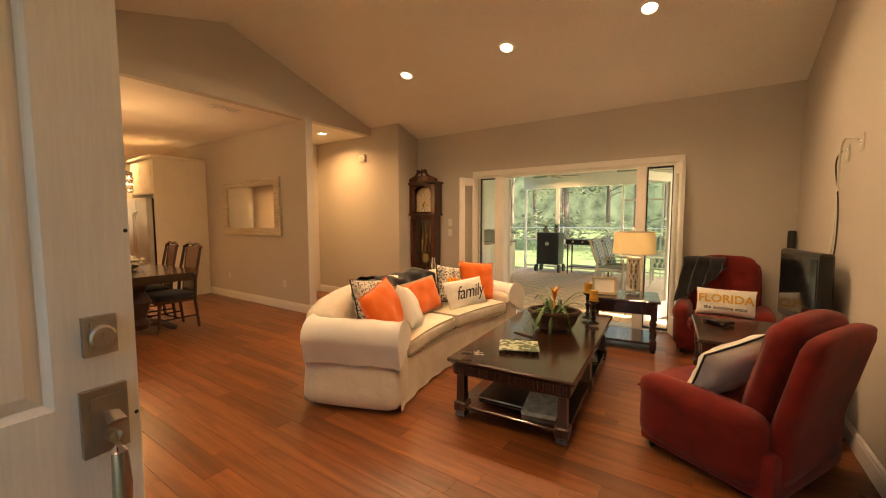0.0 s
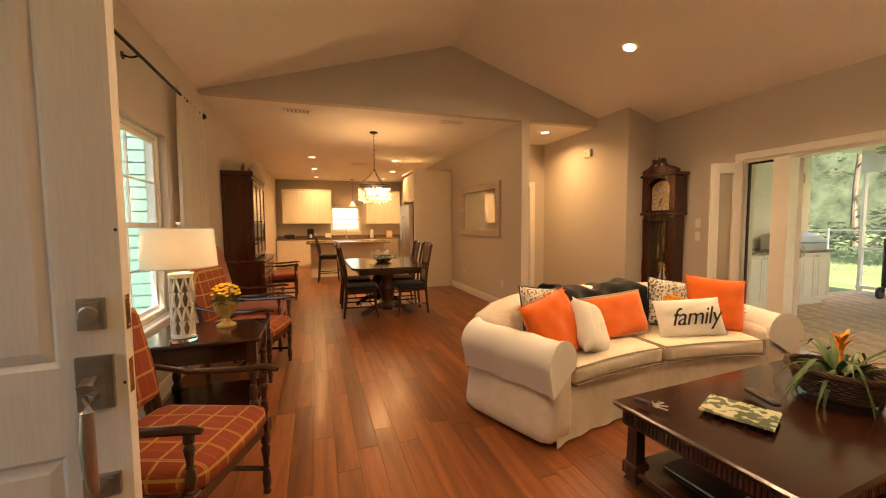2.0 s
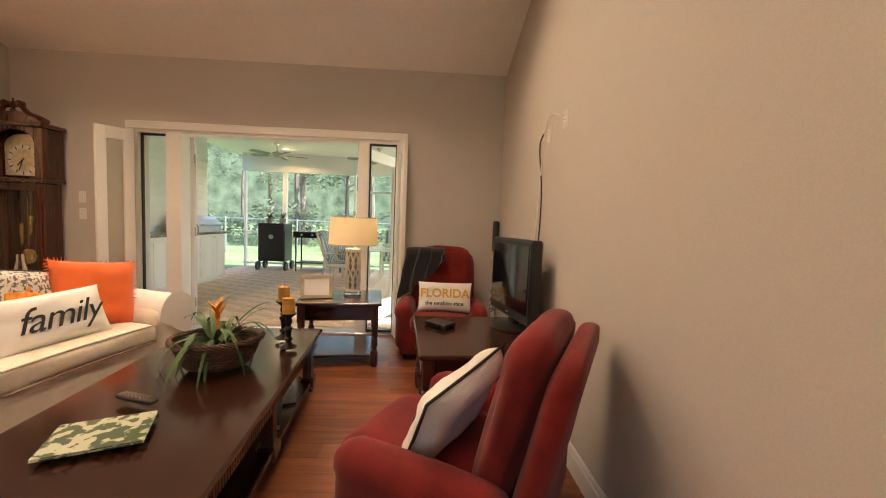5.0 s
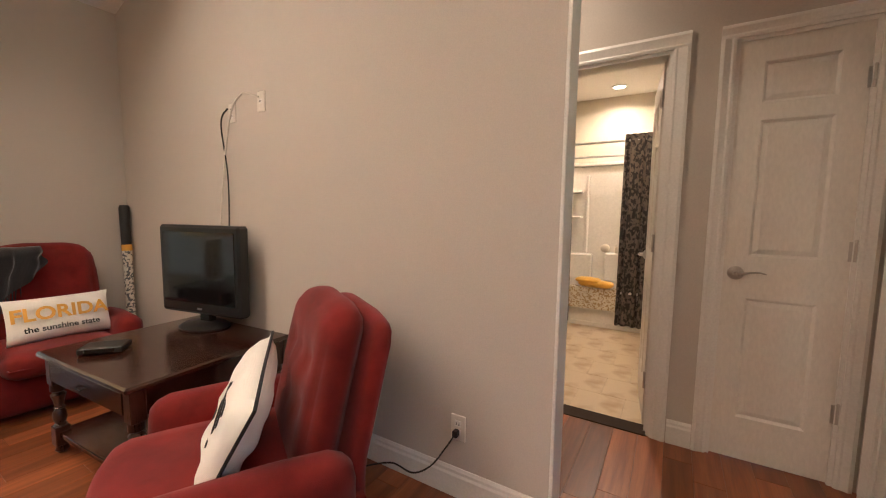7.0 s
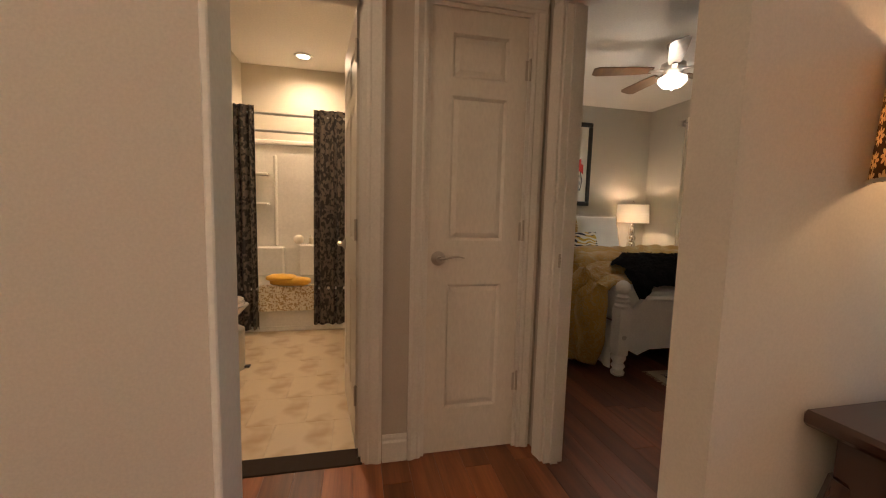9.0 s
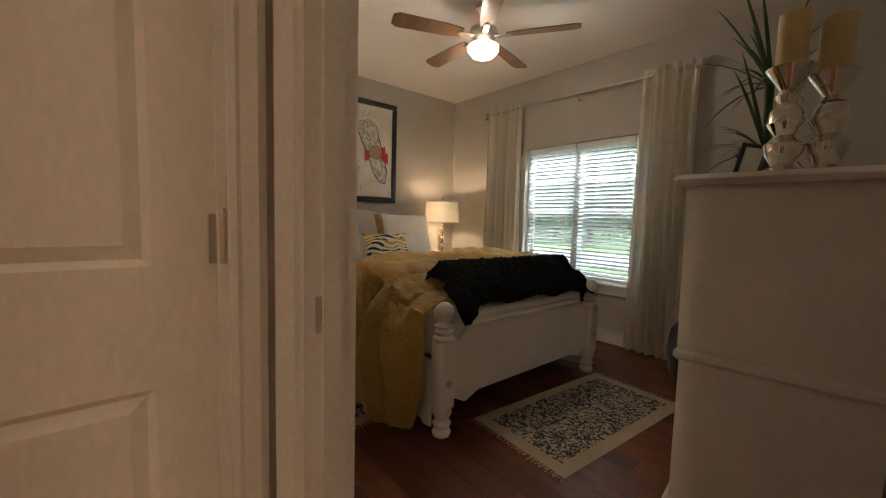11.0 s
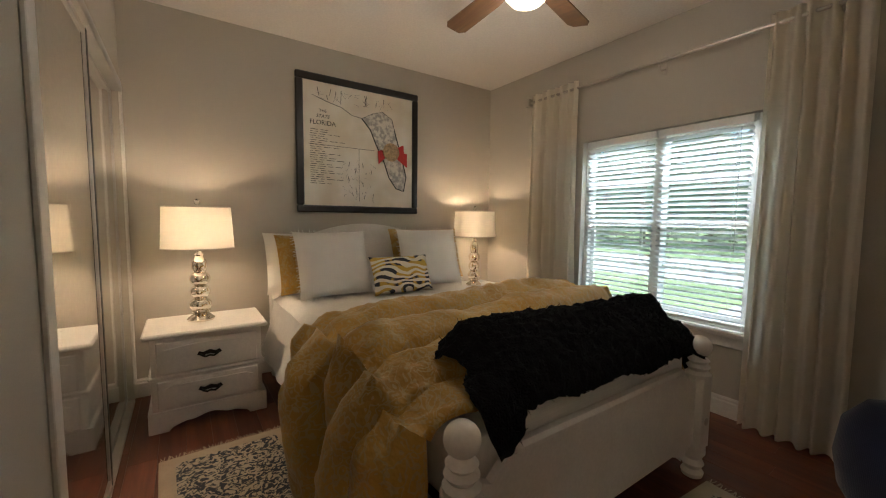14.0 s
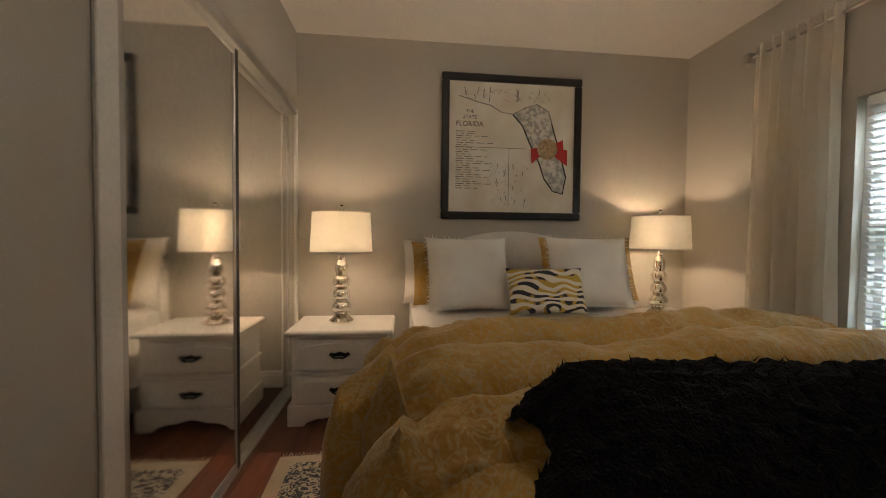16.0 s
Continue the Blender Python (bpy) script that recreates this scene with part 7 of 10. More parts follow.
def ceiling_fan(m, label, blade_mat, blades=5, light=True, r=0.62, drop=0.16):
    t = thing("ceiling_fan", label, "ceiling fan", m, "ceiling fans")
    b_ = B()
    lathe(b_, [(0.065, 0), (0.06, -0.03), (0.02, -0.04), (0.015, -drop), (0.05, -drop - 0.01), (0.10, -drop - 0.03), (0.105, -drop - 0.07), (0.075, -drop - 0.10), (0.06, -drop - 0.125)], 28)
    part("motor", b_, "nickel", t)
    for k in range(blades):
        mm = pose(0, 0, -drop - 0.085, 0, 0, 360 / blades * k)
        b_ = B()
        box(b_, 0.08, 0.20, -0.022, 0.022, -0.006, 0.004, 0.003, m=mm)
        br = part("blade_bracket", b_, "nickel", t)
        b_ = B()
        prism(b_, [(0.17, -0.045), (0.30, -0.062), (r - 0.04, -0.070), (r, -0.045), (r, 0.045), (r - 0.04, 0.070), (0.30, 0.062), (0.17, 0.045)], 0.0, 0.007, "z", mm @ pose(0, 0, 0.004, 11, 0, 0))
        part("blade", b_, blade_mat, br)
    if light:
        b_ = B()
        lathe(b_, [(0.07, -drop - 0.125), (0.115, -drop - 0.15), (0.115, -drop - 0.18), (0.08, -drop - 0.22), (0.02, -drop - 0.235), (0.002, -drop - 0.236)], 28, cap=False)
        part("bowl", b_, "fan_glass", t, "frosted glass bowl, lit")
        b_ = B()
        lathe(b_, [(0.010, -drop - 0.233), (0.012, -drop - 0.245), (0.004, -drop - 0.255)], 10)
        part("finial", b_, "nickel", t)
        p = m @ Vector((0, 0, -drop - 0.29))
        bulb("fan_bulb", *p, 18, PALE, 0.09)
    return t


M["fan_glass"] = emit("frosted lit glass", (1.0, 0.86, 0.66), 6.0)
M["fan_blade"] = wood("walnut fan blade", (0.10, 0.045, 0.018), (0.24, 0.12, 0.05), 0.35, 1.0, "x", 0.2)
M["fan_grey"] = wood("grey fan blade", (0.07, 0.065, 0.055), (0.16, 0.15, 0.13), 0.4, 1.0, "x", 0.1)
ceiling_fan(pose(0.95, 8.7, 2.72, 0, 0, 15), "nickel lanai ceiling fan with dark blades", "fan_grey", 5, False, 0.66)
ceiling_fan(pose(1.10, 10.7, 2.72, 0, 0, 40), "nickel lanai ceiling fan with dark blades", "fan_grey", 5, False, 0.66)
ceiling_fan(pose(-1.0, 10.7, 2.72, 0, 0, 22), "nickel lanai ceiling fan with dark blades", "fan_grey", 5, False, 0.6)
SK = Matrix.Translation((LX0 + 0.62, 0, 0)) @ pose(0, 0, 0, 0, 0, 90)
cabinet_run("outdoor_cabinet", SK @ Matrix.Translation((7.2, 0, -0.02)), (0.8, 0.8), 0.58, 0, 0.88, "white raised-panel outdoor kitchen unit", False, "outdoor kitchen units")
cabinet_run("outdoor_cabinet", SK @ Matrix.Translation((8.8, 0, -0.02)), (0.45,), 0.58, 0, 0.88, "white outdoor kitchen unit with drawers", True, "outdoor kitchen units")
cabinet_run("outdoor_cabinet", SK @ Matrix.Translation((9.25, 0, -0.02)), (0.75,), 0.58, 0, 0.88, "white raised-panel outdoor kitchen unit", False, "outdoor kitchen units")
b = B()
box(b, LX0 + 0.012, LX0 + 0.67, 7.15, 10.05, 0.862, 0.90, 0.008)
tagged(part("worktop", b, "granite"), "speckled granite outdoor worktop", "worktop")
gr = thing("built_in_grill", "stainless hooded grill on the outdoor worktop", "grill", pose(LX0 + 0.36, 9.55, 0.901))
b = B()
prism(b, [(-0.26, 0.0), (0.26, 0.0), (0.26, 0.10), (0.20, 0.22), (0.0, 0.28), (-0.26, 0.24)], -0.38, 0.38, "y")
part("hood", b, "alu", gr)
b = B()
tube(b, [(0.26, -0.30, 0.12), (0.31, -0.28, 0.13), (0.31, 0.28, 0.13), (0.26, 0.30, 0.12)], 0.012, 8)
part("handle", b, "alu", gr)
otv = thing("outdoor_television", "black television on the lanai's sided wall", "television", pose(LX0 + 0.012, 8.1, 1.65))
b = B()
box(b, 0.0, 0.06, -0.5, 0.5, -0.3, 0.3, 0.008)
part("housing", b, "black", otv)
b = B()
box(b, 0.0605, 0.063, -0.48, 0.48, -0.28, 0.28)
part("screen", b, "screen", otv)
kr = thing("canister", "pale canister on the outdoor worktop", "canister", pose(LX0 + 0.4, 7.6, 0.901))
b = B()
lathe(b, [(0.06, 0), (0.065, 0.01), (0.065, 0.22), (0.05, 0.24)], 18)
part("jar", b, "ceramic", kr)
b = B()
lathe(b, [(0.055, 0.24), (0.055, 0.255), (0.01, 0.27)], 18)
part("lid", b, "alu", kr)
smk = thing("smoker_cart", "black upright smoker cabinet on wheels with potted plants on top", "smoker", pose(-1.35, 11.55, -0.02))
b = B()
box(b, -0.30, 0.30, -0.24, 0.24, 0.22, 1.08, 0.015)
part("cabinet", b, "black", smk)
b = B()
box(b, -0.27, 0.27, -0.262, -0.241, 0.30, 1.04, 0.006)
dd = part("door", b, "black", smk)
b = B()
lathe(b, [(0.05, 0), (0.05, 0.012), (0.003, 0.014)], 18, (0, 0, 0), pose(0.0, -0.262, 0.78, 90, 0, 0))
part("gauge", b, "alu", dd)
for x in (-0.26, 0.26):
    for y in (-0.2, 0.2):
        b = B()
        lathe(b, [(0.10, -0.025), (0.11, -0.015), (0.11, 0.015), (0.10, 0.025)], 18, (0, 0, 0), pose(x * 1.2, y, 0.112, 0, 90, 0))
        tube(b, [(x, y, 0.24), (x * 1.1, y, 0.12)], 0.012, 6)
        part("wheel", b, "black", smk)
for x in (-0.14, 0.16):
    t = thing("potted_plant", "small green potted plant on the smoker", "plant", pose(-1.35 + x, 11.55, 1.061))
    b = B()
    lathe(b, [(0.06, 0), (0.08, 0.11), (0.07, 0.11)], 14)
    part("pot", b, "core", t)
    b = B()
    rnd = random.Random(int(x * 100))
    for k in range(40):
        blade(b, (0, 0, 0.1), rnd.uniform(0, 6.28), rnd.uniform(0.08, 0.2), rnd.uniform(0.1, 0.28), 0.1, 0.012, 4)
    part("leaves", b, "leaf", t, smooth=60)
gd = thing("griddle_cart", "black flat-top griddle on a wheeled frame", "griddle", pose(-0.30, 11.5, -0.02))
b = B()
box(b, -0.55, 0.55, -0.25, 0.25, 0.78, 0.92, 0.01)
part("cooktop", b, "black", gd)
for x in (-0.5, 0.5):
    for y in (-0.2, 0.2):
        b = B()
        tube(b, [(x, y, 0.0), (x, y, 0.78)], 0.018, 8)
        part("leg", b, "black", gd)
b = B()
box(b, -0.5, 0.5, -0.2, 0.2, 0.2, 0.22)
part("shelf", b, "black", gd)
for k in range(4):
    b = B()
    lathe(b, [(0.025, 0), (0.022, 0.03)], 12, (0, 0, 0), pose(-0.36 + k * 0.24, -0.25, 0.85, 90, 0, 0))
    part("knob", b, "alu", gd)
M["pvc"] = plain("tan patio tubing", (0.58, 0.50, 0.38), 0.45, var=0.05)


def striped():
    m, nt, b_ = nodes("striped outdoor cloth")
    v = coords(nt)
    w = nt.nodes.new("ShaderNodeTexWave")
    w.bands_direction, w.inputs["Scale"].default_value = "X", 3.2
    nt.links.new(v, w.inputs["Vector"])
    nt.links.new(ramp(nt, w.outputs["Fac"], [(0.0, (0.05, 0.12, 0.10)), (0.35, (0.5, 0.46, 0.38)), (0.6, (0.12, 0.2, 0.26)), (0.85, (0.6, 0.56, 0.48))], "CONSTANT"), b_.inputs["Base Color"])
    b_.inputs["Roughness"].default_value = 0.85
    bump(nt, b_, noise_tex(nt, v, 300, 2), 0.2, 0.002)
    return m


M["stripe"] = striped()


def patio_chair(m):
    t = thing("patio_chair", "tan tubular patio chair with striped cushions", "chair", m, "patio chairs")
    b_ = B()
    for s in (-1, 1):
        tube(b_, [(s * 0.27, -0.28, 0), (s * 0.27, -0.28, 0.62), (s * 0.27, 0.20, 0.62), (s * 0.27, 0.24, 0)], 0.024, 8)
        tube(b_, [(s * 0.24, 0.16, 0.38), (s * 0.24, 0.36, 0.98)], 0.022, 8)
    tube(b_, [(-0.24, 0.36, 0.98), (0.24, 0.36, 0.98)], 0.022, 8)
    tube(b_, [(-0.27, -0.28, 0.34), (0.27, -0.28, 0.34)], 0.022, 8)
    tube(b_, [(-0.27, 0.22, 0.34), (0.27, 0.22, 0.34)], 0.022, 8)
    part("frame", b_, "pvc", t)
    b_ = B()
    soft_box(b_, -0.24, 0.24, -0.28, 0.20, 0.36, 0.45, 0.035, 5, 0.01)
    part("seat_cushion", b_, "stripe", t, smooth=60)
    b_ = B()
    soft_box(b_, -0.23, 0.23, 0.10, 0.18, 0.44, 1.02, 0.035, 5, 0.01)
    for v in b_.verts:
        v.co.y += 0.30 * (v.co.z - 0.44)
    part("back_cushion", b_, "stripe", t, smooth=60)
    return t


pc = patio_chair(pose(0.55, 9.65, -0.02, 0, 0, 90))
for x, y, r in ((0.60, 10.35, 84), (2.35, 9.7, -90), (1.45, 11.0, 0)):
    copy_thing(pc, pose(x, y, -0.02, 0, 0, r))
ptb = thing("patio_table", "tan patio table with a pale top", "table", pose(1.45, 9.95, -0.02))
b = B()
box(b, -0.62, 0.62, -0.8, 0.8, 0.70, 0.73, 0.01)
part("tabletop", b, "ceramic", ptb)
for x in (-0.5, 0.5):
    for y in (-0.65, 0.65):
        b = B()
        tube(b, [(x, y, 0), (x, y, 0.70)], 0.026, 8)
        part("leg", b, "pvc", ptb)
bw = thing("serving_bowl", "pale bowl on the patio table", "bowl", pose(1.4, 9.9, 0.711))
b = B()
lathe(b, [(0.06, 0), (0.12, 0.06), (0.125, 0.065), (0.11, 0.06), (0.05, 0.01)], 20)
part("bowl", b, "drift", bw)

# ---- outdoors ----
M["grass"] = plain("lawn grass", (0.14, 0.20, 0.07), 0.9, var=0.4, scale=0.6, grain=9, bump_s=0.6, dist=0.03)
b = B()
grid(b, 6, 6, lambda u, v: (-150 + 300 * u, -150 + 300 * v, -0.14))
struct("ground", b, "grass", "green lawn reaching to the woods", "ground")
M["asphalt"] = plain("pale road", (0.30, 0.29, 0.28), 0.9, var=0.1)
b = B()
box(b, -60, 60, -13.5, -8.5, -0.15, -0.125)
struct("road", b, "asphalt", "pale concrete road before the house", "road")
b = B()
box(b, 1.0, 6.2, -8.5, YW - 1.0, -0.15, -0.128)
struct("driveway", b, "asphalt", "pale concrete driveway", "pavement")
M["bark"] = plain("pine bark", (0.20, 0.15, 0.11), 0.9, var=0.4, scale=8, grain=30, bump_s=0.5, stretch=(1, 1, 0.2))
def leafy(name, color):
    """Leaves that let part of the light through."""
    m, nt, b_ = nodes(name)
    c = ramp(nt, noise_tex(nt, coords(nt), 1.2), [(0.3, scaled(color, 0.5)), (0.7, scaled(color, 1.45))])
    tr_, mx = nt.nodes.new("ShaderNodeBsdfTranslucent"), nt.nodes.new("ShaderNodeMixShader")
    mx.inputs[0].default_value, b_.inputs["Roughness"].default_value = 0.45, 0.55
    nt.links.new(c, b_.inputs["Base Color"])
    nt.links.new(c, tr_.inputs["Color"])
    nt.links.new(b_.outputs[0], mx.inputs[1])
    nt.links.new(tr_.outputs[0], mx.inputs[2])
    nt.links.new(mx.outputs[0], nt.nodes["Material Output"].inputs["Surface"])
    return m


M["foliage"] = leafy("tree leaves", (0.19, 0.215, 0.13))


def leaf_cloud(bm, rnd, c, r, n, size):
    """Many small leaf clumps spread unevenly through a ball."""
    for _ in range(n):
        d = Vector((rnd.gauss(0, 1), rnd.gauss(0, 1), rnd.gauss(0, 0.7)))
        p = Vector(c) + d.normalized() * r * rnd.random() ** 0.4
        a, q = rnd.uniform(0, 6.28), rnd.uniform(-0.9, 0.9)
        s = size * rnd.uniform(0.5, 1.3)
        u = Vector((math.cos(a), math.sin(a), q * 0.6)) * s
        w = Vector((-math.sin(a), math.cos(a), rnd.uniform(-0.8, 0.8))) * s * 0.55
        vs = [bm.verts.new(p + k) for k in (-u, w * 0.7 - u * 0.2, u, -w * 0.7 - u * 0.2)]
        bm.faces.new(vs)


def tree(m, seed, h, spread):
    rnd = random.Random(seed)
    t = thing("tree", "tall slender pine with an open leafy crown", "tree", m, "trees behind the house")
    b_ = B()
    pts = [(0.06 * math.sin(k * 1.7 + seed), 0.06 * math.cos(k * 1.3 + seed), h * k / 7) for k in range(8)]
    tube(b_, pts, [0.16 * (1 - 0.1 * k) for k in range(8)], 9)
    for k in range(16):
        z = h * rnd.uniform(0.3, 0.98)
        a, l = rnd.uniform(0, 6.28), spread * rnd.uniform(0.4, 1.0) * (1.15 - 0.6 * z / h)
        tube(b_, [(0, 0, z), (l * 0.5 * math.cos(a), l * 0.5 * math.sin(a), z + 0.25), (l * math.cos(a), l * math.sin(a), z + 0.35)], [0.05, 0.03, 0.012], 5)
    part("trunk", b_, "bark", t)
    b_ = B()
    for k in range(30):
        z = h * rnd.uniform(0.28, 1.0)
        a, l = rnd.uniform(0, 6.28), spread * rnd.uniform(0.2, 1.0) * (1.15 - 0.6 * z / h)
        leaf_cloud(b_, rnd, (l * math.cos(a), l * math.sin(a), z + 0.3), spread * 0.32, 70, 0.13)
    part("crown", b_, "foliage", t, smooth=0)
    return t


def shrub_belt(name, label, x0, x1, y0, y1, n, h, seed):
    rnd = random.Random(seed)
    b_ = B()
    for _ in range(n):
        x, y = rnd.uniform(x0, x1), rnd.uniform(y0, y1)
        r = rnd.uniform(0.5, 1.1)
        leaf_cloud(b_, rnd, (x, y, r * h * rnd.uniform(0.4, 1.1)), r, 60, 0.16)
    ob = part(name, b_, "foliage", None, label, 0)
    return tagged(ob, label, "shrubs", "", "stuff")


tr = [tree(pose(-4, 22, -0.14), 1, 11, 2.2), tree(pose(0.5, 24, -0.14), 2, 13, 2.6), tree(pose(4.5, 21, -0.14), 3, 10, 2.0)]
rnd = random.Random(12)
for k in range(26):
    x, y = -26 + 2.1 * k + rnd.uniform(-0.8, 0.8), rnd.uniform(20, 34)
    copy_thing(tr[k % 3], pose(x, y, -0.14, 0, 0, rnd.uniform(0, 360)) @ Matrix.Scale(1.0, 4))
for k in range(24):
    x, y = -22 + 2.4 * k + rnd.uniform(-0.8, 0.8), rnd.uniform(-36, -19)
    copy_thing(tr[k % 3], pose(x, y, -0.14, 0, 0, rnd.uniform(0, 360)))
for k in range(9):
    copy_thing(tr[k % 3], pose(rnd.uniform(-34, -20), -8 + 2.6 * k, -0.14, 0, 0, rnd.uniform(0, 360)))
shrub_belt("woodland_undergrowth", "dense green undergrowth at the wood's edge", -22, 24, 18.5, 26, 150, 1.3, 3)
shrub_belt("roadside_undergrowth", "dense green undergrowth across the road", -18, 26, -26, -17, 120, 1.3, 4)
fn = thing("chain_link_fence", "grey chain-link fence along the lawn", "fence")
for k in range(17):
    b = B()
    tube(b, [(-20 + 2.5 * k, 16.5, -0.14), (-20 + 2.5 * k, 16.5, 1.15)], 0.03, 6)
    part("post", b, "alu", fn)
b = B()
tube(b, [(-20, 16.5, 1.1), (20, 16.5, 1.1)], 0.02, 6)
part("top_rail", b, "alu", fn)
b = B()
for k in range(-90, 100):
    for s in (-1, 1):
        x = k * 0.16
        tube(b, [(x, 16.5 + 0.004 * s, -0.1), (x + s * 0.6, 16.5 + 0.004 * s, 1.1)], 0.004, 3)
tagged(part("mesh", b, "alu", fn), kind="stuff")
M["far_wood"] = plain("distant woodland", (0.17, 0.20, 0.12), 1.0, var=0.6, scale=0.5, grain=2.5, bump_s=0)
for nm, y in (("backdrop_back", 62), ("backdrop_front", -62)):
    b = B()
    def hills(u, v, y=y):
        return (-110 + 220 * u, y, -1 + (15 + 4 * noise.noise((u * 40, y, 0)) + 2 * noise.noise((u * 160, y, 3))) * v)
    grid(b, 120, 3, hills)
    struct(nm, b, "far_wood", "distant green woodland edge", "backdrop")
# the sided wing seen through the front window
wg = struct("wing_wall", box(B(), -3.6, -3.45, -4.6, YF - 0.16, -0.12, 3.0), "siding_teal", "sea green lap sided wing of the house", "wall")
for k in range(20):
    b = B()
    prism(b, [(-3.45, k * 0.15 - 0.1), (-3.425, k * 0.15 - 0.1), (-3.442, k * 0.15 + 0.052), (-3.45, k * 0.15 + 0.052)], -4.6, YF - 0.17, "y")
    part("siding_board", b, "siding_teal", wg, smooth=0)
# unseen eaves are added here; the bedroom one keeps sun off its window
b = B()
box(b, -3.3, 3.03, YF - 0.55, YF - 0.16, 2.90, 3.0)
box(b, 3.03, 7.3, YW - 0.9, YW - 0.16, 2.72, 2.82)
struct("porch_soffit", b, "trim", "unseen white eaves added over the front and the bedroom window", "ceiling")

# ---- closet and hall doors ----
cl = thing("door_closet", "narrow white three-panel closet door with a nickel lever", "door", pose(XH + 0.025, 1.992, 0.008, 0, 0, 90), kind="structure")
lf = panel_door(cl, 0.464, 2.065, 0.035, [(0.10, 0.364, 0.22, 0.83), (0.10, 0.364, 1.04, 1.69), (0.10, 0.364, 1.77, 1.96)], "door")
lever(lf, 0.410, 0.0175, 0.955, 1, -1)
for z in (0.335, 1.085, 1.83):
    hinge(lf, -0.004, 0.022, z)
ob = thing("door_bath", "white panelled bathroom door standing open against the wall", "door", pose(XH + 0.105, 2.755, 0.010, 0, 0, 6), kind="structure")
lf = panel_door(ob, 0.68, 2.065, 0.035, [(0.10, 0.31, 0.20, 0.80), (0.37, 0.58, 0.20, 0.80), (0.10, 0.31, 1.02, 1.66), (0.37, 0.58, 1.02, 1.66), (0.10, 0.31, 1.74, 1.92), (0.37, 0.58, 1.74, 1.92)], "door")
lever(lf, 0.62, 0.0175, 0.955, 1, -1)
for z in (0.27, 1.07, 1.865):
    hinge(lf, -0.006, 0.020, z)
bd = thing("door_bedroom", "white panelled bedroom door folded back behind the wall", "door", pose(2.995, YE - 0.10, 0.010, 0, 0, -88), kind="structure")
panel_door(bd, 0.66, 2.065, 0.035, [(0.10, 0.30, 0.20, 0.80), (0.36, 0.56, 0.20, 0.80), (0.10, 0.30, 1.02, 1.66), (0.36, 0.56, 1.02, 1.66), (0.10, 0.30, 1.74, 1.92), (0.36, 0.56, 1.74, 1.92)], "door")
for nm, x, yy in (("strike_plate", 3.721, YE - 0.035), ("strike_plate", 2.994, YE - 0.035)):
    t = thing(nm, "small bronze strike plate on the door jamb", "hardware", pose(x, yy, 0.97))
    b = B()
    soft_box(b, -0.0015, 0.0015, -0.016, 0.016, -0.032, 0.032, 0.0012, 3, 0)
    part("plate", b, "nickel", t)
    b = B()
    box(b, -0.002, 0.002, -0.006, 0.006, -0.012, 0.012)
    part("slot", b, "black", t)
b = B()
box(b, XH - 0.01, XH + 0.115, 2.74, 3.42, -0.012, 0.006, 0.004)
struct("threshold_bath", b, "sub", "brown metal strip at the bathroom floor", "threshold")

# ---- console table and lamp beside the hall ----
co = thing("console_table", "dark console table with curved legs", "table", pose(2.535, 1.53, 0) @ Matrix.Diagonal((0.73, 1, 1.08, 1)))
b = B()
box(b, -0.24, 0.24, -0.55, 0.38, 0.72, 0.75, 0.008)
part("tabletop", b, "dark", co)
b = B()
box(b, -0.20, 0.20, -0.50, 0.33, 0.58, 0.72, 0.006)
part("apron", b, "dark", co)
for x in (-0.18, 0.18):
    for y in (-0.47, 0.30):
        b = B()
        s = 1 if y > 0 else -1
        tube(b, [(x, y, 0.62), (x * 1.1, y + s * 0.04, 0.48), (x * 1.05, y + s * 0.03, 0.30), (x, y, 0.14), (x * 1.08, y + s * 0.03, 0.02), (x * 1.1, y + s * 0.04, 0.0)], [0.04, 0.042, 0.03, 0.02, 0.022, 0.026], 10)
        part("leg", b, "dark_z", co)


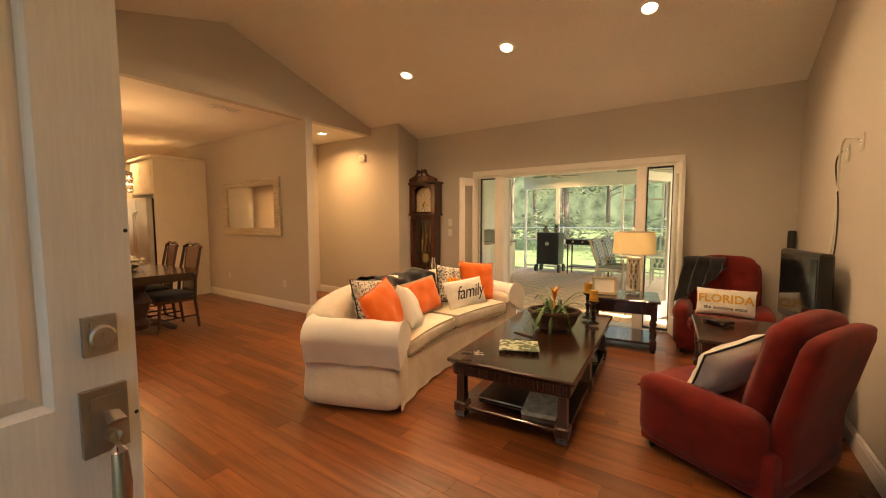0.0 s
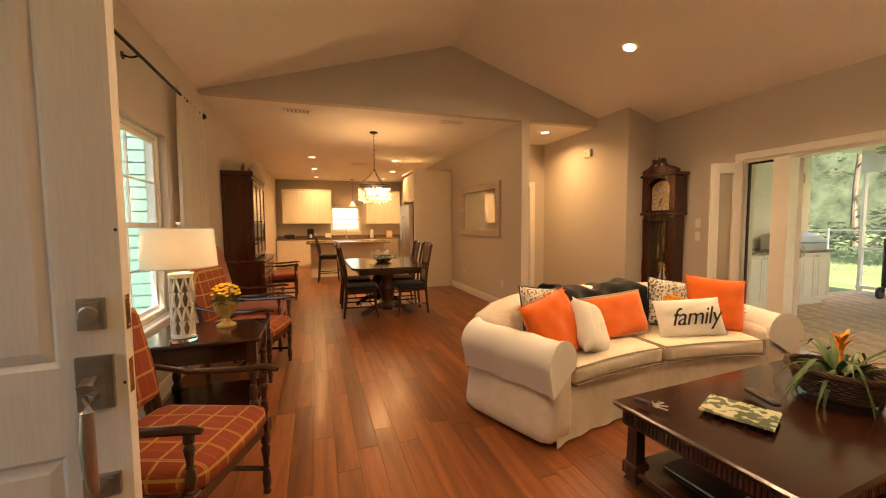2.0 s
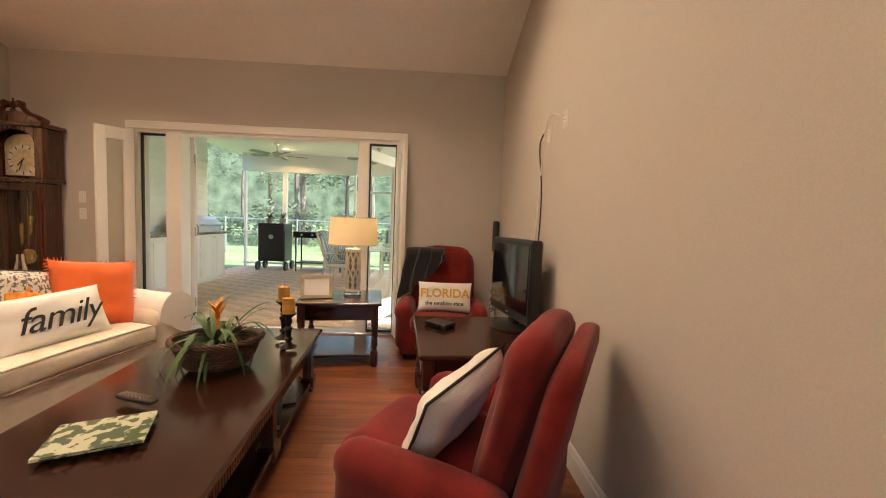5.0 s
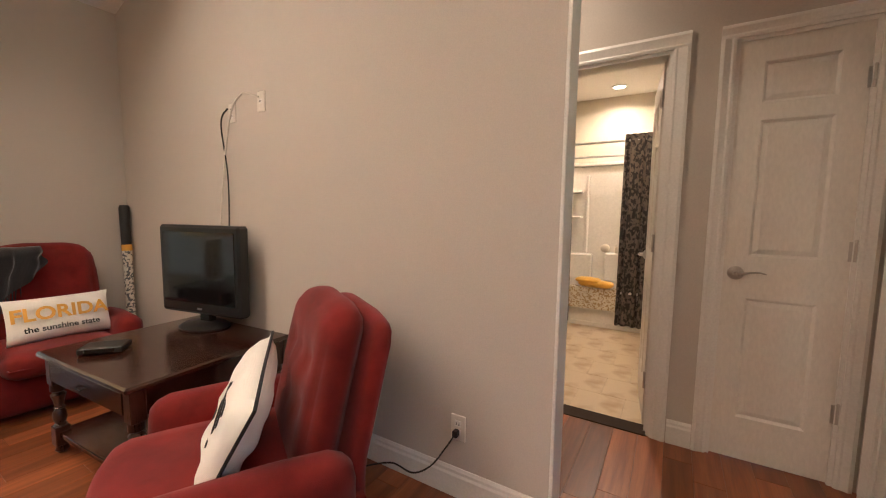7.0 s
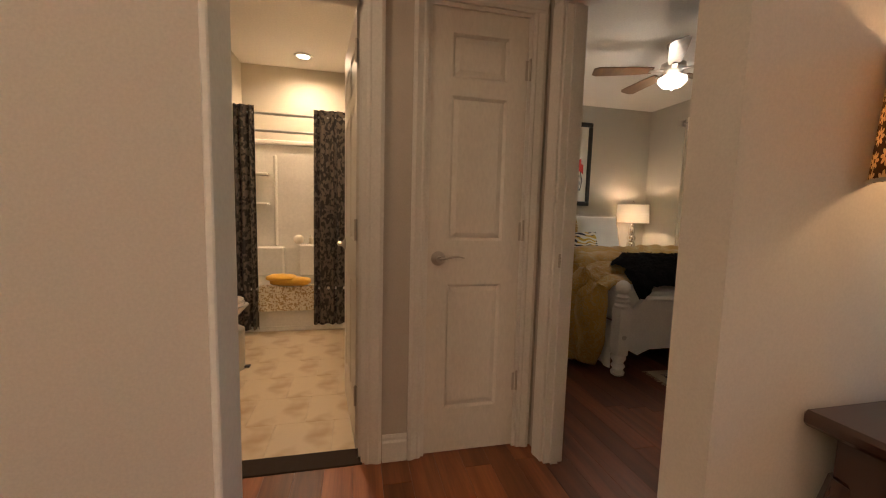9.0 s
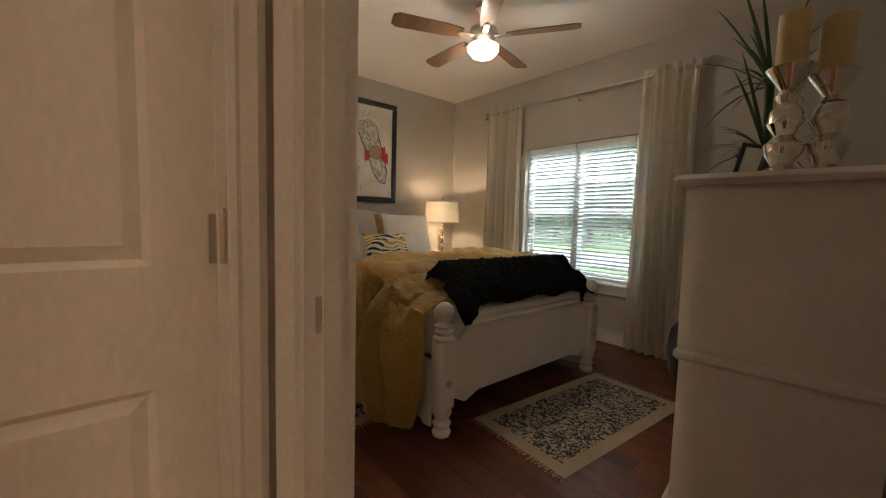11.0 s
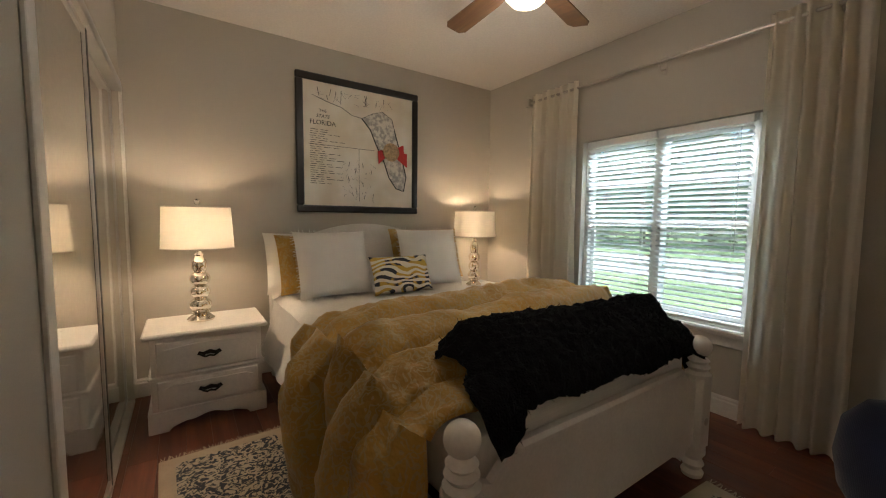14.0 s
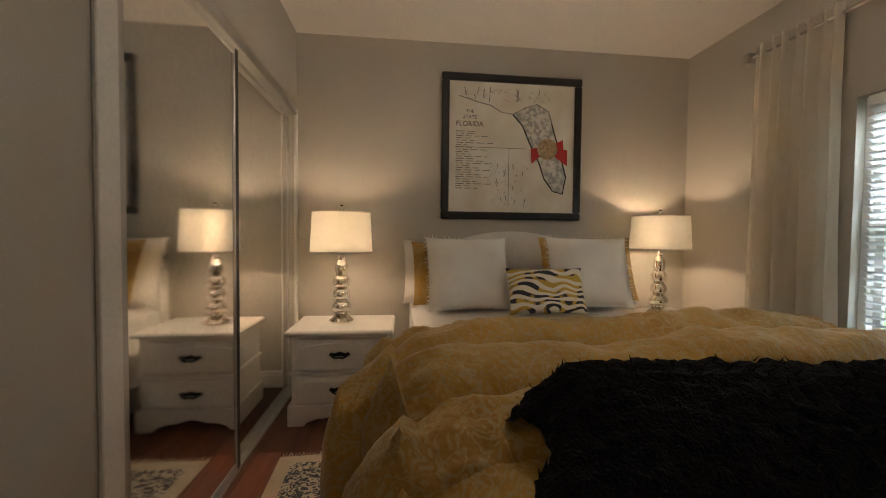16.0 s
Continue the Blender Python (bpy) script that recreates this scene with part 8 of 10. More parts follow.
def fretted():
    m, nt, b_ = nodes("brown fretwork shade")
    def calc(op, p, q=None, k=None):
        n = nt.nodes.new("ShaderNodeMath")
        n.operation = op
        nt.links.new(p, n.inputs[0])
        if q is not None:
            nt.links.new(q, n.inputs[1])
        elif k is not None:
            n.inputs[1].default_value = k
        return n.outputs[0]

    sx = nt.nodes.new("ShaderNodeSeparateXYZ")
    nt.links.new(coords(nt), sx.inputs[0])
    cx = nt.nodes.new("ShaderNodeCombineXYZ")
    nt.links.new(calc("MULTIPLY", calc("ARCTAN2", sx.outputs[1], sx.outputs[0]), k=0.165), cx.inputs[0])
    nt.links.new(sx.outputs[2], cx.inputs[1])
    vo = nt.nodes.new("ShaderNodeTexVoronoi")
    vo.voronoi_dimensions, vo.inputs["Scale"].default_value, vo.inputs["Randomness"].default_value = "2D", 25.0, 0.15
    nt.links.new(cx.outputs[0], vo.inputs["Vector"])
    df = nt.nodes.new("ShaderNodeVectorMath")
    df.operation = "SUBTRACT"
    nt.links.new(cx.outputs[0], df.inputs[0])
    nt.links.new(vo.outputs["Position"], df.inputs[1])
    sp = nt.nodes.new("ShaderNodeSeparateXYZ")
    nt.links.new(df.outputs[0], sp.inputs[0])
    petal = calc("ABSOLUTE", calc("COSINE", calc("MULTIPLY", calc("ARCTAN2", sp.outputs[1], sp.outputs[0]), k=4.0)))
    rim = calc("ADD", calc("MULTIPLY", petal, k=0.24), k=0.22)
    inside = calc("LESS_THAN", vo.outputs["Distance"], rim)
    f = calc("MULTIPLY", inside, calc("GREATER_THAN", vo.outputs["Distance"], k=0.11))
    c = mix(nt, (0.10, 0.035, 0.01), (0.85, 0.62, 0.32), f)
    tr_, mx = nt.nodes.new("ShaderNodeBsdfTranslucent"), nt.nodes.new("ShaderNodeMixShader")
    mx.inputs[0].default_value = 0.65
    nt.links.new(c, b_.inputs["Base Color"])
    nt.links.new(c, tr_.inputs["Color"])
    nt.links.new(b_.outputs[0], mx.inputs[1])
    nt.links.new(tr_.outputs[0], mx.inputs[2])
    nt.links.new(mx.outputs[0], nt.nodes["Material Output"].inputs["Surface"])
    return m


M["fret"] = fretted()
table_lamp(pose(2.56, 1.725, 0.811), "chrome column lamp with a brown fretwork shade, lit", 0.72, 0.175, 0.28, 3.5, "chrome", WARM, "fret")

# ---- bathroom ----
M["enamel"] = plain("white enamel", (0.84, 0.80, 0.72), 0.12, var=0.02, bump_s=0)
tb = thing("bathtub", "white tub and moulded surround with ledges", "bathtub")
b = B()
box(b, 6.0, 6.05, 2.60, 3.97, 0.0, 0.42, 0.012)
box(b, 6.05, 6.76, 2.60, 2.68, 0.06, 0.42)
box(b, 6.05, 6.76, 3.89, 3.97, 0.06, 0.42)
box(b, 6.68, 6.76, 2.68, 3.89, 0.06, 0.42)
box(b, 6.05, 6.68, 2.68, 3.89, 0.06, 0.12)
box(b, 5.985, 6.05, 2.60, 3.97, 0.395, 0.425, 0.01)
box(b, 5.985, 6.0, 2.60, 3.97, 0.0, 0.05, 0.005)
part("tub", b, "enamel", tb)
b = B()
box(b, 6.735, 6.762, 2.60, 3.97, 0.42, 1.86, 0.006)
box(b, 6.05, 6.735, 2.585, 2.615, 0.42, 1.86, 0.006)
box(b, 6.05, 6.735, 3.955, 3.978, 0.42, 1.86, 0.006)
box(b, 6.70, 6.765, 2.58, 3.98, 1.86, 1.91, 0.012)
box(b, 6.64, 6.735, 3.55, 3.955, 0.42, 0.75, 0.02)
box(b, 6.62, 6.735, 2.62, 3.40, 0.42, 0.78, 0.02)
for z in (1.2, 1.52):
    box(b, 6.62, 6.735, 3.70, 3.955, z, z + 0.03, 0.01)
box(b, 6.70, 6.735, 3.62, 3.66, 0.75, 1.75, 0.015)
part("surround", b, "enamel", tb)
for z in (2.02, 1.88):
    t = thing("curtain_rail", "chrome shower rail across the tub", "rail", group="shower rails")
    b = B()
    tube(b, [(5.99 + (0.06 if z < 2 else 0), 2.582, z), (5.99 + (0.06 if z < 2 else 0), 3.978, z)], 0.012, 8)
    part("bar", b, "alu", t)
    for yy in (2.583, 3.965):
        b = B()
        lathe(b, [(0.028, 0), (0.028, 0.012)], 14, (0, 0, 0), pose(5.99 + (0.06 if z < 2 else 0), yy + 0.006, z, -90, 0, 0))
        part("flange", b, "alu", t)
M["tile"] = speckled("travertine tile", (0.62, 0.50, 0.34), (0.40, 0.25, 0.12), 5, 0.50, 0.74, 0.3)
M["paisley"] = speckled("grey paisley cloth", (0.16, 0.13, 0.105), (0.035, 0.03, 0.028), 26, 0.46, 0.54)


def hanging(y0, y1, x, z0, z1, folds, seed, material, label):
    t = thing("shower_curtain", label, "curtain", group="shower curtains")
    b_ = B()
    curtain(b_, y0, y1, 0, z0, z1, folds, 0.03, seed, 0.06)
    for v in b_.verts:
        v.co = Vector((x + v.co.y, v.co.x, v.co.z))
    part("cloth", b_, material, t, smooth=80)


hanging(3.66, 4.0 - 0.03, 5.965, 0.03, 2.08, 5, 1, "paisley", "grey paisley shower curtain gathered at one side")
hanging(2.80, 3.17, 5.965, 0.06, 2.08, 5, 2, "paisley", "grey paisley shower curtain gathered at one side")
M["waffle"] = speckled("white and yellow woven mat", (0.72, 0.66, 0.52), (0.42, 0.30, 0.14), 60, 0.5, 0.56)
bm_ = thing("bath_mat", "white and yellow checked bath mat hung over the tub's rim", "bath mat")
b = B()
def matfn(u, v):
    y = 3.17 + 0.50 * u
    if v < 0.75:
        return (5.972 - 0.004 * math.sin(u * 30), y, 0.20 + 0.31 * v)
    return (5.972 + 0.09 * (v - 0.75) / 0.25, y, 0.437 + 0.004 * math.sin(u * 30))
grid(b, 24, 16, matfn)
part("cloth", b, "waffle", bm_, smooth=60)
M["yellow"] = weave("golden yellow towel", (0.80, 0.46, 0.06), (0.6, 0.3, 0.03), 0.006, var=0.15)
tw = thing("folded_towel", "golden yellow towel folded on the tub's rim", "towel", pose(6.02, 3.40, 0.445, 0, 0, 80))
b = B()
soft_box(b, -0.19, 0.16, -0.07, 0.07, 0, 0.07, 0.03, 7, 0.012)
soft_box(b, -0.05, 0.19, -0.06, 0.08, 0.045, 0.095, 0.024, 7, 0.012, seed=3)
part("cloth", b, "yellow", tw, smooth=60)
for yy, zz, nm, lb in ((3.40, 0.78, "bath_sponge", "round cream bath sponge on the tub ledge"), (3.27, 0.78, "shampoo_bottle", "small cream bottle on the tub ledge")):
    t = thing(nm, lb, "bath item", pose(6.67, yy, zz))
    b = B()
    if "sponge" in nm:
        lathe(b, [(0.01 + 0.045 * math.sin(math.pi * i / 10), 0.05 - 0.05 * math.cos(math.pi * i / 10)) for i in range(11)], 16)
        for v in b.verts:
            v.co += v.co.normalized() * 0.006 * noise.noise(v.co * 60)
        part("puff", b, "slip", t)
    else:
        lathe(b, [(0.022, 0), (0.024, 0.01), (0.022, 0.07), (0.01, 0.08)], 14)
        part("bottle", b, "slip", t)
        b = B()
        lathe(b, [(0.012, 0.08), (0.012, 0.10)], 12)
        part("cap", b, "ceramic", t)
tl = thing("toilet", "white two-piece toilet with a closed lid", "toilet", pose(5.42, 4.08, 0.001, 0, 0, 0))
b = B()
def bowl(u, v):
    a, z = 2 * math.pi * u, v
    r = 0.11 + 0.03 * (1 - v) ** 2 if v < 0.55 else 0.11 + 0.085 * ((v - 0.55) / 0.45) ** 0.8
    k = 1.25 + 0.25 * v
    return (r * math.cos(a), -0.10 + r * k * math.sin(a) - 0.08 * v, 0.40 * v)
grid(b, 28, 12, bowl, True)
part("pedestal_bowl", b, "enamel", tl, smooth=60)
b = B()
prism(b, [(0.195 * math.cos(t), -0.18 + 0.26 * math.sin(t)) for t in [i * 2 * math.pi / 32 for i in range(32)]], 0.40, 0.425)
part("seat", b, "enamel", tl)
b = B()
prism(b, [(0.19 * math.cos(t), -0.18 + 0.255 * math.sin(t)) for t in [i * 2 * math.pi / 32 for i in range(32)]], 0.428, 0.445)
part("lid", b, "enamel", tl)
b = B()
box(b, -0.22, 0.22, 0.06, 0.265, 0.40, 0.74, 0.02)
box(b, -0.23, 0.23, 0.05, 0.268, 0.74, 0.775, 0.012)
part("tank", b, "enamel", tl)
tp = thing("toilet_paper_holder", "white toilet roll on a nickel holder beside the vanity", "toilet paper", pose(5.09, 3.90, 0.62))
b = B()
lathe(b, [(0.02, 0.0), (0.055, 0.0), (0.055, 0.11), (0.02, 0.11)], 24, (0, 0, 0), pose(0.005, 0, 0, 90, 0, 90))
part("roll", b, "white_cloth", tp)
b = B()
tube(b, [(-0.09, 0.0, 0.0), (0.14, 0.0, 0.0)], 0.016, 10)
part("bar", b, "black_iron", tp)
va = thing("bath_vanity", "cream vanity cabinet with a stone top", "vanity", pose(4.15, 3.86, 0))
b = B()
box(b, 0.0, 0.85, 0.0, 0.48, 0.09, 0.82, 0.004)
box(b, 0.0, 0.85, 0.06, 0.48, 0.0, 0.09)
part("body", b, "cabinet", va)
b = B()
box(b, -0.02, 0.88, -0.03, 0.48, 0.82, 0.85, 0.008)
box(b, -0.02, 0.88, 0.46, 0.48, 0.85, 0.95, 0.004)
part("top", b, "granite", va)
for k in range(2):
    b = B()
    a0 = 0.01 + k * 0.42
    box(b, a0, a0 + 0.41, -0.018, -0.001, 0.11, 0.62, 0.004)
    box(b, a0 + 0.07, a0 + 0.34, -0.026, -0.018, 0.18, 0.55, 0.006)
    part("door", b, "cabinet", va)
    b = B()
    box(b, a0, a0 + 0.41, -0.018, -0.001, 0.64, 0.81, 0.004)
    part("drawer", b, "cabinet", va)
bn = thing("pedal_bin", "small brushed steel pedal bin", "bin", pose(5.12, 3.66, 0.001))
b = B()
lathe(b, [(0.095, 0), (0.10, 0.006), (0.095, 0.02), (0.095, 0.27), (0.098, 0.275)], 26)
part("drum", b, "alu", bn)
b = B()
lathe(b, [(0.099, 0.277), (0.098, 0.295), (0.06, 0.32), (0.015, 0.328), (0.012, 0.335), (0.003, 0.34)], 26)
part("lid", b, "alu", bn)
b = B()
box(b, -0.02, 0.02, -0.13, -0.09, 0.008, 0.018, 0.003)
part("pedal", b, "black", bn)
tr_ = thing("towel_shelf", "black wire towel shelf on the bathroom wall", "shelf", pose(4.62, 4.35, 1.62))
b = B()
for k in range(6):
    tube(b, [(-0.3, -0.03 - 0.036 * k, 0), (0.3, -0.03 - 0.036 * k, 0)], 0.004, 6)
for x in (-0.3, 0.3):
    tube(b, [(x, 0, 0), (x, -0.215, 0), (x, -0.215, -0.03), (x, 0, -0.10)], 0.005, 6)
tube(b, [(-0.3, -0.10, -0.08), (0.3, -0.10, -0.08)], 0.006, 6)
part("wire", b, "black_iron", tr_)
for x in (4.45, 4.72):
    t = thing("hanging_towel", "golden yellow hand towel hung on the rail", "towel", pose(x, 4.25, 1.54), "yellow towels")
    b = B()
    def tfn(u, v):
        return (-0.1 + 0.2 * u, (0.012 if v < 0.5 else -0.012) + 0.006 * math.sin(u * 12), -0.50 * abs(v - 0.5) * 2 + 0.006)
    grid(b, 12, 24, tfn)
    part("cloth", b, "yellow", t, smooth=60)
    b = B()
    box(b, -0.101, 0.101, -0.021, 0.021, -0.43, -0.40)
    part("stripe", b, "white_cloth", t)
sp_ = thing("soap_dish", "small red and white box on the vanity", "box", pose(4.55, 3.95, 0.851))
b = B()
box(b, -0.05, 0.05, -0.03, 0.03, 0, 0.07, 0.004)
part("carton", b, "slip", sp_)
b = B()
box(b, -0.0505, 0.0505, -0.031, 0.031, 0.02, 0.045)
part("band", b, "pumpkin", sp_)

# ---- bedroom: window, blinds, curtains ----
M["slat_vinyl"] = shade_mat("white vinyl slat", (0.86, 0.86, 0.84), 0.5)
window_unit("window_bedroom", "x", YW, 1, 4.62, 5.87, 0.56, 1.94, "white twin bedroom window with raised slats", 2, 2)
b = B()
box(b, 5.21, 5.28, YW - 0.14, YW - 0.05, 0.60, 1.90)
struct("trim_mullion", b, "trim", "white mullion between the two windows", "trim")
for x0, x1 in ((4.665, 5.235), (5.255, 5.825)):
    bl = thing("window_blind", "white horizontal slat blind, slats open", "blind", group="window blinds")
    b = B()
    box(b, x0, x1, YW - 0.035, YW - 0.004, 1.88, 1.93, 0.004)
    part("headrail", b, "trim", bl)
    proto = None
    for k in range(33):
        if proto is None:
            b = B()
            prism(b, [(-0.024, 0.0), (0.0, 0.004), (0.024, 0.0), (0.024, 0.0025), (0.0, 0.0065), (-0.024, 0.0025)], x0 + 0.004, x1 - 0.004, "x")
            proto = part("slat", b, "slat_vinyl", bl, smooth=0, m=pose(0, YW - 0.022, 0.62, 24, 0, 0))
        else:
            o = new("slat", proto.data)
            o.parent, o.matrix_local = bl, pose(0, YW - 0.022, 0.62 + k * 0.0385, 24, 0, 0)
    b = B()
    box(b, x0, x1, YW - 0.04, YW - 0.006, 0.585, 0.605, 0.004)
    part("bottom_rail", b, "trim", bl)
    for u in (0.15, 0.85):
        b = B()
        tube(b, [(x0 + (x1 - x0) * u, YW - 0.022, 0.60), (x0 + (x1 - x0) * u, YW - 0.022, 1.90)], 0.0016, 4)
        part("cord", b, "trim", bl)
    bl_w = B()
    tube(bl_w, [(x0 + 0.06, YW - 0.002, 1.86), (x0 + 0.06, YW + 0.002, 1.05)], 0.004, 6)
    part("wand", bl_w, "clear", bl)
rd = thing("curtain_rod", "grey metal curtain rod with square ends", "curtain rod")
b = B()
tube(b, [(4.19, YW + 0.10, 2.38), (6.40, YW + 0.10, 2.38)], 0.011, 10)
part("pole", b, "nickel", rd)
for x in (4.17, 6.42):
    b = B()
    box(b, x - 0.028, x + 0.028, YW + 0.065, YW + 0.135, 2.345, 2.415, 0.006)
    part("finial", b, "nickel", rd)
for x in (4.3, 5.21, 6.34):
    b = B()
    tube(b, [(x, YW + 0.001, 2.35), (x, YW + 0.06, 2.33), (x, YW + 0.10, 2.365)], 0.007, 8)
    box(b, x - 0.012, x + 0.012, YW + 0.0005, YW + 0.006, 2.31, 2.39)
    part("bracket", b, "nickel", rd)
for x0, x1, f in ((4.18, 4.60, 6), (5.87, 6.37, 7)):
    cu = thing("curtain", "ivory gathered linen curtain reaching the floor", "curtain", group="bedroom curtains")
    b = B()
    curtain(b, x0, x1, YW + 0.10, 0.02, 2.44, f, 0.038, x0, 0.10)
    part("cloth", b, "glow_cloth", cu, smooth=80)

# ---- mirrored closet doors ----
mc = thing("door_mirror_closet", "sliding mirrored closet doors in aluminium rails", "closet door", kind="structure")
b = B()
box(b, 5.22, 7.02, YC - 0.02, YC + 0.07, 2.06, 2.12, 0.004)
part("top_track", b, "alu", mc)
b = B()
box(b, 5.22, 7.02, YC - 0.005, YC + 0.07, 0.0, 0.016)
part("floor_track", b, "alu", mc)
for x0, x1, y in ((5.235, 6.03, YC + 0.012), (5.96, 7.01, YC + 0.045)):
    b = B()
    for q in ((x0, x0 + 0.03, 0.016, 2.06), (x1 - 0.03, x1, 0.016, 2.06), (x0 + 0.03, x1 - 0.03, 0.016, 0.05), (x0 + 0.03, x1 - 0.03, 2.03, 2.06)):
        box(b, q[0], q[1], y - 0.012, y + 0.012, q[2], q[3], 0.003)
    fr_ = part("door_frame", b, "alu", mc)
    b = B()
    box(b, x0 + 0.028, x1 - 0.028, y - 0.006, y - 0.002, 0.048, 2.032)
    part("mirror_glass", b, "mirror", fr_)
# black strip stands in for the shaded gap where the doors overlap
b = B()
box(b, 6.006, 6.032, YC - 0.0025, YC - 0.0005, 0.018, 2.058)
box(b, 6.0305, 6.034, YC - 0.0025, YC + 0.03, 0.018, 2.058)
part("brush_seal", b, "black", mc, "black strip standing in for the dark gap between the sliding doors", 0)
b = B()
box(b, 6.985, 6.998, YC + 0.028, YC + 0.034, 0.95, 1.05, 0.003)
part("finger_pull", b, "alu", mc)
for x0, x1 in ((5.14, 5.22), (7.02, 7.085)):
    b = B()
    box(b, x0, x1, YC - 0.015, YC - 0.001, 0.13, 2.12, 0.003)
    part("side_trim", b, "trim", mc)

# ---- bed ----
bed = thing("bed", "white cannonball post bed", "bed")
PY = (0.87, -0.58)


def bed_post(bm, x, y, h, r=0.055):
    box(bm, x - r * 0.85, x + r * 0.85, y - r * 0.85, y + r * 0.85, 0.16, h - 0.20, 0.006)
    lathe(bm, [(0.03, 0), (0.045, 0.01), (0.05, 0.03), (0.036, 0.05), (0.05, 0.075), (0.036, 0.10), (0.052, 0.13), (0.05, 0.165)], 20, (x, y, 0))
    prof = [(r, h - 0.205), (0.056, h - 0.185), (0.038, h - 0.17), (0.052, h - 0.15), (0.036, h - 0.135), (0.048, h - 0.12), (0.028, h - 0.105)]
    prof += [(0.052 * math.sin(math.pi * (0.15 + 0.85 * i / 10)) + 0.001, h - 0.052 - 0.052 * math.cos(math.pi * (0.15 + 0.85 * i / 10))) for i in range(11)]
    lathe(bm, prof, 24, (x, y, 0))


for y in PY:
    b = B()
    bed_post(b, 4.56, y, 0.715)
    part("foot_post", b, "white_wood", bed, smooth=45)
    b = B()
    bed_post(b, 6.98, y + (0.02 if y > 0 else -0.02), 1.10)
    part("head_post", b, "white_wood", bed, smooth=45)
b = B()
top = [(PY[0] - 0.05, 0.52), (PY[0] - 0.10, 0.50), (PY[0] - 0.13, 0.53), (PY[0] - 0.17, 0.565), (PY[0] - 0.30, 0.575), (PY[1] + 0.30, 0.575), (PY[1] + 0.17, 0.565), (PY[1] + 0.13, 0.53), (PY[1] + 0.10, 0.50), (PY[1] + 0.05, 0.52)]
bot = [(PY[1] + 0.05, 0.20), (PY[1] + 0.15, 0.15), (PY[1] + 0.25, 0.19), (0.35, 0.19), (PY[0] - 0.25, 0.19), (PY[0] - 0.15, 0.15), (PY[0] - 0.05, 0.20)]
prism(b, top + bot, 4.545, 4.575, "x")
box(b, 4.535, 4.585, PY[1] + 0.18, PY[0] - 0.18, 0.555, 0.59, 0.012)
part("footboard", b, "white_wood", bed, smooth=30)
b = B()
hb = [(PY[1] + 0.0, 0.2), (PY[0], 0.2), (PY[0], 0.95)] + [(PY[0] - (PY[0] - PY[1]) * i / 16, 1.0 + 0.22 * math.sin(math.pi * i / 16) ** 0.8) for i in range(1, 16)] + [(PY[1], 0.95)]
prism(b, hb, 6.97, 7.0, "x")
part("headboard", b, "white_wood", bed, smooth=30)
for y in PY:
    b = B()
    box(b, 4.6, 6.95, y - 0.015, y + 0.015, 0.22, 0.38, 0.005)
    part("side_rail", b, "white_wood", bed)
for y, n in ((PY[0] + 0.047, 1), (PY[1] - 0.047, -1)):
    b = B()
    lathe(b, [(0.018, 0), (0.018, 0.004), (0.006, 0.006)], 12, (0, 0, 0), pose(4.513, y - 0.047 * n, 0.30, 0, -90, 0))
    part("bolt_cover", b, "nickel", bed)
b = B()
soft_box(b, 4.60, 6.93, PY[1] + 0.02, PY[0] - 0.02, 0.36, 0.64, 0.06, 8, 0.01)
tagged(part("mattress", b, "white_cloth", None, smooth=60), "thick white mattress on the bed", "mattress")
sk = thing("bed_skirt", "white gathered bed skirt under the coverlet", "bedding")
b = B()
def skirt_l(u, v):
    x = 4.62 + 2.3 * u
    return (x, PY[0] + 0.02 + 0.014 * math.sin(x * 34), 0.03 + 0.36 * v)
grid(b, 90, 4, skirt_l)
grid(b, 90, 4, lambda u, v: (4.62 + 2.3 * u, PY[1] - 0.02 - 0.014 * math.sin(u * 78), 0.03 + 0.36 * v))
part("cloth", b, "white_cloth", sk, smooth=80)


def over_bed(x, s, lift, drop_l, drop_r, wob=0.0, seed=0.0):
    """A point on cloth lying across the bed: s runs 0..1 from one hem over the top to the other."""
    w = PY[0] - PY[1] + 0.08
    tot = drop_l + w + drop_r
    d = s * tot
    n = noise.noise((x * 3.1 + seed, s * 7, seed)) * wob
    if d < drop_l:
        k = 1 - d / drop_l
        return (x, PY[0] + 0.05 + lift * 0.5 + 0.10 * k * k + n + wob * 1.2 * math.sin(x * 17 + seed) * k, 0.65 + lift - drop_l * k * 0.98)
    if d < drop_l + w:
        u = (d - drop_l) / w
        e = min(u, 1 - u)
        rnd_ = -0.05 * max(0, 1 - e / 0.05) ** 2
        return (x, PY[0] + 0.04 + lift * 0.5 - u * (w + lift), 0.655 + lift + rnd_ + n + 0.02 * math.sin(math.pi * u))
    k = (d - drop_l - w) / drop_r
    return (x, PY[1] - 0.05 - lift * 0.5 - 0.08 * k * k + n - wob * 1.2 * math.sin(x * 15 + seed) * k, 0.65 + lift - drop_r * k * 0.98)


cv = thing("coverlet", "white matelasse coverlet smoothed over the bed", "bedding")
b = B()
grid(b, 40, 60, lambda u, v: over_bed(4.95 + 1.97 * u, v, 0.012, 0.42, 0.42, 0.008, 2))
part("cloth", b, plain("white quilted cotton", (0.80, 0.78, 0.74), 0.9, var=0.04, scale=8, grain=55, bump_s=0.5, dist=0.006), cv, smooth=80)


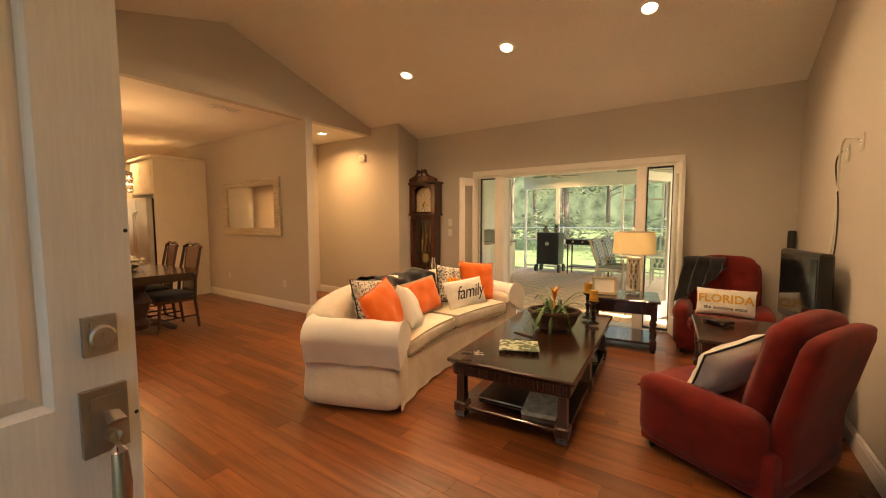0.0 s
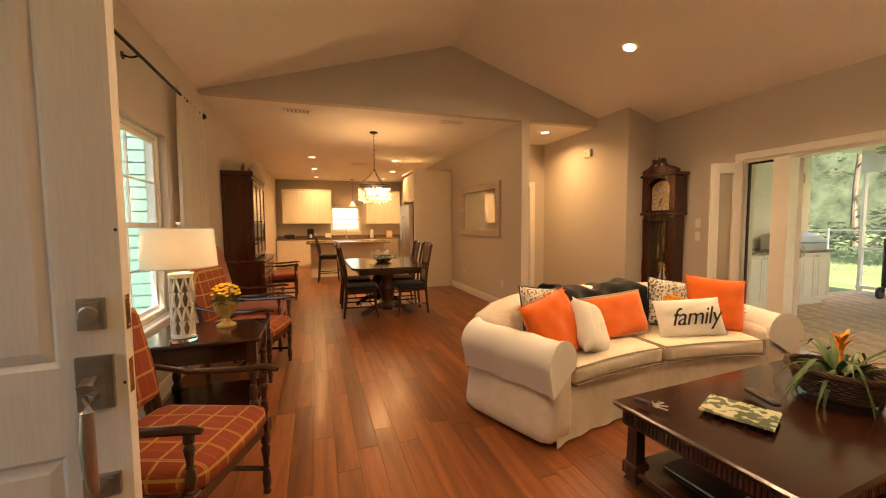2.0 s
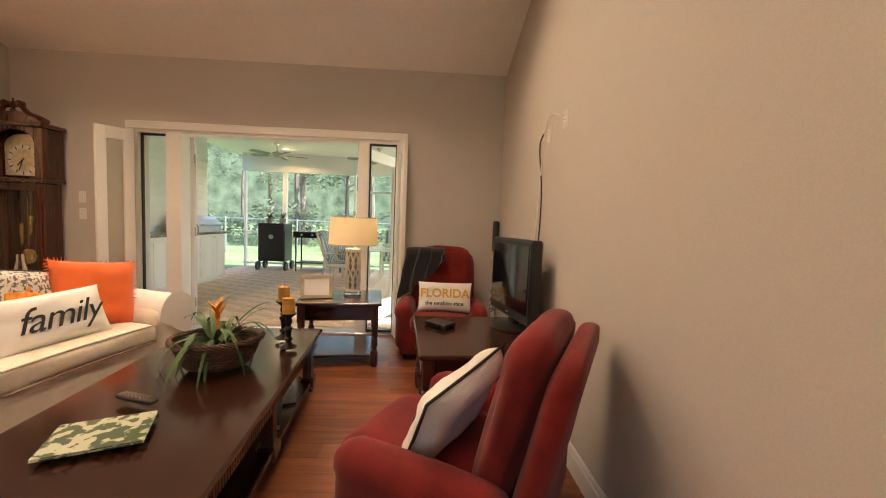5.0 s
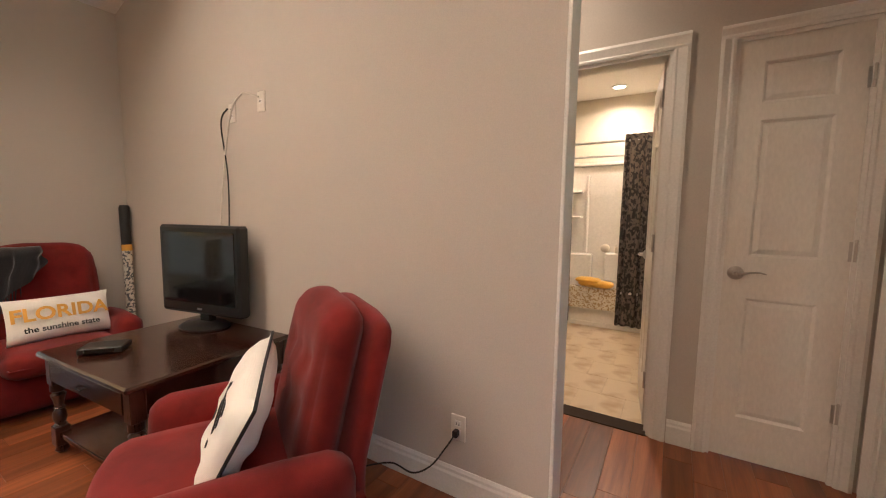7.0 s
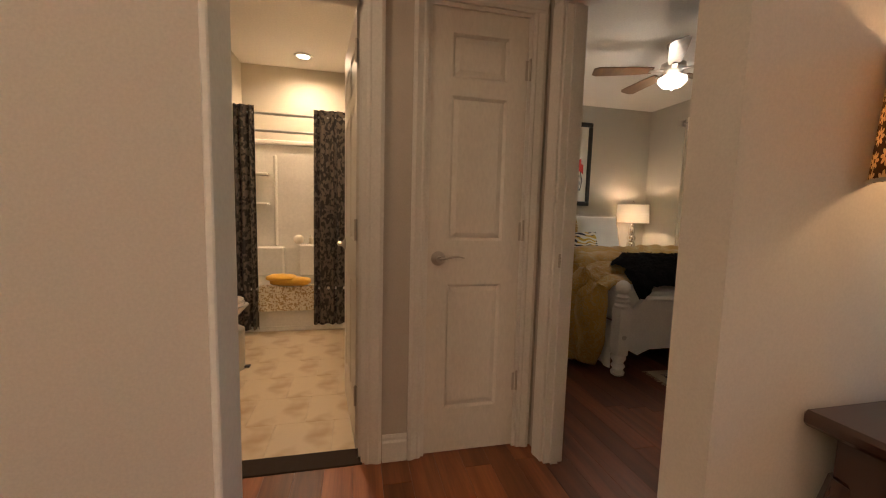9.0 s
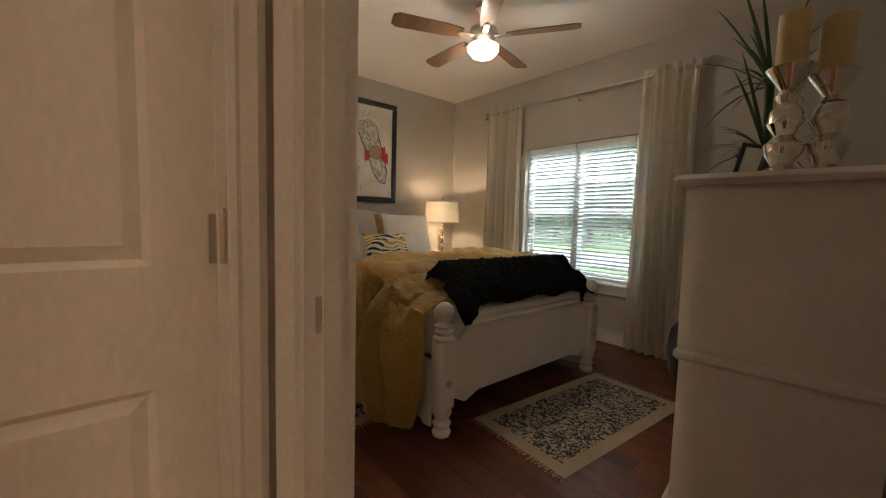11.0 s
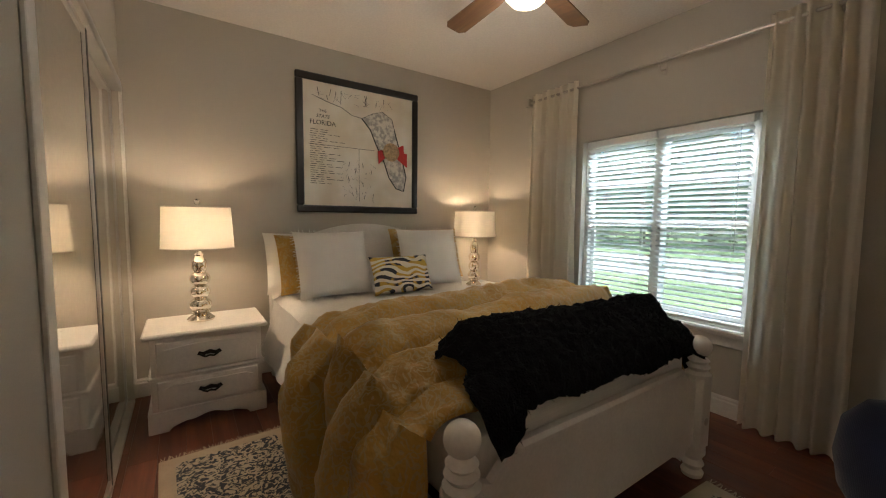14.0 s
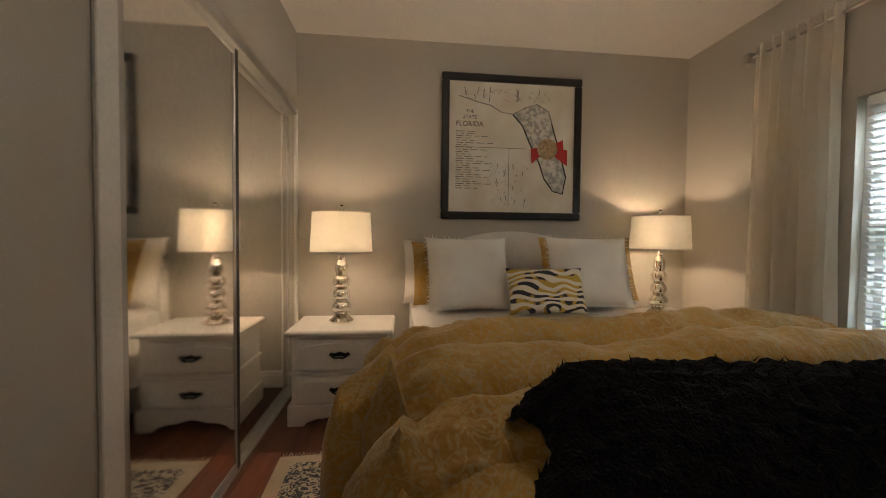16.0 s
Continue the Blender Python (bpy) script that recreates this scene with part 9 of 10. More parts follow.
def damask():
    m, nt, b_ = nodes("mustard damask")
    v = coords(nt)
    vo = nt.nodes.new("ShaderNodeTexVoronoi")
    vo.inputs["Scale"].default_value = 27.0
    warp = nt.nodes.new("ShaderNodeTexNoise")
    warp.inputs["Scale"].default_value = 11.0
    nt.links.new(v, warp.inputs["Vector"])
    nt.links.new(mix(nt, v, warp.outputs["Color"], 0.16, "ADD"), vo.inputs["Vector"])
    wv = noise_tex(nt, v, 14, 4, 0.6, 1.8)
    ml = nt.nodes.new("ShaderNodeMath")
    ml.operation = "MULTIPLY"
    nt.links.new(vo.outputs["Distance"], ml.inputs[0])
    ml.inputs[1].default_value = 13
    sn_ = nt.nodes.new("ShaderNodeMath")
    sn_.operation = "SINE"
    nt.links.new(ml.outputs[0], sn_.inputs[0])
    ad = nt.nodes.new("ShaderNodeMath")
    ad.operation = "MULTIPLY"
    nt.links.new(sn_.outputs[0], ad.inputs[0])
    nt.links.new(wv, ad.inputs[1])
    f = ramp(nt, ad.outputs[0], [(0.18, (0, 0, 0)), (0.30, (1, 1, 1))])
    base = ramp(nt, noise_tex(nt, v, 3, 3), [(0.3, (0.38, 0.21, 0.025)), (0.7, (0.52, 0.31, 0.04))])
    nt.links.new(mix(nt, base, (0.44, 0.32, 0.12), f), b_.inputs["Base Color"])
    b_.inputs["Roughness"].default_value, b_.inputs["Sheen Weight"].default_value = 0.6, 0.3
    bump(nt, b_, noise_tex(nt, v, 13, 3), 0.5, 0.03)
    return m


M["damask"] = damask()
df = thing("folded_duvet", "mustard yellow damask duvet folded in thick rolls over the bed", "bedding")
# each fold: both edges along the bed, height, drop at both sides, slant across the bed, spread of its hem
FOLDS = ((5.42, 5.70, 0.17, 0.66, 0.34, 0.36, 0.30), (5.20, 5.50, 0.215, 0.74, 0.36, 0.31, 0.20), (4.98, 5.28, 0.20, 0.78, 0.38, 0.25, 0.10),
         (4.80, 5.06, 0.135, 0.76, 0.36, 0.14, 0.02), (4.64, 4.88, 0.055, 0.70, 0.34, 0.04, -0.04))
for k, (x0, x1, lift, dl, dr, slant, spread) in enumerate(FOLDS):
    b = B()
    def roll_(u, v, x0=x0, x1=x1, lift=lift, dl=dl, dr=dr, slant=slant, spread=spread, k=k):
        a = math.pi * u
        side = max(0, 0.36 - v) / 0.36
        x = (x0 + x1) / 2 - (x1 - x0) / 2 * math.cos(a) * (1 + 0.10 * side) - spread * side ** 1.3 + slant * (v - 0.5) + 0.035 * noise.noise((v * 5, k, 1))
        puff = math.sin(a) ** 0.8
        crease = 0.030 * noise.noise((u * 2.2 + k, v * 9, k)) + 0.016 * noise.noise((u * 5, v * 26, k)) + 0.008 * noise.noise((u * 11, v * 55, k))
        th = lift * (0.10 + 0.90 * puff) + crease * (0.4 + puff)
        q = Vector(over_bed(x, v, th, dl, dr, 0.012, k * 1.7))
        hem = 1 - min(1, v / 0.30)
        q.y += puff * (0.13 + 0.05 * math.sin(2.3 * k)) * math.sin(math.pi * (0.15 + 0.8 * hem)) * min(1, hem * 4) + 0.03 * noise.noise((u * 4, v * 14, 7 + k)) * hem
        q.z = max(q.z, 0.05)
        return q
    grid(b, 30, 110, roll_)
    part("fold", b, "damask", df, smooth=80)
M["fur"] = plain("black faux fur", (0.006, 0.006, 0.007), 0.9, var=0.5, scale=20, grain=120, bump_s=0.9, dist=0.02, spec=0.15)
fu = thing("fur_throw", "black faux fur throw across the foot of the bed", "blanket")
b = B()
def fur(u, v):
    x = 4.58 + (0.33 - 0.03 * v) * u + 0.02 * math.sin(v * 7)
    y = 0.76 - 1.40 * v + 0.03 * math.sin(u * 9 + v * 5)
    z = 0.685 + 0.19 * min(1, u / 0.7) ** 0.7 + 0.014 * noise.noise((u * 8, v * 14, 2))
    front = max(0, 0.16 - u) / 0.16
    over = max(0, 1 - v / 0.13) + 0.8 * max(0, 1 - abs(v - 0.95) / 0.06)
    z -= front ** 1.3 * (0.03 + 0.08 * over + 0.01 * math.sin(v * 23))
    x -= front ** 0.6 * 0.06 * min(1, 0.35 + 1.6 * over)
    if v < 0.10:
        z -= (0.10 - v) * 1.1 * u
    if v > 0.94:
        z -= (v - 0.94) * 4.0
    return (x, y, z)
grid(b, 44, 90, fur)
for v in b.verts:
    v.co += Vector((noise.noise(v.co * 45), noise.noise(v.co * 45 + Vector((7, 0, 0))), noise.noise(v.co * 45 + Vector((0, 9, 0))))) * 0.012
part("fur", b, "fur", fu, smooth=80)
b = B()
rnd = random.Random(6)
for k in range(1500):
    u, v = rnd.random() ** 1.5, rnd.random()
    p = Vector(fur(u, v))
    q = p + Vector((rnd.uniform(-1, 0.4), rnd.uniform(-0.7, 0.7), rnd.uniform(0.0, 1))) .normalized() * 0.028 + Vector((0, 0, -0.006))
    s = Vector((rnd.uniform(-1, 1), rnd.uniform(-1, 1), 0)).normalized() * 0.003
    b.faces.new((b.verts.new(p - s), b.verts.new(p + s), b.verts.new(q)))
tagged(part("hair", b, "fur", fu, smooth=0), kind="stuff")


def bed_pillow(y, x, z, w, h, t, lean, material, label, turn=0, fringe=None, seed=0.0):
    return cushion(pose(x, y, z, 0, 0, -90 + turn) @ pose(0, 0, 0, -lean, 0, 0), w, h, t, material, label, "bed_pillow", fringe, None, seed)


bed_pillow(0.66, 6.86, 0.92, 0.66, 0.48, 0.16, 18, "white_cloth", "white sleeping pillow against the headboard", 0, None, 21)
bed_pillow(-0.46, 6.86, 0.92, 0.66, 0.48, 0.16, 18, "white_cloth", "white sleeping pillow against the headboard", 0, None, 22)
bed_pillow(0.60, 6.74, 0.92, 0.66, 0.46, 0.15, 20, "damask", "mustard damask pillow sham", 4, None, 23)
bed_pillow(-0.36, 6.74, 0.95, 0.70, 0.48, 0.15, 20, "damask", "mustard damask pillow sham", -4, None, 24)
bed_pillow(0.56, 6.56, 0.93, 0.56, 0.50, 0.18, 20, "white_cloth", "white linen square pillow with fringed edge", 4, "white_cloth", 25)
bed_pillow(-0.28, 6.56, 0.94, 0.56, 0.50, 0.18, 20, "white_cloth", "white linen square pillow with fringed edge", -6, "white_cloth", 26)


def waves():
    m, nt, b_ = nodes("navy and gold wave print")
    v = coords(nt, (1, 1, 1))
    w = nt.nodes.new("ShaderNodeTexWave")
    w.bands_direction, w.inputs["Scale"].default_value = "Z", 7.0
    w.inputs["Distortion"].default_value, w.inputs["Detail"].default_value, w.inputs["Detail Scale"].default_value = 9.0, 0.0, 1.1
    nt.links.new(v, w.inputs["Vector"])
    f = ramp(nt, w.outputs["Fac"], [(0.45, (0, 0, 0)), (0.5, (1, 1, 1))])
    tint = ramp(nt, noise_tex(nt, v, 9, 1), [(0.46, (0.03, 0.035, 0.05)), (0.5, (0.55, 0.36, 0.06))])
    nt.links.new(mix(nt, tint, (0.75, 0.70, 0.58), f), b_.inputs["Base Color"])
    b_.inputs["Roughness"].default_value = 0.85
    bump(nt, b_, noise_tex(nt, v, 320, 2), 0.25, 0.002)
    return m


M["waves"] = waves()
bed_pillow(0.10, 6.36, 0.84, 0.50, 0.30, 0.12, 24, "waves", "small lumbar pillow with navy and gold waves", 0, None, 27)

# ---- nightstands, lamps, picture ----
def drop_pull(parent, x, y, z, m=None):
    b_ = B()
    tube(b_, [(x - 0.045, y, z + 0.005), (x - 0.04, y - 0.014, z - 0.004), (x - 0.02, y - 0.02, z - 0.014), (x, y - 0.02, z - 0.008), (x + 0.02, y - 0.02, z - 0.014), (x + 0.04, y - 0.014, z - 0.004), (x + 0.045, y, z + 0.005)], 0.006, 6)
    prism(b_, [(x - 0.06, z), (x - 0.05, z + 0.018), (x - 0.03, z + 0.010), (x, z + 0.022), (x + 0.03, z + 0.010), (x + 0.05, z + 0.018), (x + 0.06, z), (x + 0.04, z - 0.012), (x, z - 0.004), (x - 0.04, z - 0.012)], y - 0.005, y, "y")
    return part("pull", b_, "black_iron", parent)


def scallop(bm, x0, x1, y0, y1, top, low, n=24):
    """A base board whose lower edge is cut in curves between two feet."""
    pts = [(x0, 0), (x0 + 0.09, 0)] + [(x0 + 0.09 + (x1 - x0 - 0.18) * i / n, low * min(1, 5 * min(i / n, 1 - i / n)) + 0.012 * math.cos(4 * math.pi * i / n)) for i in range(1, n)] + [(x1 - 0.09, 0), (x1, 0), (x1, top), (x0, top)]
    return prism(bm, pts, y0, y1, "y")


def nightstand(m, label):
    t = thing("nightstand", label, "nightstand", m, "nightstands")
    w, d, h = 0.58, 0.42, 0.59
    b_ = B()
    box(b_, 0.02, w - 0.02, 0.015, d, 0.10, h - 0.03)
    box(b_, 0.005, w - 0.005, 0.004, d, 0.315, 0.335, 0.006)
    scallop(b_, 0.0, w, 0.0, 0.02, 0.125, 0.055)
    for x in (0.0, w - 0.02):
        box(b_, x, x + 0.02, 0.02, d, 0.0, 0.125)
    part("case", b_, "white_wood", t)
    b_ = B()
    box(b_, -0.015, w + 0.015, -0.02, d, h - 0.03, h, 0.010)
    part("top", b_, "white_wood", t)
    for z0, z1 in ((0.14, 0.305), (0.345, 0.535)):
        b_ = B()
        box(b_, 0.045, w - 0.045, 0.0, 0.016, z0, z1, 0.005)
        arch_ = [(0.075, z0 + 0.02), (w - 0.075, z0 + 0.02), (w - 0.075, z1 - 0.045)] + [(w - 0.075 - (w - 0.15) * i / 12, z1 - 0.045 + (0.022 * math.sin(math.pi * i / 12) if z0 > 0.3 else 0.015)) for i in range(1, 12)] + [(0.075, z1 - 0.045)]
        prism(b_, arch_, -0.007, 0.0, "y")
        dr = part("drawer", b_, "white_wood", t)
        drop_pull(dr, w / 2, -0.008, (z0 + z1) / 2)
    return t


nightstand(Matrix.Translation((6.45, 1.69, 0)) @ pose(0, 0, 0, 0, 0, -90) @ Matrix.Diagonal((1.08, 1.1, 1, 1)), "white painted nightstand with two scalloped drawers")
nightstand(Matrix.Translation((6.66, -0.70, 0)) @ pose(0, 0, 0, 0, 0, -90), "white painted nightstand beside the window wall")
table_lamp(pose(6.70, 1.405, 0.591), "stacked mercury glass lamp with a white drum shade, lit", 0.76, 0.205, 0.29, 19, "mercury", (1.0, 0.69, 0.42), "shade_white")
table_lamp(pose(6.82, -0.985, 0.591), "stacked mercury glass lamp with a white drum shade, lit", 0.78, 0.215, 0.28, 19, "mercury", (1.0, 0.69, 0.42), "shade_white")
mp = thing("framed_map", "old map print in a wide black frame", "picture", pose(XE - 0.001, 0.12, 1.89, 0, 0, -90))
w2, h2 = 0.575, 0.575
for x0, x1, z0, z1 in ((-w2, w2, h2 - 0.06, h2), (-w2, w2, -h2, -h2 + 0.06), (-w2, -w2 + 0.06, -h2 + 0.06, h2 - 0.06), (w2 - 0.06, w2, -h2 + 0.06, h2 - 0.06)):
    b = B()
    box(b, x0, x1, -0.035, 0, z0, z1, 0.010)
    part("frame_side", b, "black", mp)
M["map_paper"] = speckled("aged map paper", (0.70, 0.64, 0.52), (0.84, 0.81, 0.74), 4, 0.35, 0.7, 0.6)
M["map_grey"] = speckled("grey map shading", (0.36, 0.35, 0.33), (0.70, 0.67, 0.60), 34, 0.4, 0.6, 0.6)
M["map_red"] = plain("map red", (0.55, 0.03, 0.03), 0.6)
M["map_green"] = plain("map seal tan", (0.42, 0.30, 0.17), 0.6, var=0.4, scale=40)
b = B()
box(b, -w2 + 0.055, w2 - 0.055, -0.014, -0.004, -h2 + 0.055, h2 - 0.055)
sheet = part("map_sheet", b, "map_paper", mp)
b = B()
coast = [(-0.44, 0.40), (-0.30, 0.36), (-0.18, 0.33), (-0.10, 0.28), (0.0, 0.27), (0.10, 0.33), (0.20, 0.36), (0.30, 0.30), (0.33, 0.18), (0.40, -0.05), (0.45, -0.22), (0.43, -0.36), (0.34, -0.34), (0.27, -0.24), (0.22, -0.10), (0.14, 0.05), (0.08, 0.18), (0.0, 0.27)]
rg = [Vector((x + 0.012 * noise.noise((i * 3.3, k, 0)), -0.0155, z + 0.012 * noise.noise((i * 2.1, k, 5)))) for i, (x, z) in enumerate(coast) for k in (0,)]
tube(b, rg, 0.006, 5, 0.25)
part("coast_line", b, "print", sheet)
b = B()
pts = coast[4:]
prism(b, pts, -0.0150, -0.0143, "y")
part("land", b, "map_grey", sheet, smooth=0)
b = B()
for s in (-1, 1):
    prism(b, [(0.29 - 0.02, 0.01), (0.29 + 0.02, -0.03), (0.29 + s * 0.14 + 0.03, s * -0.07 - 0.06), (0.29 + s * 0.14, s * 0.07 + 0.06) if s < 0 else (0.29 + 0.17, 0.0)], -0.0175, -0.0160, "y")
    prism(b, [(0.29, 0.02), (0.29 - 0.02, -0.02), (0.29 - s * 0.13, -0.02 + s * -0.10), (0.29 - s * 0.14, -0.02 + s * 0.02)], -0.0185, -0.0176, "y")
part("red_saltire", b, "map_red", sheet, smooth=0)
b = B()
lathe(b, [(0.085, 0), (0.085, 0.0015)], 28, (0, 0, 0), pose(0.29, -0.0186, 0.0, 90, 0, 0))
part("seal", b, "map_green", sheet)
words("lettering", "THE", 0.035, "print", sheet, pose(-0.35, -0.0150, 0.28, 90, 0, 0))
words("lettering", "STATE", 0.04, "print", sheet, pose(-0.35, -0.0150, 0.235, 90, 0, 0), 0.2)
words("lettering", "FLORIDA", 0.055, "print", sheet, pose(-0.35, -0.0150, 0.18, 90, 0, 0))
b = B()
rnd = random.Random(2)
for k in range(26):
    z, x = 0.12 - 0.018 * k, -0.46
    n = 2 + k % 3
    for j in range(n):
        l = rnd.uniform(0.02, 0.07)
        box(b, x, x + l, -0.0150, -0.0145, z, z + 0.004)
        x += l + 0.02
for k in range(60):
    x, z = rnd.uniform(-0.2, 0.2) * 0.8 - 0.05, rnd.uniform(-0.45, -0.12)
    tube(b, [(x, -0.0148, z), (x + rnd.uniform(-0.03, 0.03), -0.0148, z + rnd.uniform(-0.04, 0.04))], 0.0022, 4, 0.3)
for k in range(40):
    x = rnd.uniform(-0.4, 0.3)
    tube(b, [(x, -0.0148, 0.36 + rnd.uniform(0, 0.12)), (x + rnd.uniform(-0.05, 0.05), -0.0148, 0.36 + rnd.uniform(0, 0.12))], 0.0022, 4, 0.3)
for q in ((-0.47, 0.12, -0.003, 0.0), (-0.03, -0.027, -0.47, 0.0)):
    box(b, q[0], q[1], -0.0150, -0.0146, q[2], q[3])
tagged(part("fine_lines", b, "print", sheet, "unreadable fine print and lines", 0), kind="stuff")

# ---- rugs ----
def rug_mat():
    m, nt, b_ = nodes("block printed cotton rug")
    v = coords(nt)
    vo = nt.nodes.new("ShaderNodeTexVoronoi")
    vo.inputs["Scale"].default_value = 40
    nt.links.new(v, vo.inputs["Vector"])
    f = noise_tex(nt, v, 30, 2, 0.5, 2.0)
    nt.links.new(mix(nt, (0.52, 0.46, 0.36), (0.045, 0.05, 0.07), ramp(nt, f, [(0.47, (0, 0, 0)), (0.52, (1, 1, 1))])), b_.inputs["Base Color"])
    b_.inputs["Roughness"].default_value = 0.95
    bump(nt, b_, noise_tex(nt, v, 200, 2), 0.5, 0.004)
    return m


M["rug"] = rug_mat()
M["rug_edge"] = weave("tan rug border", (0.50, 0.42, 0.30), (0.38, 0.30, 0.2), 0.006)


def rug(m, w, l):
    t = thing("rug", "small printed cotton rug with fringed tan border", "rug", m, "bedside rugs")
    b_ = B()
    grid(b_, 8, 14, lambda u, v: ((u - 0.5) * w, (v - 0.5) * l, 0.004 + 0.002 * noise.noise((u * 5, v * 6, w))))
    part("border", b_, "rug_edge", t, smooth=60)
    b_ = B()
    grid(b_, 8, 14, lambda u, v: ((u - 0.5) * (w - 0.14), (v - 0.5) * (l - 0.14), 0.0075 + 0.002 * noise.noise((u * 5, v * 6, w))))
    part("printed_field", b_, "rug", t, smooth=60)
    b_ = B()
    rn = random.Random(1)
    for s in (-1, 1):
        for k in range(60):
            x = -w / 2 + w * (k + rn.random()) / 60
            tube(b_, [(x, s * l / 2, 0.005), (x + rn.uniform(-0.012, 0.012), s * (l / 2 + 0.02 + 0.02 * rn.random()), 0.003)], 0.002, 4)
    part("fringe", b_, "rug_edge", t)
    return t


rug(pose(5.52, 1.30, 0, 0, 0, 92), 0.62, 1.22)
rug(pose(4.23, 0.03, 0, 0, 0, -4), 0.62, 1.20)

# ---- tall chest and what stands on it ----
dr = thing("chest_of_drawers", "tall white painted chest with scalloped front and black pulls", "chest", Matrix.Translation((3.59, 0.61, 0)) @ pose(0, 0, 0, 0, 0, 97) @ Matrix.Translation((-0.92, 0, 0)))
W, D, HH = 0.92, 0.53, 1.315
b = B()
box(b, 0.015, W - 0.015, 0.02, D, 0.10, 0.66)
box(b, 0.03, W - 0.03, 0.03, D, 0.66, HH - 0.035)
box(b, 0.0, W, 0.0, D, 0.655, 0.695, 0.012)
box(b, 0.0, W, 0.0, D, 0.09, 0.13, 0.012)
scallop(b, 0.0, W, 0.0, 0.025, 0.10, 0.05)
for x in (0.0, W - 0.025):
    box(b, x, x + 0.025, 0.025, D, 0.0, 0.10)
part("case", b, "white_wood", dr)
b = B()
box(b, -0.03, W + 0.03, -0.035, D, HH - 0.035, HH, 0.016)
part("top", b, "white_wood", dr)
for s in (0, 1):
    b = B()
    x0 = 0.03 if s == 0 else W - 0.075
    pts = [(x0 + (0.045 if s == 0 else 0), 0.695), (x0 + (0.045 if s == 0 else 0), 0.70)]
    wav = [(0.045 + 0.010 * math.sin(i * 1.25), 0.70 + (HH - 0.74) * i / 20) for i in range(21)]
    out_ = [(x0 + (u if s == 0 else 0.045 - u), z) for u, z in wav] + [(x0 + (0 if s == 0 else 0.045), HH - 0.04), (x0 + (0 if s == 0 else 0.045), 0.70)]
    prism(b, out_, 0.008, 0.03, "y")
    part("scalloped_stile", b, "white_wood", dr)
for z0, z1 in ((0.15, 0.39), (0.40, 0.645), (0.705, 0.87), (0.88, 1.04), (1.05, 1.215)):
    b = B()
    box(b, 0.085, W - 0.085, 0.008, 0.03, z0, z1, 0.006)
    box(b, 0.12, W / 2 - 0.015, 0.0, 0.008, z0 + 0.02, z1 - 0.025, 0.006)
    box(b, W / 2 + 0.015, W - 0.12, 0.0, 0.008, z0 + 0.02, z1 - 0.025, 0.006)
    d_ = part("drawer", b, "white_wood", dr)
    for x in (0.24, W - 0.24):
        drop_pull(d_, x, 0.0, (z0 + z1) / 2)
yu = thing("potted_yucca", "spiky green yucca in a dark carved pot", "plant", pose(3.52, -0.17, HH + 0.001))
b = B()
lathe(b, [(0.075, 0), (0.085, 0.02), (0.10, 0.16), (0.105, 0.19), (0.095, 0.19), (0.085, 0.15)], 24)
for k in range(70):
    a, z = k * 2.399, 0.02 + 0.0022 * k
    lathe(b, [(0.002, -0.012), (0.012, 0), (0.002, 0.012)], 5, ((0.086 + 0.1 * z) * math.cos(a), (0.086 + 0.1 * z) * math.sin(a), z))
part("pot", b, plain("dark carved pot", (0.05, 0.025, 0.018), 0.4, var=0.4, scale=20), yu)
b = B()
rnd = random.Random(8)
for k in range(60):
    e = rnd.random()
    blade(b, (0, 0, 0.17 + (0.3 if k % 2 else 0.0)), rnd.uniform(0, 6.28), rnd.uniform(0.15, 0.38), 0.55 * e, 0.15, 0.011, 5)
tube(b, [(0, 0, 0.1), (0.01, 0, 0.48)], 0.014, 8)
part("leaves", b, "leaf", yu, smooth=60)
for x, y, h in ((3.365, 0.42, 0.36), (3.265, 0.37, 0.33)):
    t = thing("candlestick", "mercury glass candlestick with a thick ivory candle", "candlestick", pose(x, y, HH + 0.001), "candlesticks")
    b = B()
    lathe(b, [(0.06, 0), (0.062, 0.01), (0.03, 0.03), (0.05, 0.07), (0.055, 0.10), (0.028, 0.13), (0.05, 0.17), (0.045, 0.21), (0.025, 0.235), (0.035, h - 0.10), (0.022, h - 0.08), (0.06, h - 0.02), (0.065, h - 0.01), (0.05, h - 0.008)], 28)
    part("stick", b, "chrome", t)
    b = B()
    lathe(b, [(0.042, h - 0.008), (0.042, h + 0.16), (0.036, h + 0.165), (0.003, h + 0.158)], 22)
    part("candle", b, plain("ivory wax", (0.72, 0.55, 0.26), 0.5, var=0.06), t)
pf = thing("framed_photograph", "small dark framed pale photograph", "photograph", pose(3.51, 0.22, HH + 0.001, -14, 0, 70))
b = B()
for q in ((-0.07, 0.07, 0, 0.015), (-0.07, 0.07, 0.135, 0.15), (-0.07, -0.055, 0.015, 0.135), (0.055, 0.07, 0.015, 0.135)):
    box(b, q[0], q[1], -0.006, 0.006, q[2], q[3], 0.002)
part("frame", b, "black", pf)
b = B()
box(b, -0.055, 0.055, -0.002, 0.003, 0.015, 0.135)
part("picture", b, "white_cloth", pf)

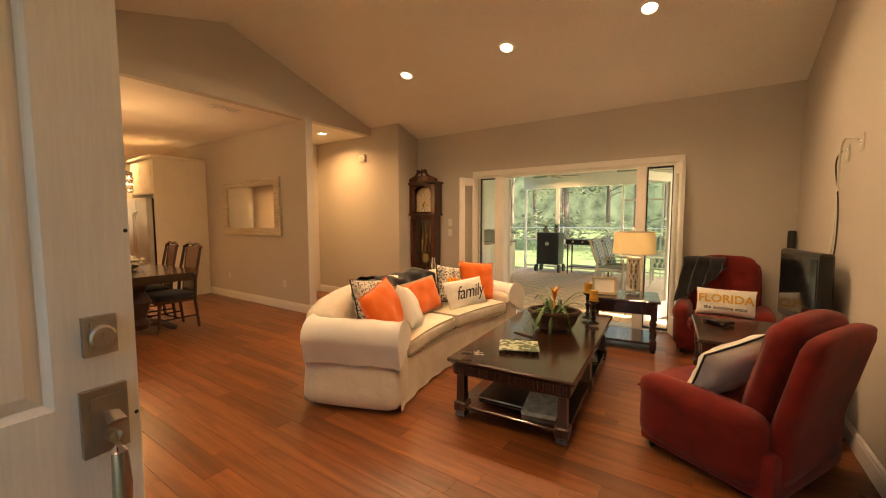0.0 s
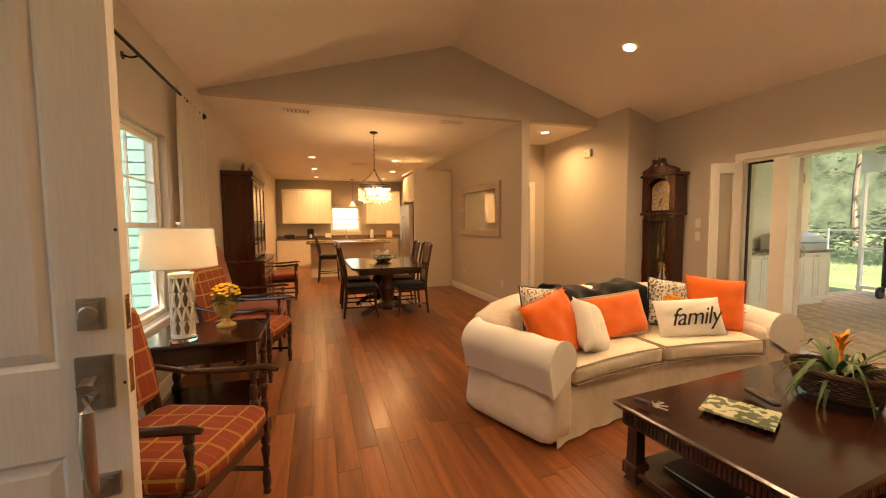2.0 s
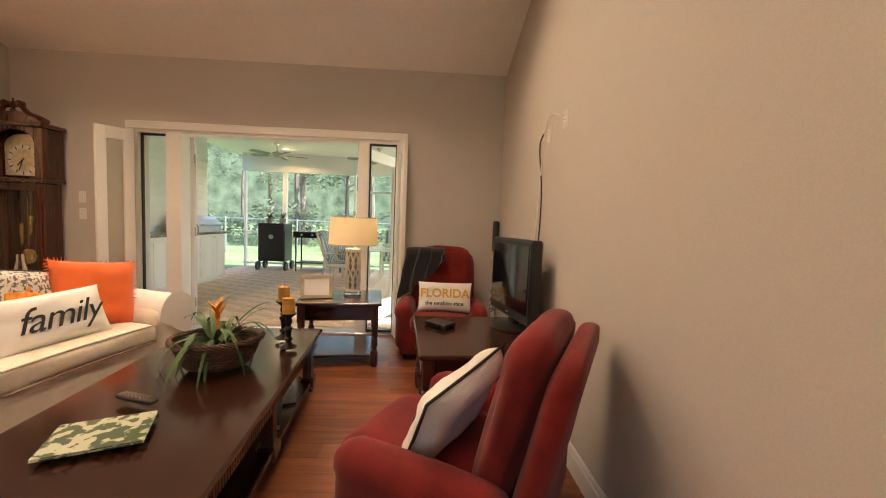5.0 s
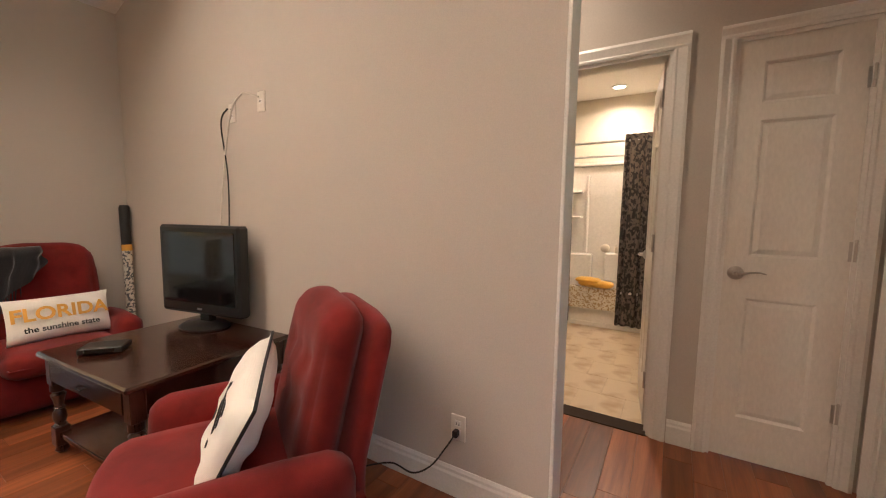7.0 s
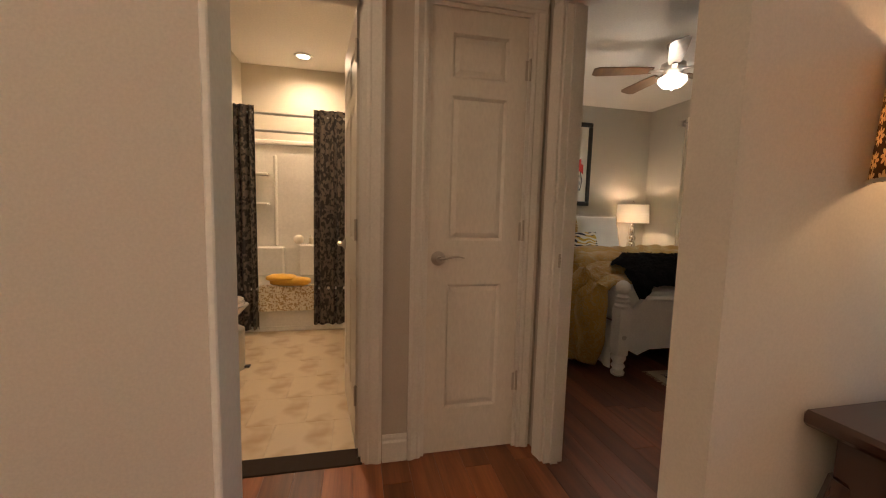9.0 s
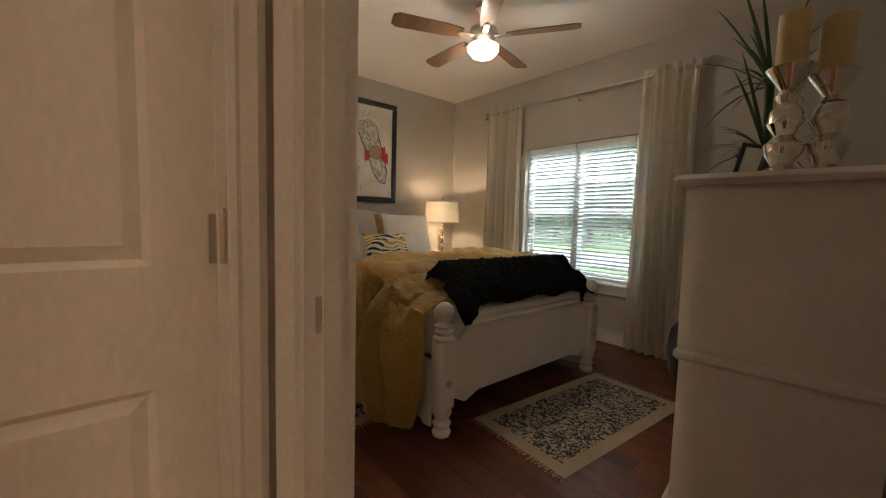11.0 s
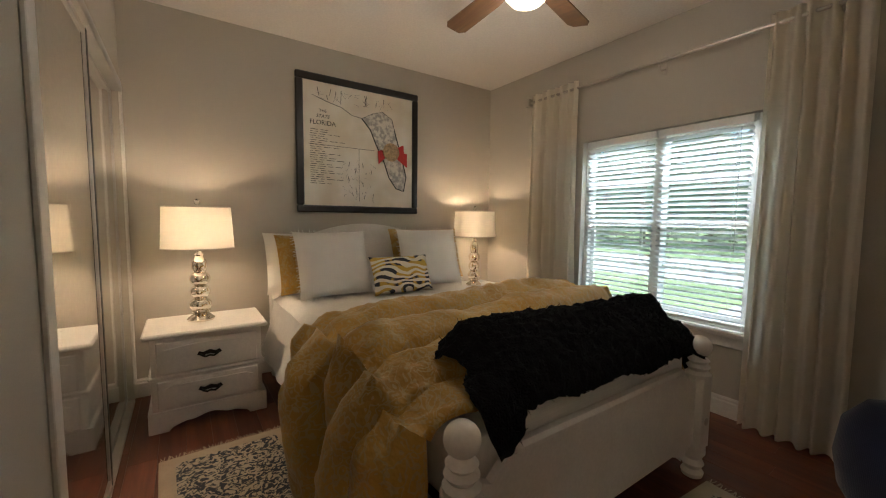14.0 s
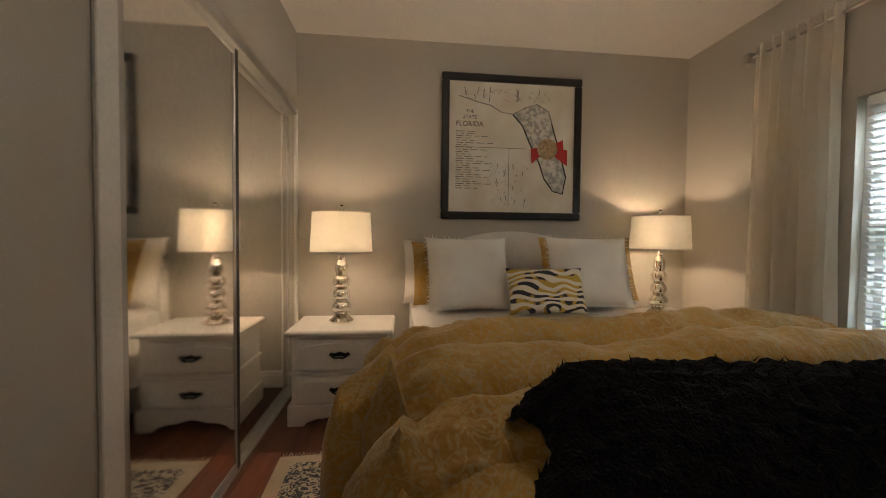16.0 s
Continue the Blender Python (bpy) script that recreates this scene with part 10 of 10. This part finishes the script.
# ---- beanbag, fan ----
M["navy"] = weave("navy cloth", (0.012, 0.016, 0.045), (0.03, 0.035, 0.08), 0.006, var=0.2)
bb = thing("beanbag", "navy beanbag with a navy and white striped top", "beanbag", pose(3.86, -1.04, 0) @ Matrix.Diagonal((0.88, 0.88, 1.02, 1)))
b = B()
lathe(b, [(0.05, 0.0), (0.27, 0.015), (0.33, 0.10), (0.34, 0.22), (0.30, 0.36), (0.22, 0.46), (0.10, 0.50), (0.01, 0.505)], 36)
for v in b.verts:
    v.co += v.co.normalized() * 0.035 * noise.noise(v.co * 4)
    v.co.z = max(v.co.z, 0.0)
part("bag", b, "navy", bb, smooth=80)
sbg = thing("striped_bag", "navy and white striped canvas bag standing on the beanbag", "bag", pose(3.80, -1.04, 0.50, 0, 0, 30) @ Matrix.Diagonal((0.75, 0.9, 1.0, 1)))
for k in range(5):
    b = B()
    soft_box(b, -0.15 + 0.01 * k, 0.15 - 0.01 * k, -0.10, 0.10, k * 0.05, k * 0.05 + 0.055, 0.02, 5, 0.008)
    part("stripe", b, "navy" if k % 2 else "white_cloth", sbg, smooth=60)
ceiling_fan(pose(5.17, 0.04, ZB, 0, 0, -3), "nickel ceiling fan with walnut blades and a lit glass bowl", "fan_blade", 5, True, 0.68, 0.14)
sm = thing("smoke_detector", "round white smoke detector on the ceiling", "smoke detector", pose(6.2, 1.42, ZB))
b = B()
lathe(b, [(0.06, -0.001), (0.062, -0.02), (0.05, -0.036), (0.02, -0.04), (0.003, -0.04)], 24)
part("housing", b, "ceramic", sm)
b = B()
lathe(b, [(0.03, -0.036), (0.03, -0.042), (0.003, -0.043)], 16)
part("cover", b, "trim", sm)

# ---- boards and tiles, last ----
def lay_boards(parent, x0, x1, y0, y1, width, near, mat_near, mat_rest, seed, skip=None):
    """Floor boards along x with random butt joints; those inside near become objects of their own."""
    rnd_ = random.Random(seed)
    shared, rest, count = {}, B(), 0
    y, row = y0, 0
    while y < y1 - 1e-3:
        w = min(width, y1 - y)
        x = x0 - rnd_.uniform(0, 1.2)
        while x < x1:
            l = rnd_.choice((0.6, 0.8, 1.0, 1.2, 1.2))
            a, c = max(x, x0), min(x + l, x1)
            if c - a > 0.03 and not (skip and skip((a + c) / 2, y)):
                mx, my = (a + c) / 2, y + w / 2
                if near and near[0] < mx < near[1] and near[2] < my < near[3] and count < 290:
                    key = (round(c - a, 2), round(w, 3))
                    if key not in shared:
                        b_ = B()
                        box(b_, -(c - a) / 2 + 0.0004, (c - a) / 2 - 0.0004, -w / 2 + 0.0004, w / 2 - 0.0004, -0.012, 0.0, 0.0012)
                        shared[key] = finish(b_, 0)
                        shared[key].materials.append(M[mat_near])
                    o = new("plank", shared[key])
                    o.parent, o.location = parent, (mx, my, rnd_.uniform(-0.0006, 0.0))
                    count += 1
                else:
                    box(rest, a + 0.0004, c - 0.0004, y + 0.0004, y + w - 0.0004, -0.012, rnd_.uniform(-0.0006, 0.0), 0.0012)
            x += l
        y += w
        row += 1
    me = finish(rest, 0)
    me.materials.append(M[mat_rest])
    o = new("planks_beyond", me)
    o.parent = parent
    tagged(o, kind="stuff")


def outside(x, y):
    return (x > 2.93 and not (1.88 < y < 4.5) and y < 6.7) or (x > 2.95 and y < 1.8)


lay_boards(floor, -9.1, 3.93, YF, 6.70, 0.127, (-2.2, 2.6, 0.8, 5.2), "plank", "plank_rest", 1, outside)
lay_boards(floor_bed, XB + 0.013, XE, YW, 1.892, 0.127, None, "plank_bed", "plank_bed", 2)
b = B()
box(b, XK, -9.1, YF, YM, -0.012, 0.0)
part("planks_kitchen", b, "plank_rest", floor)
rnd = random.Random(11)
shared = {}
for i in range(10):
    for j in range(7):
        x0, y0 = 3.985 + i * 0.305, 2.585 + j * 0.305 - (0.15 if i % 2 else 0)
        x1, y1 = min(x0 + 0.3042, 6.0), min(y0 + 0.3042, 4.35)
        y0 = max(y0, 2.585)
        if x1 - x0 < 0.05 or y1 - y0 < 0.05:
            continue
        key = (round(x1 - x0, 3), round(y1 - y0, 3))
        if key not in shared:
            b = B()
            box(b, -key[0] / 2, key[0] / 2, -key[1] / 2, key[1] / 2, -0.008, 0.0, 0.0015)
            shared[key] = finish(b, 0)
            shared[key].materials.append(M["tile"])
        o = new("tile", shared[key])
        o.parent, o.location = floor_bath, ((x0 + x1) / 2, (y0 + y1) / 2, 0)
shared = {}
for i in range(26):
    for j in range(20):
        x0, y0 = LX0 + 0.01 + i * 0.295, YB + 0.17 + j * 0.275 + (0.13 if i % 2 else 0)
        w, l = 0.285, 0.262 if (i * 7 + j * 3) % 4 else 0.264
        if y0 + l > LY1 or len(lan.children) >= 298:
            continue
        if (w, l) not in shared:
            b = B()
            box(b, 0, w, 0, l, -0.02, 0.0, 0.005)
            shared[w, l] = finish(b, 0)
            shared[w, l].materials.append(M["paver"])
        o = new("paver", shared[w, l])
        o.parent, o.location = lan, (x0, y0, -0.004 + rnd.uniform(-0.003, 0.0))
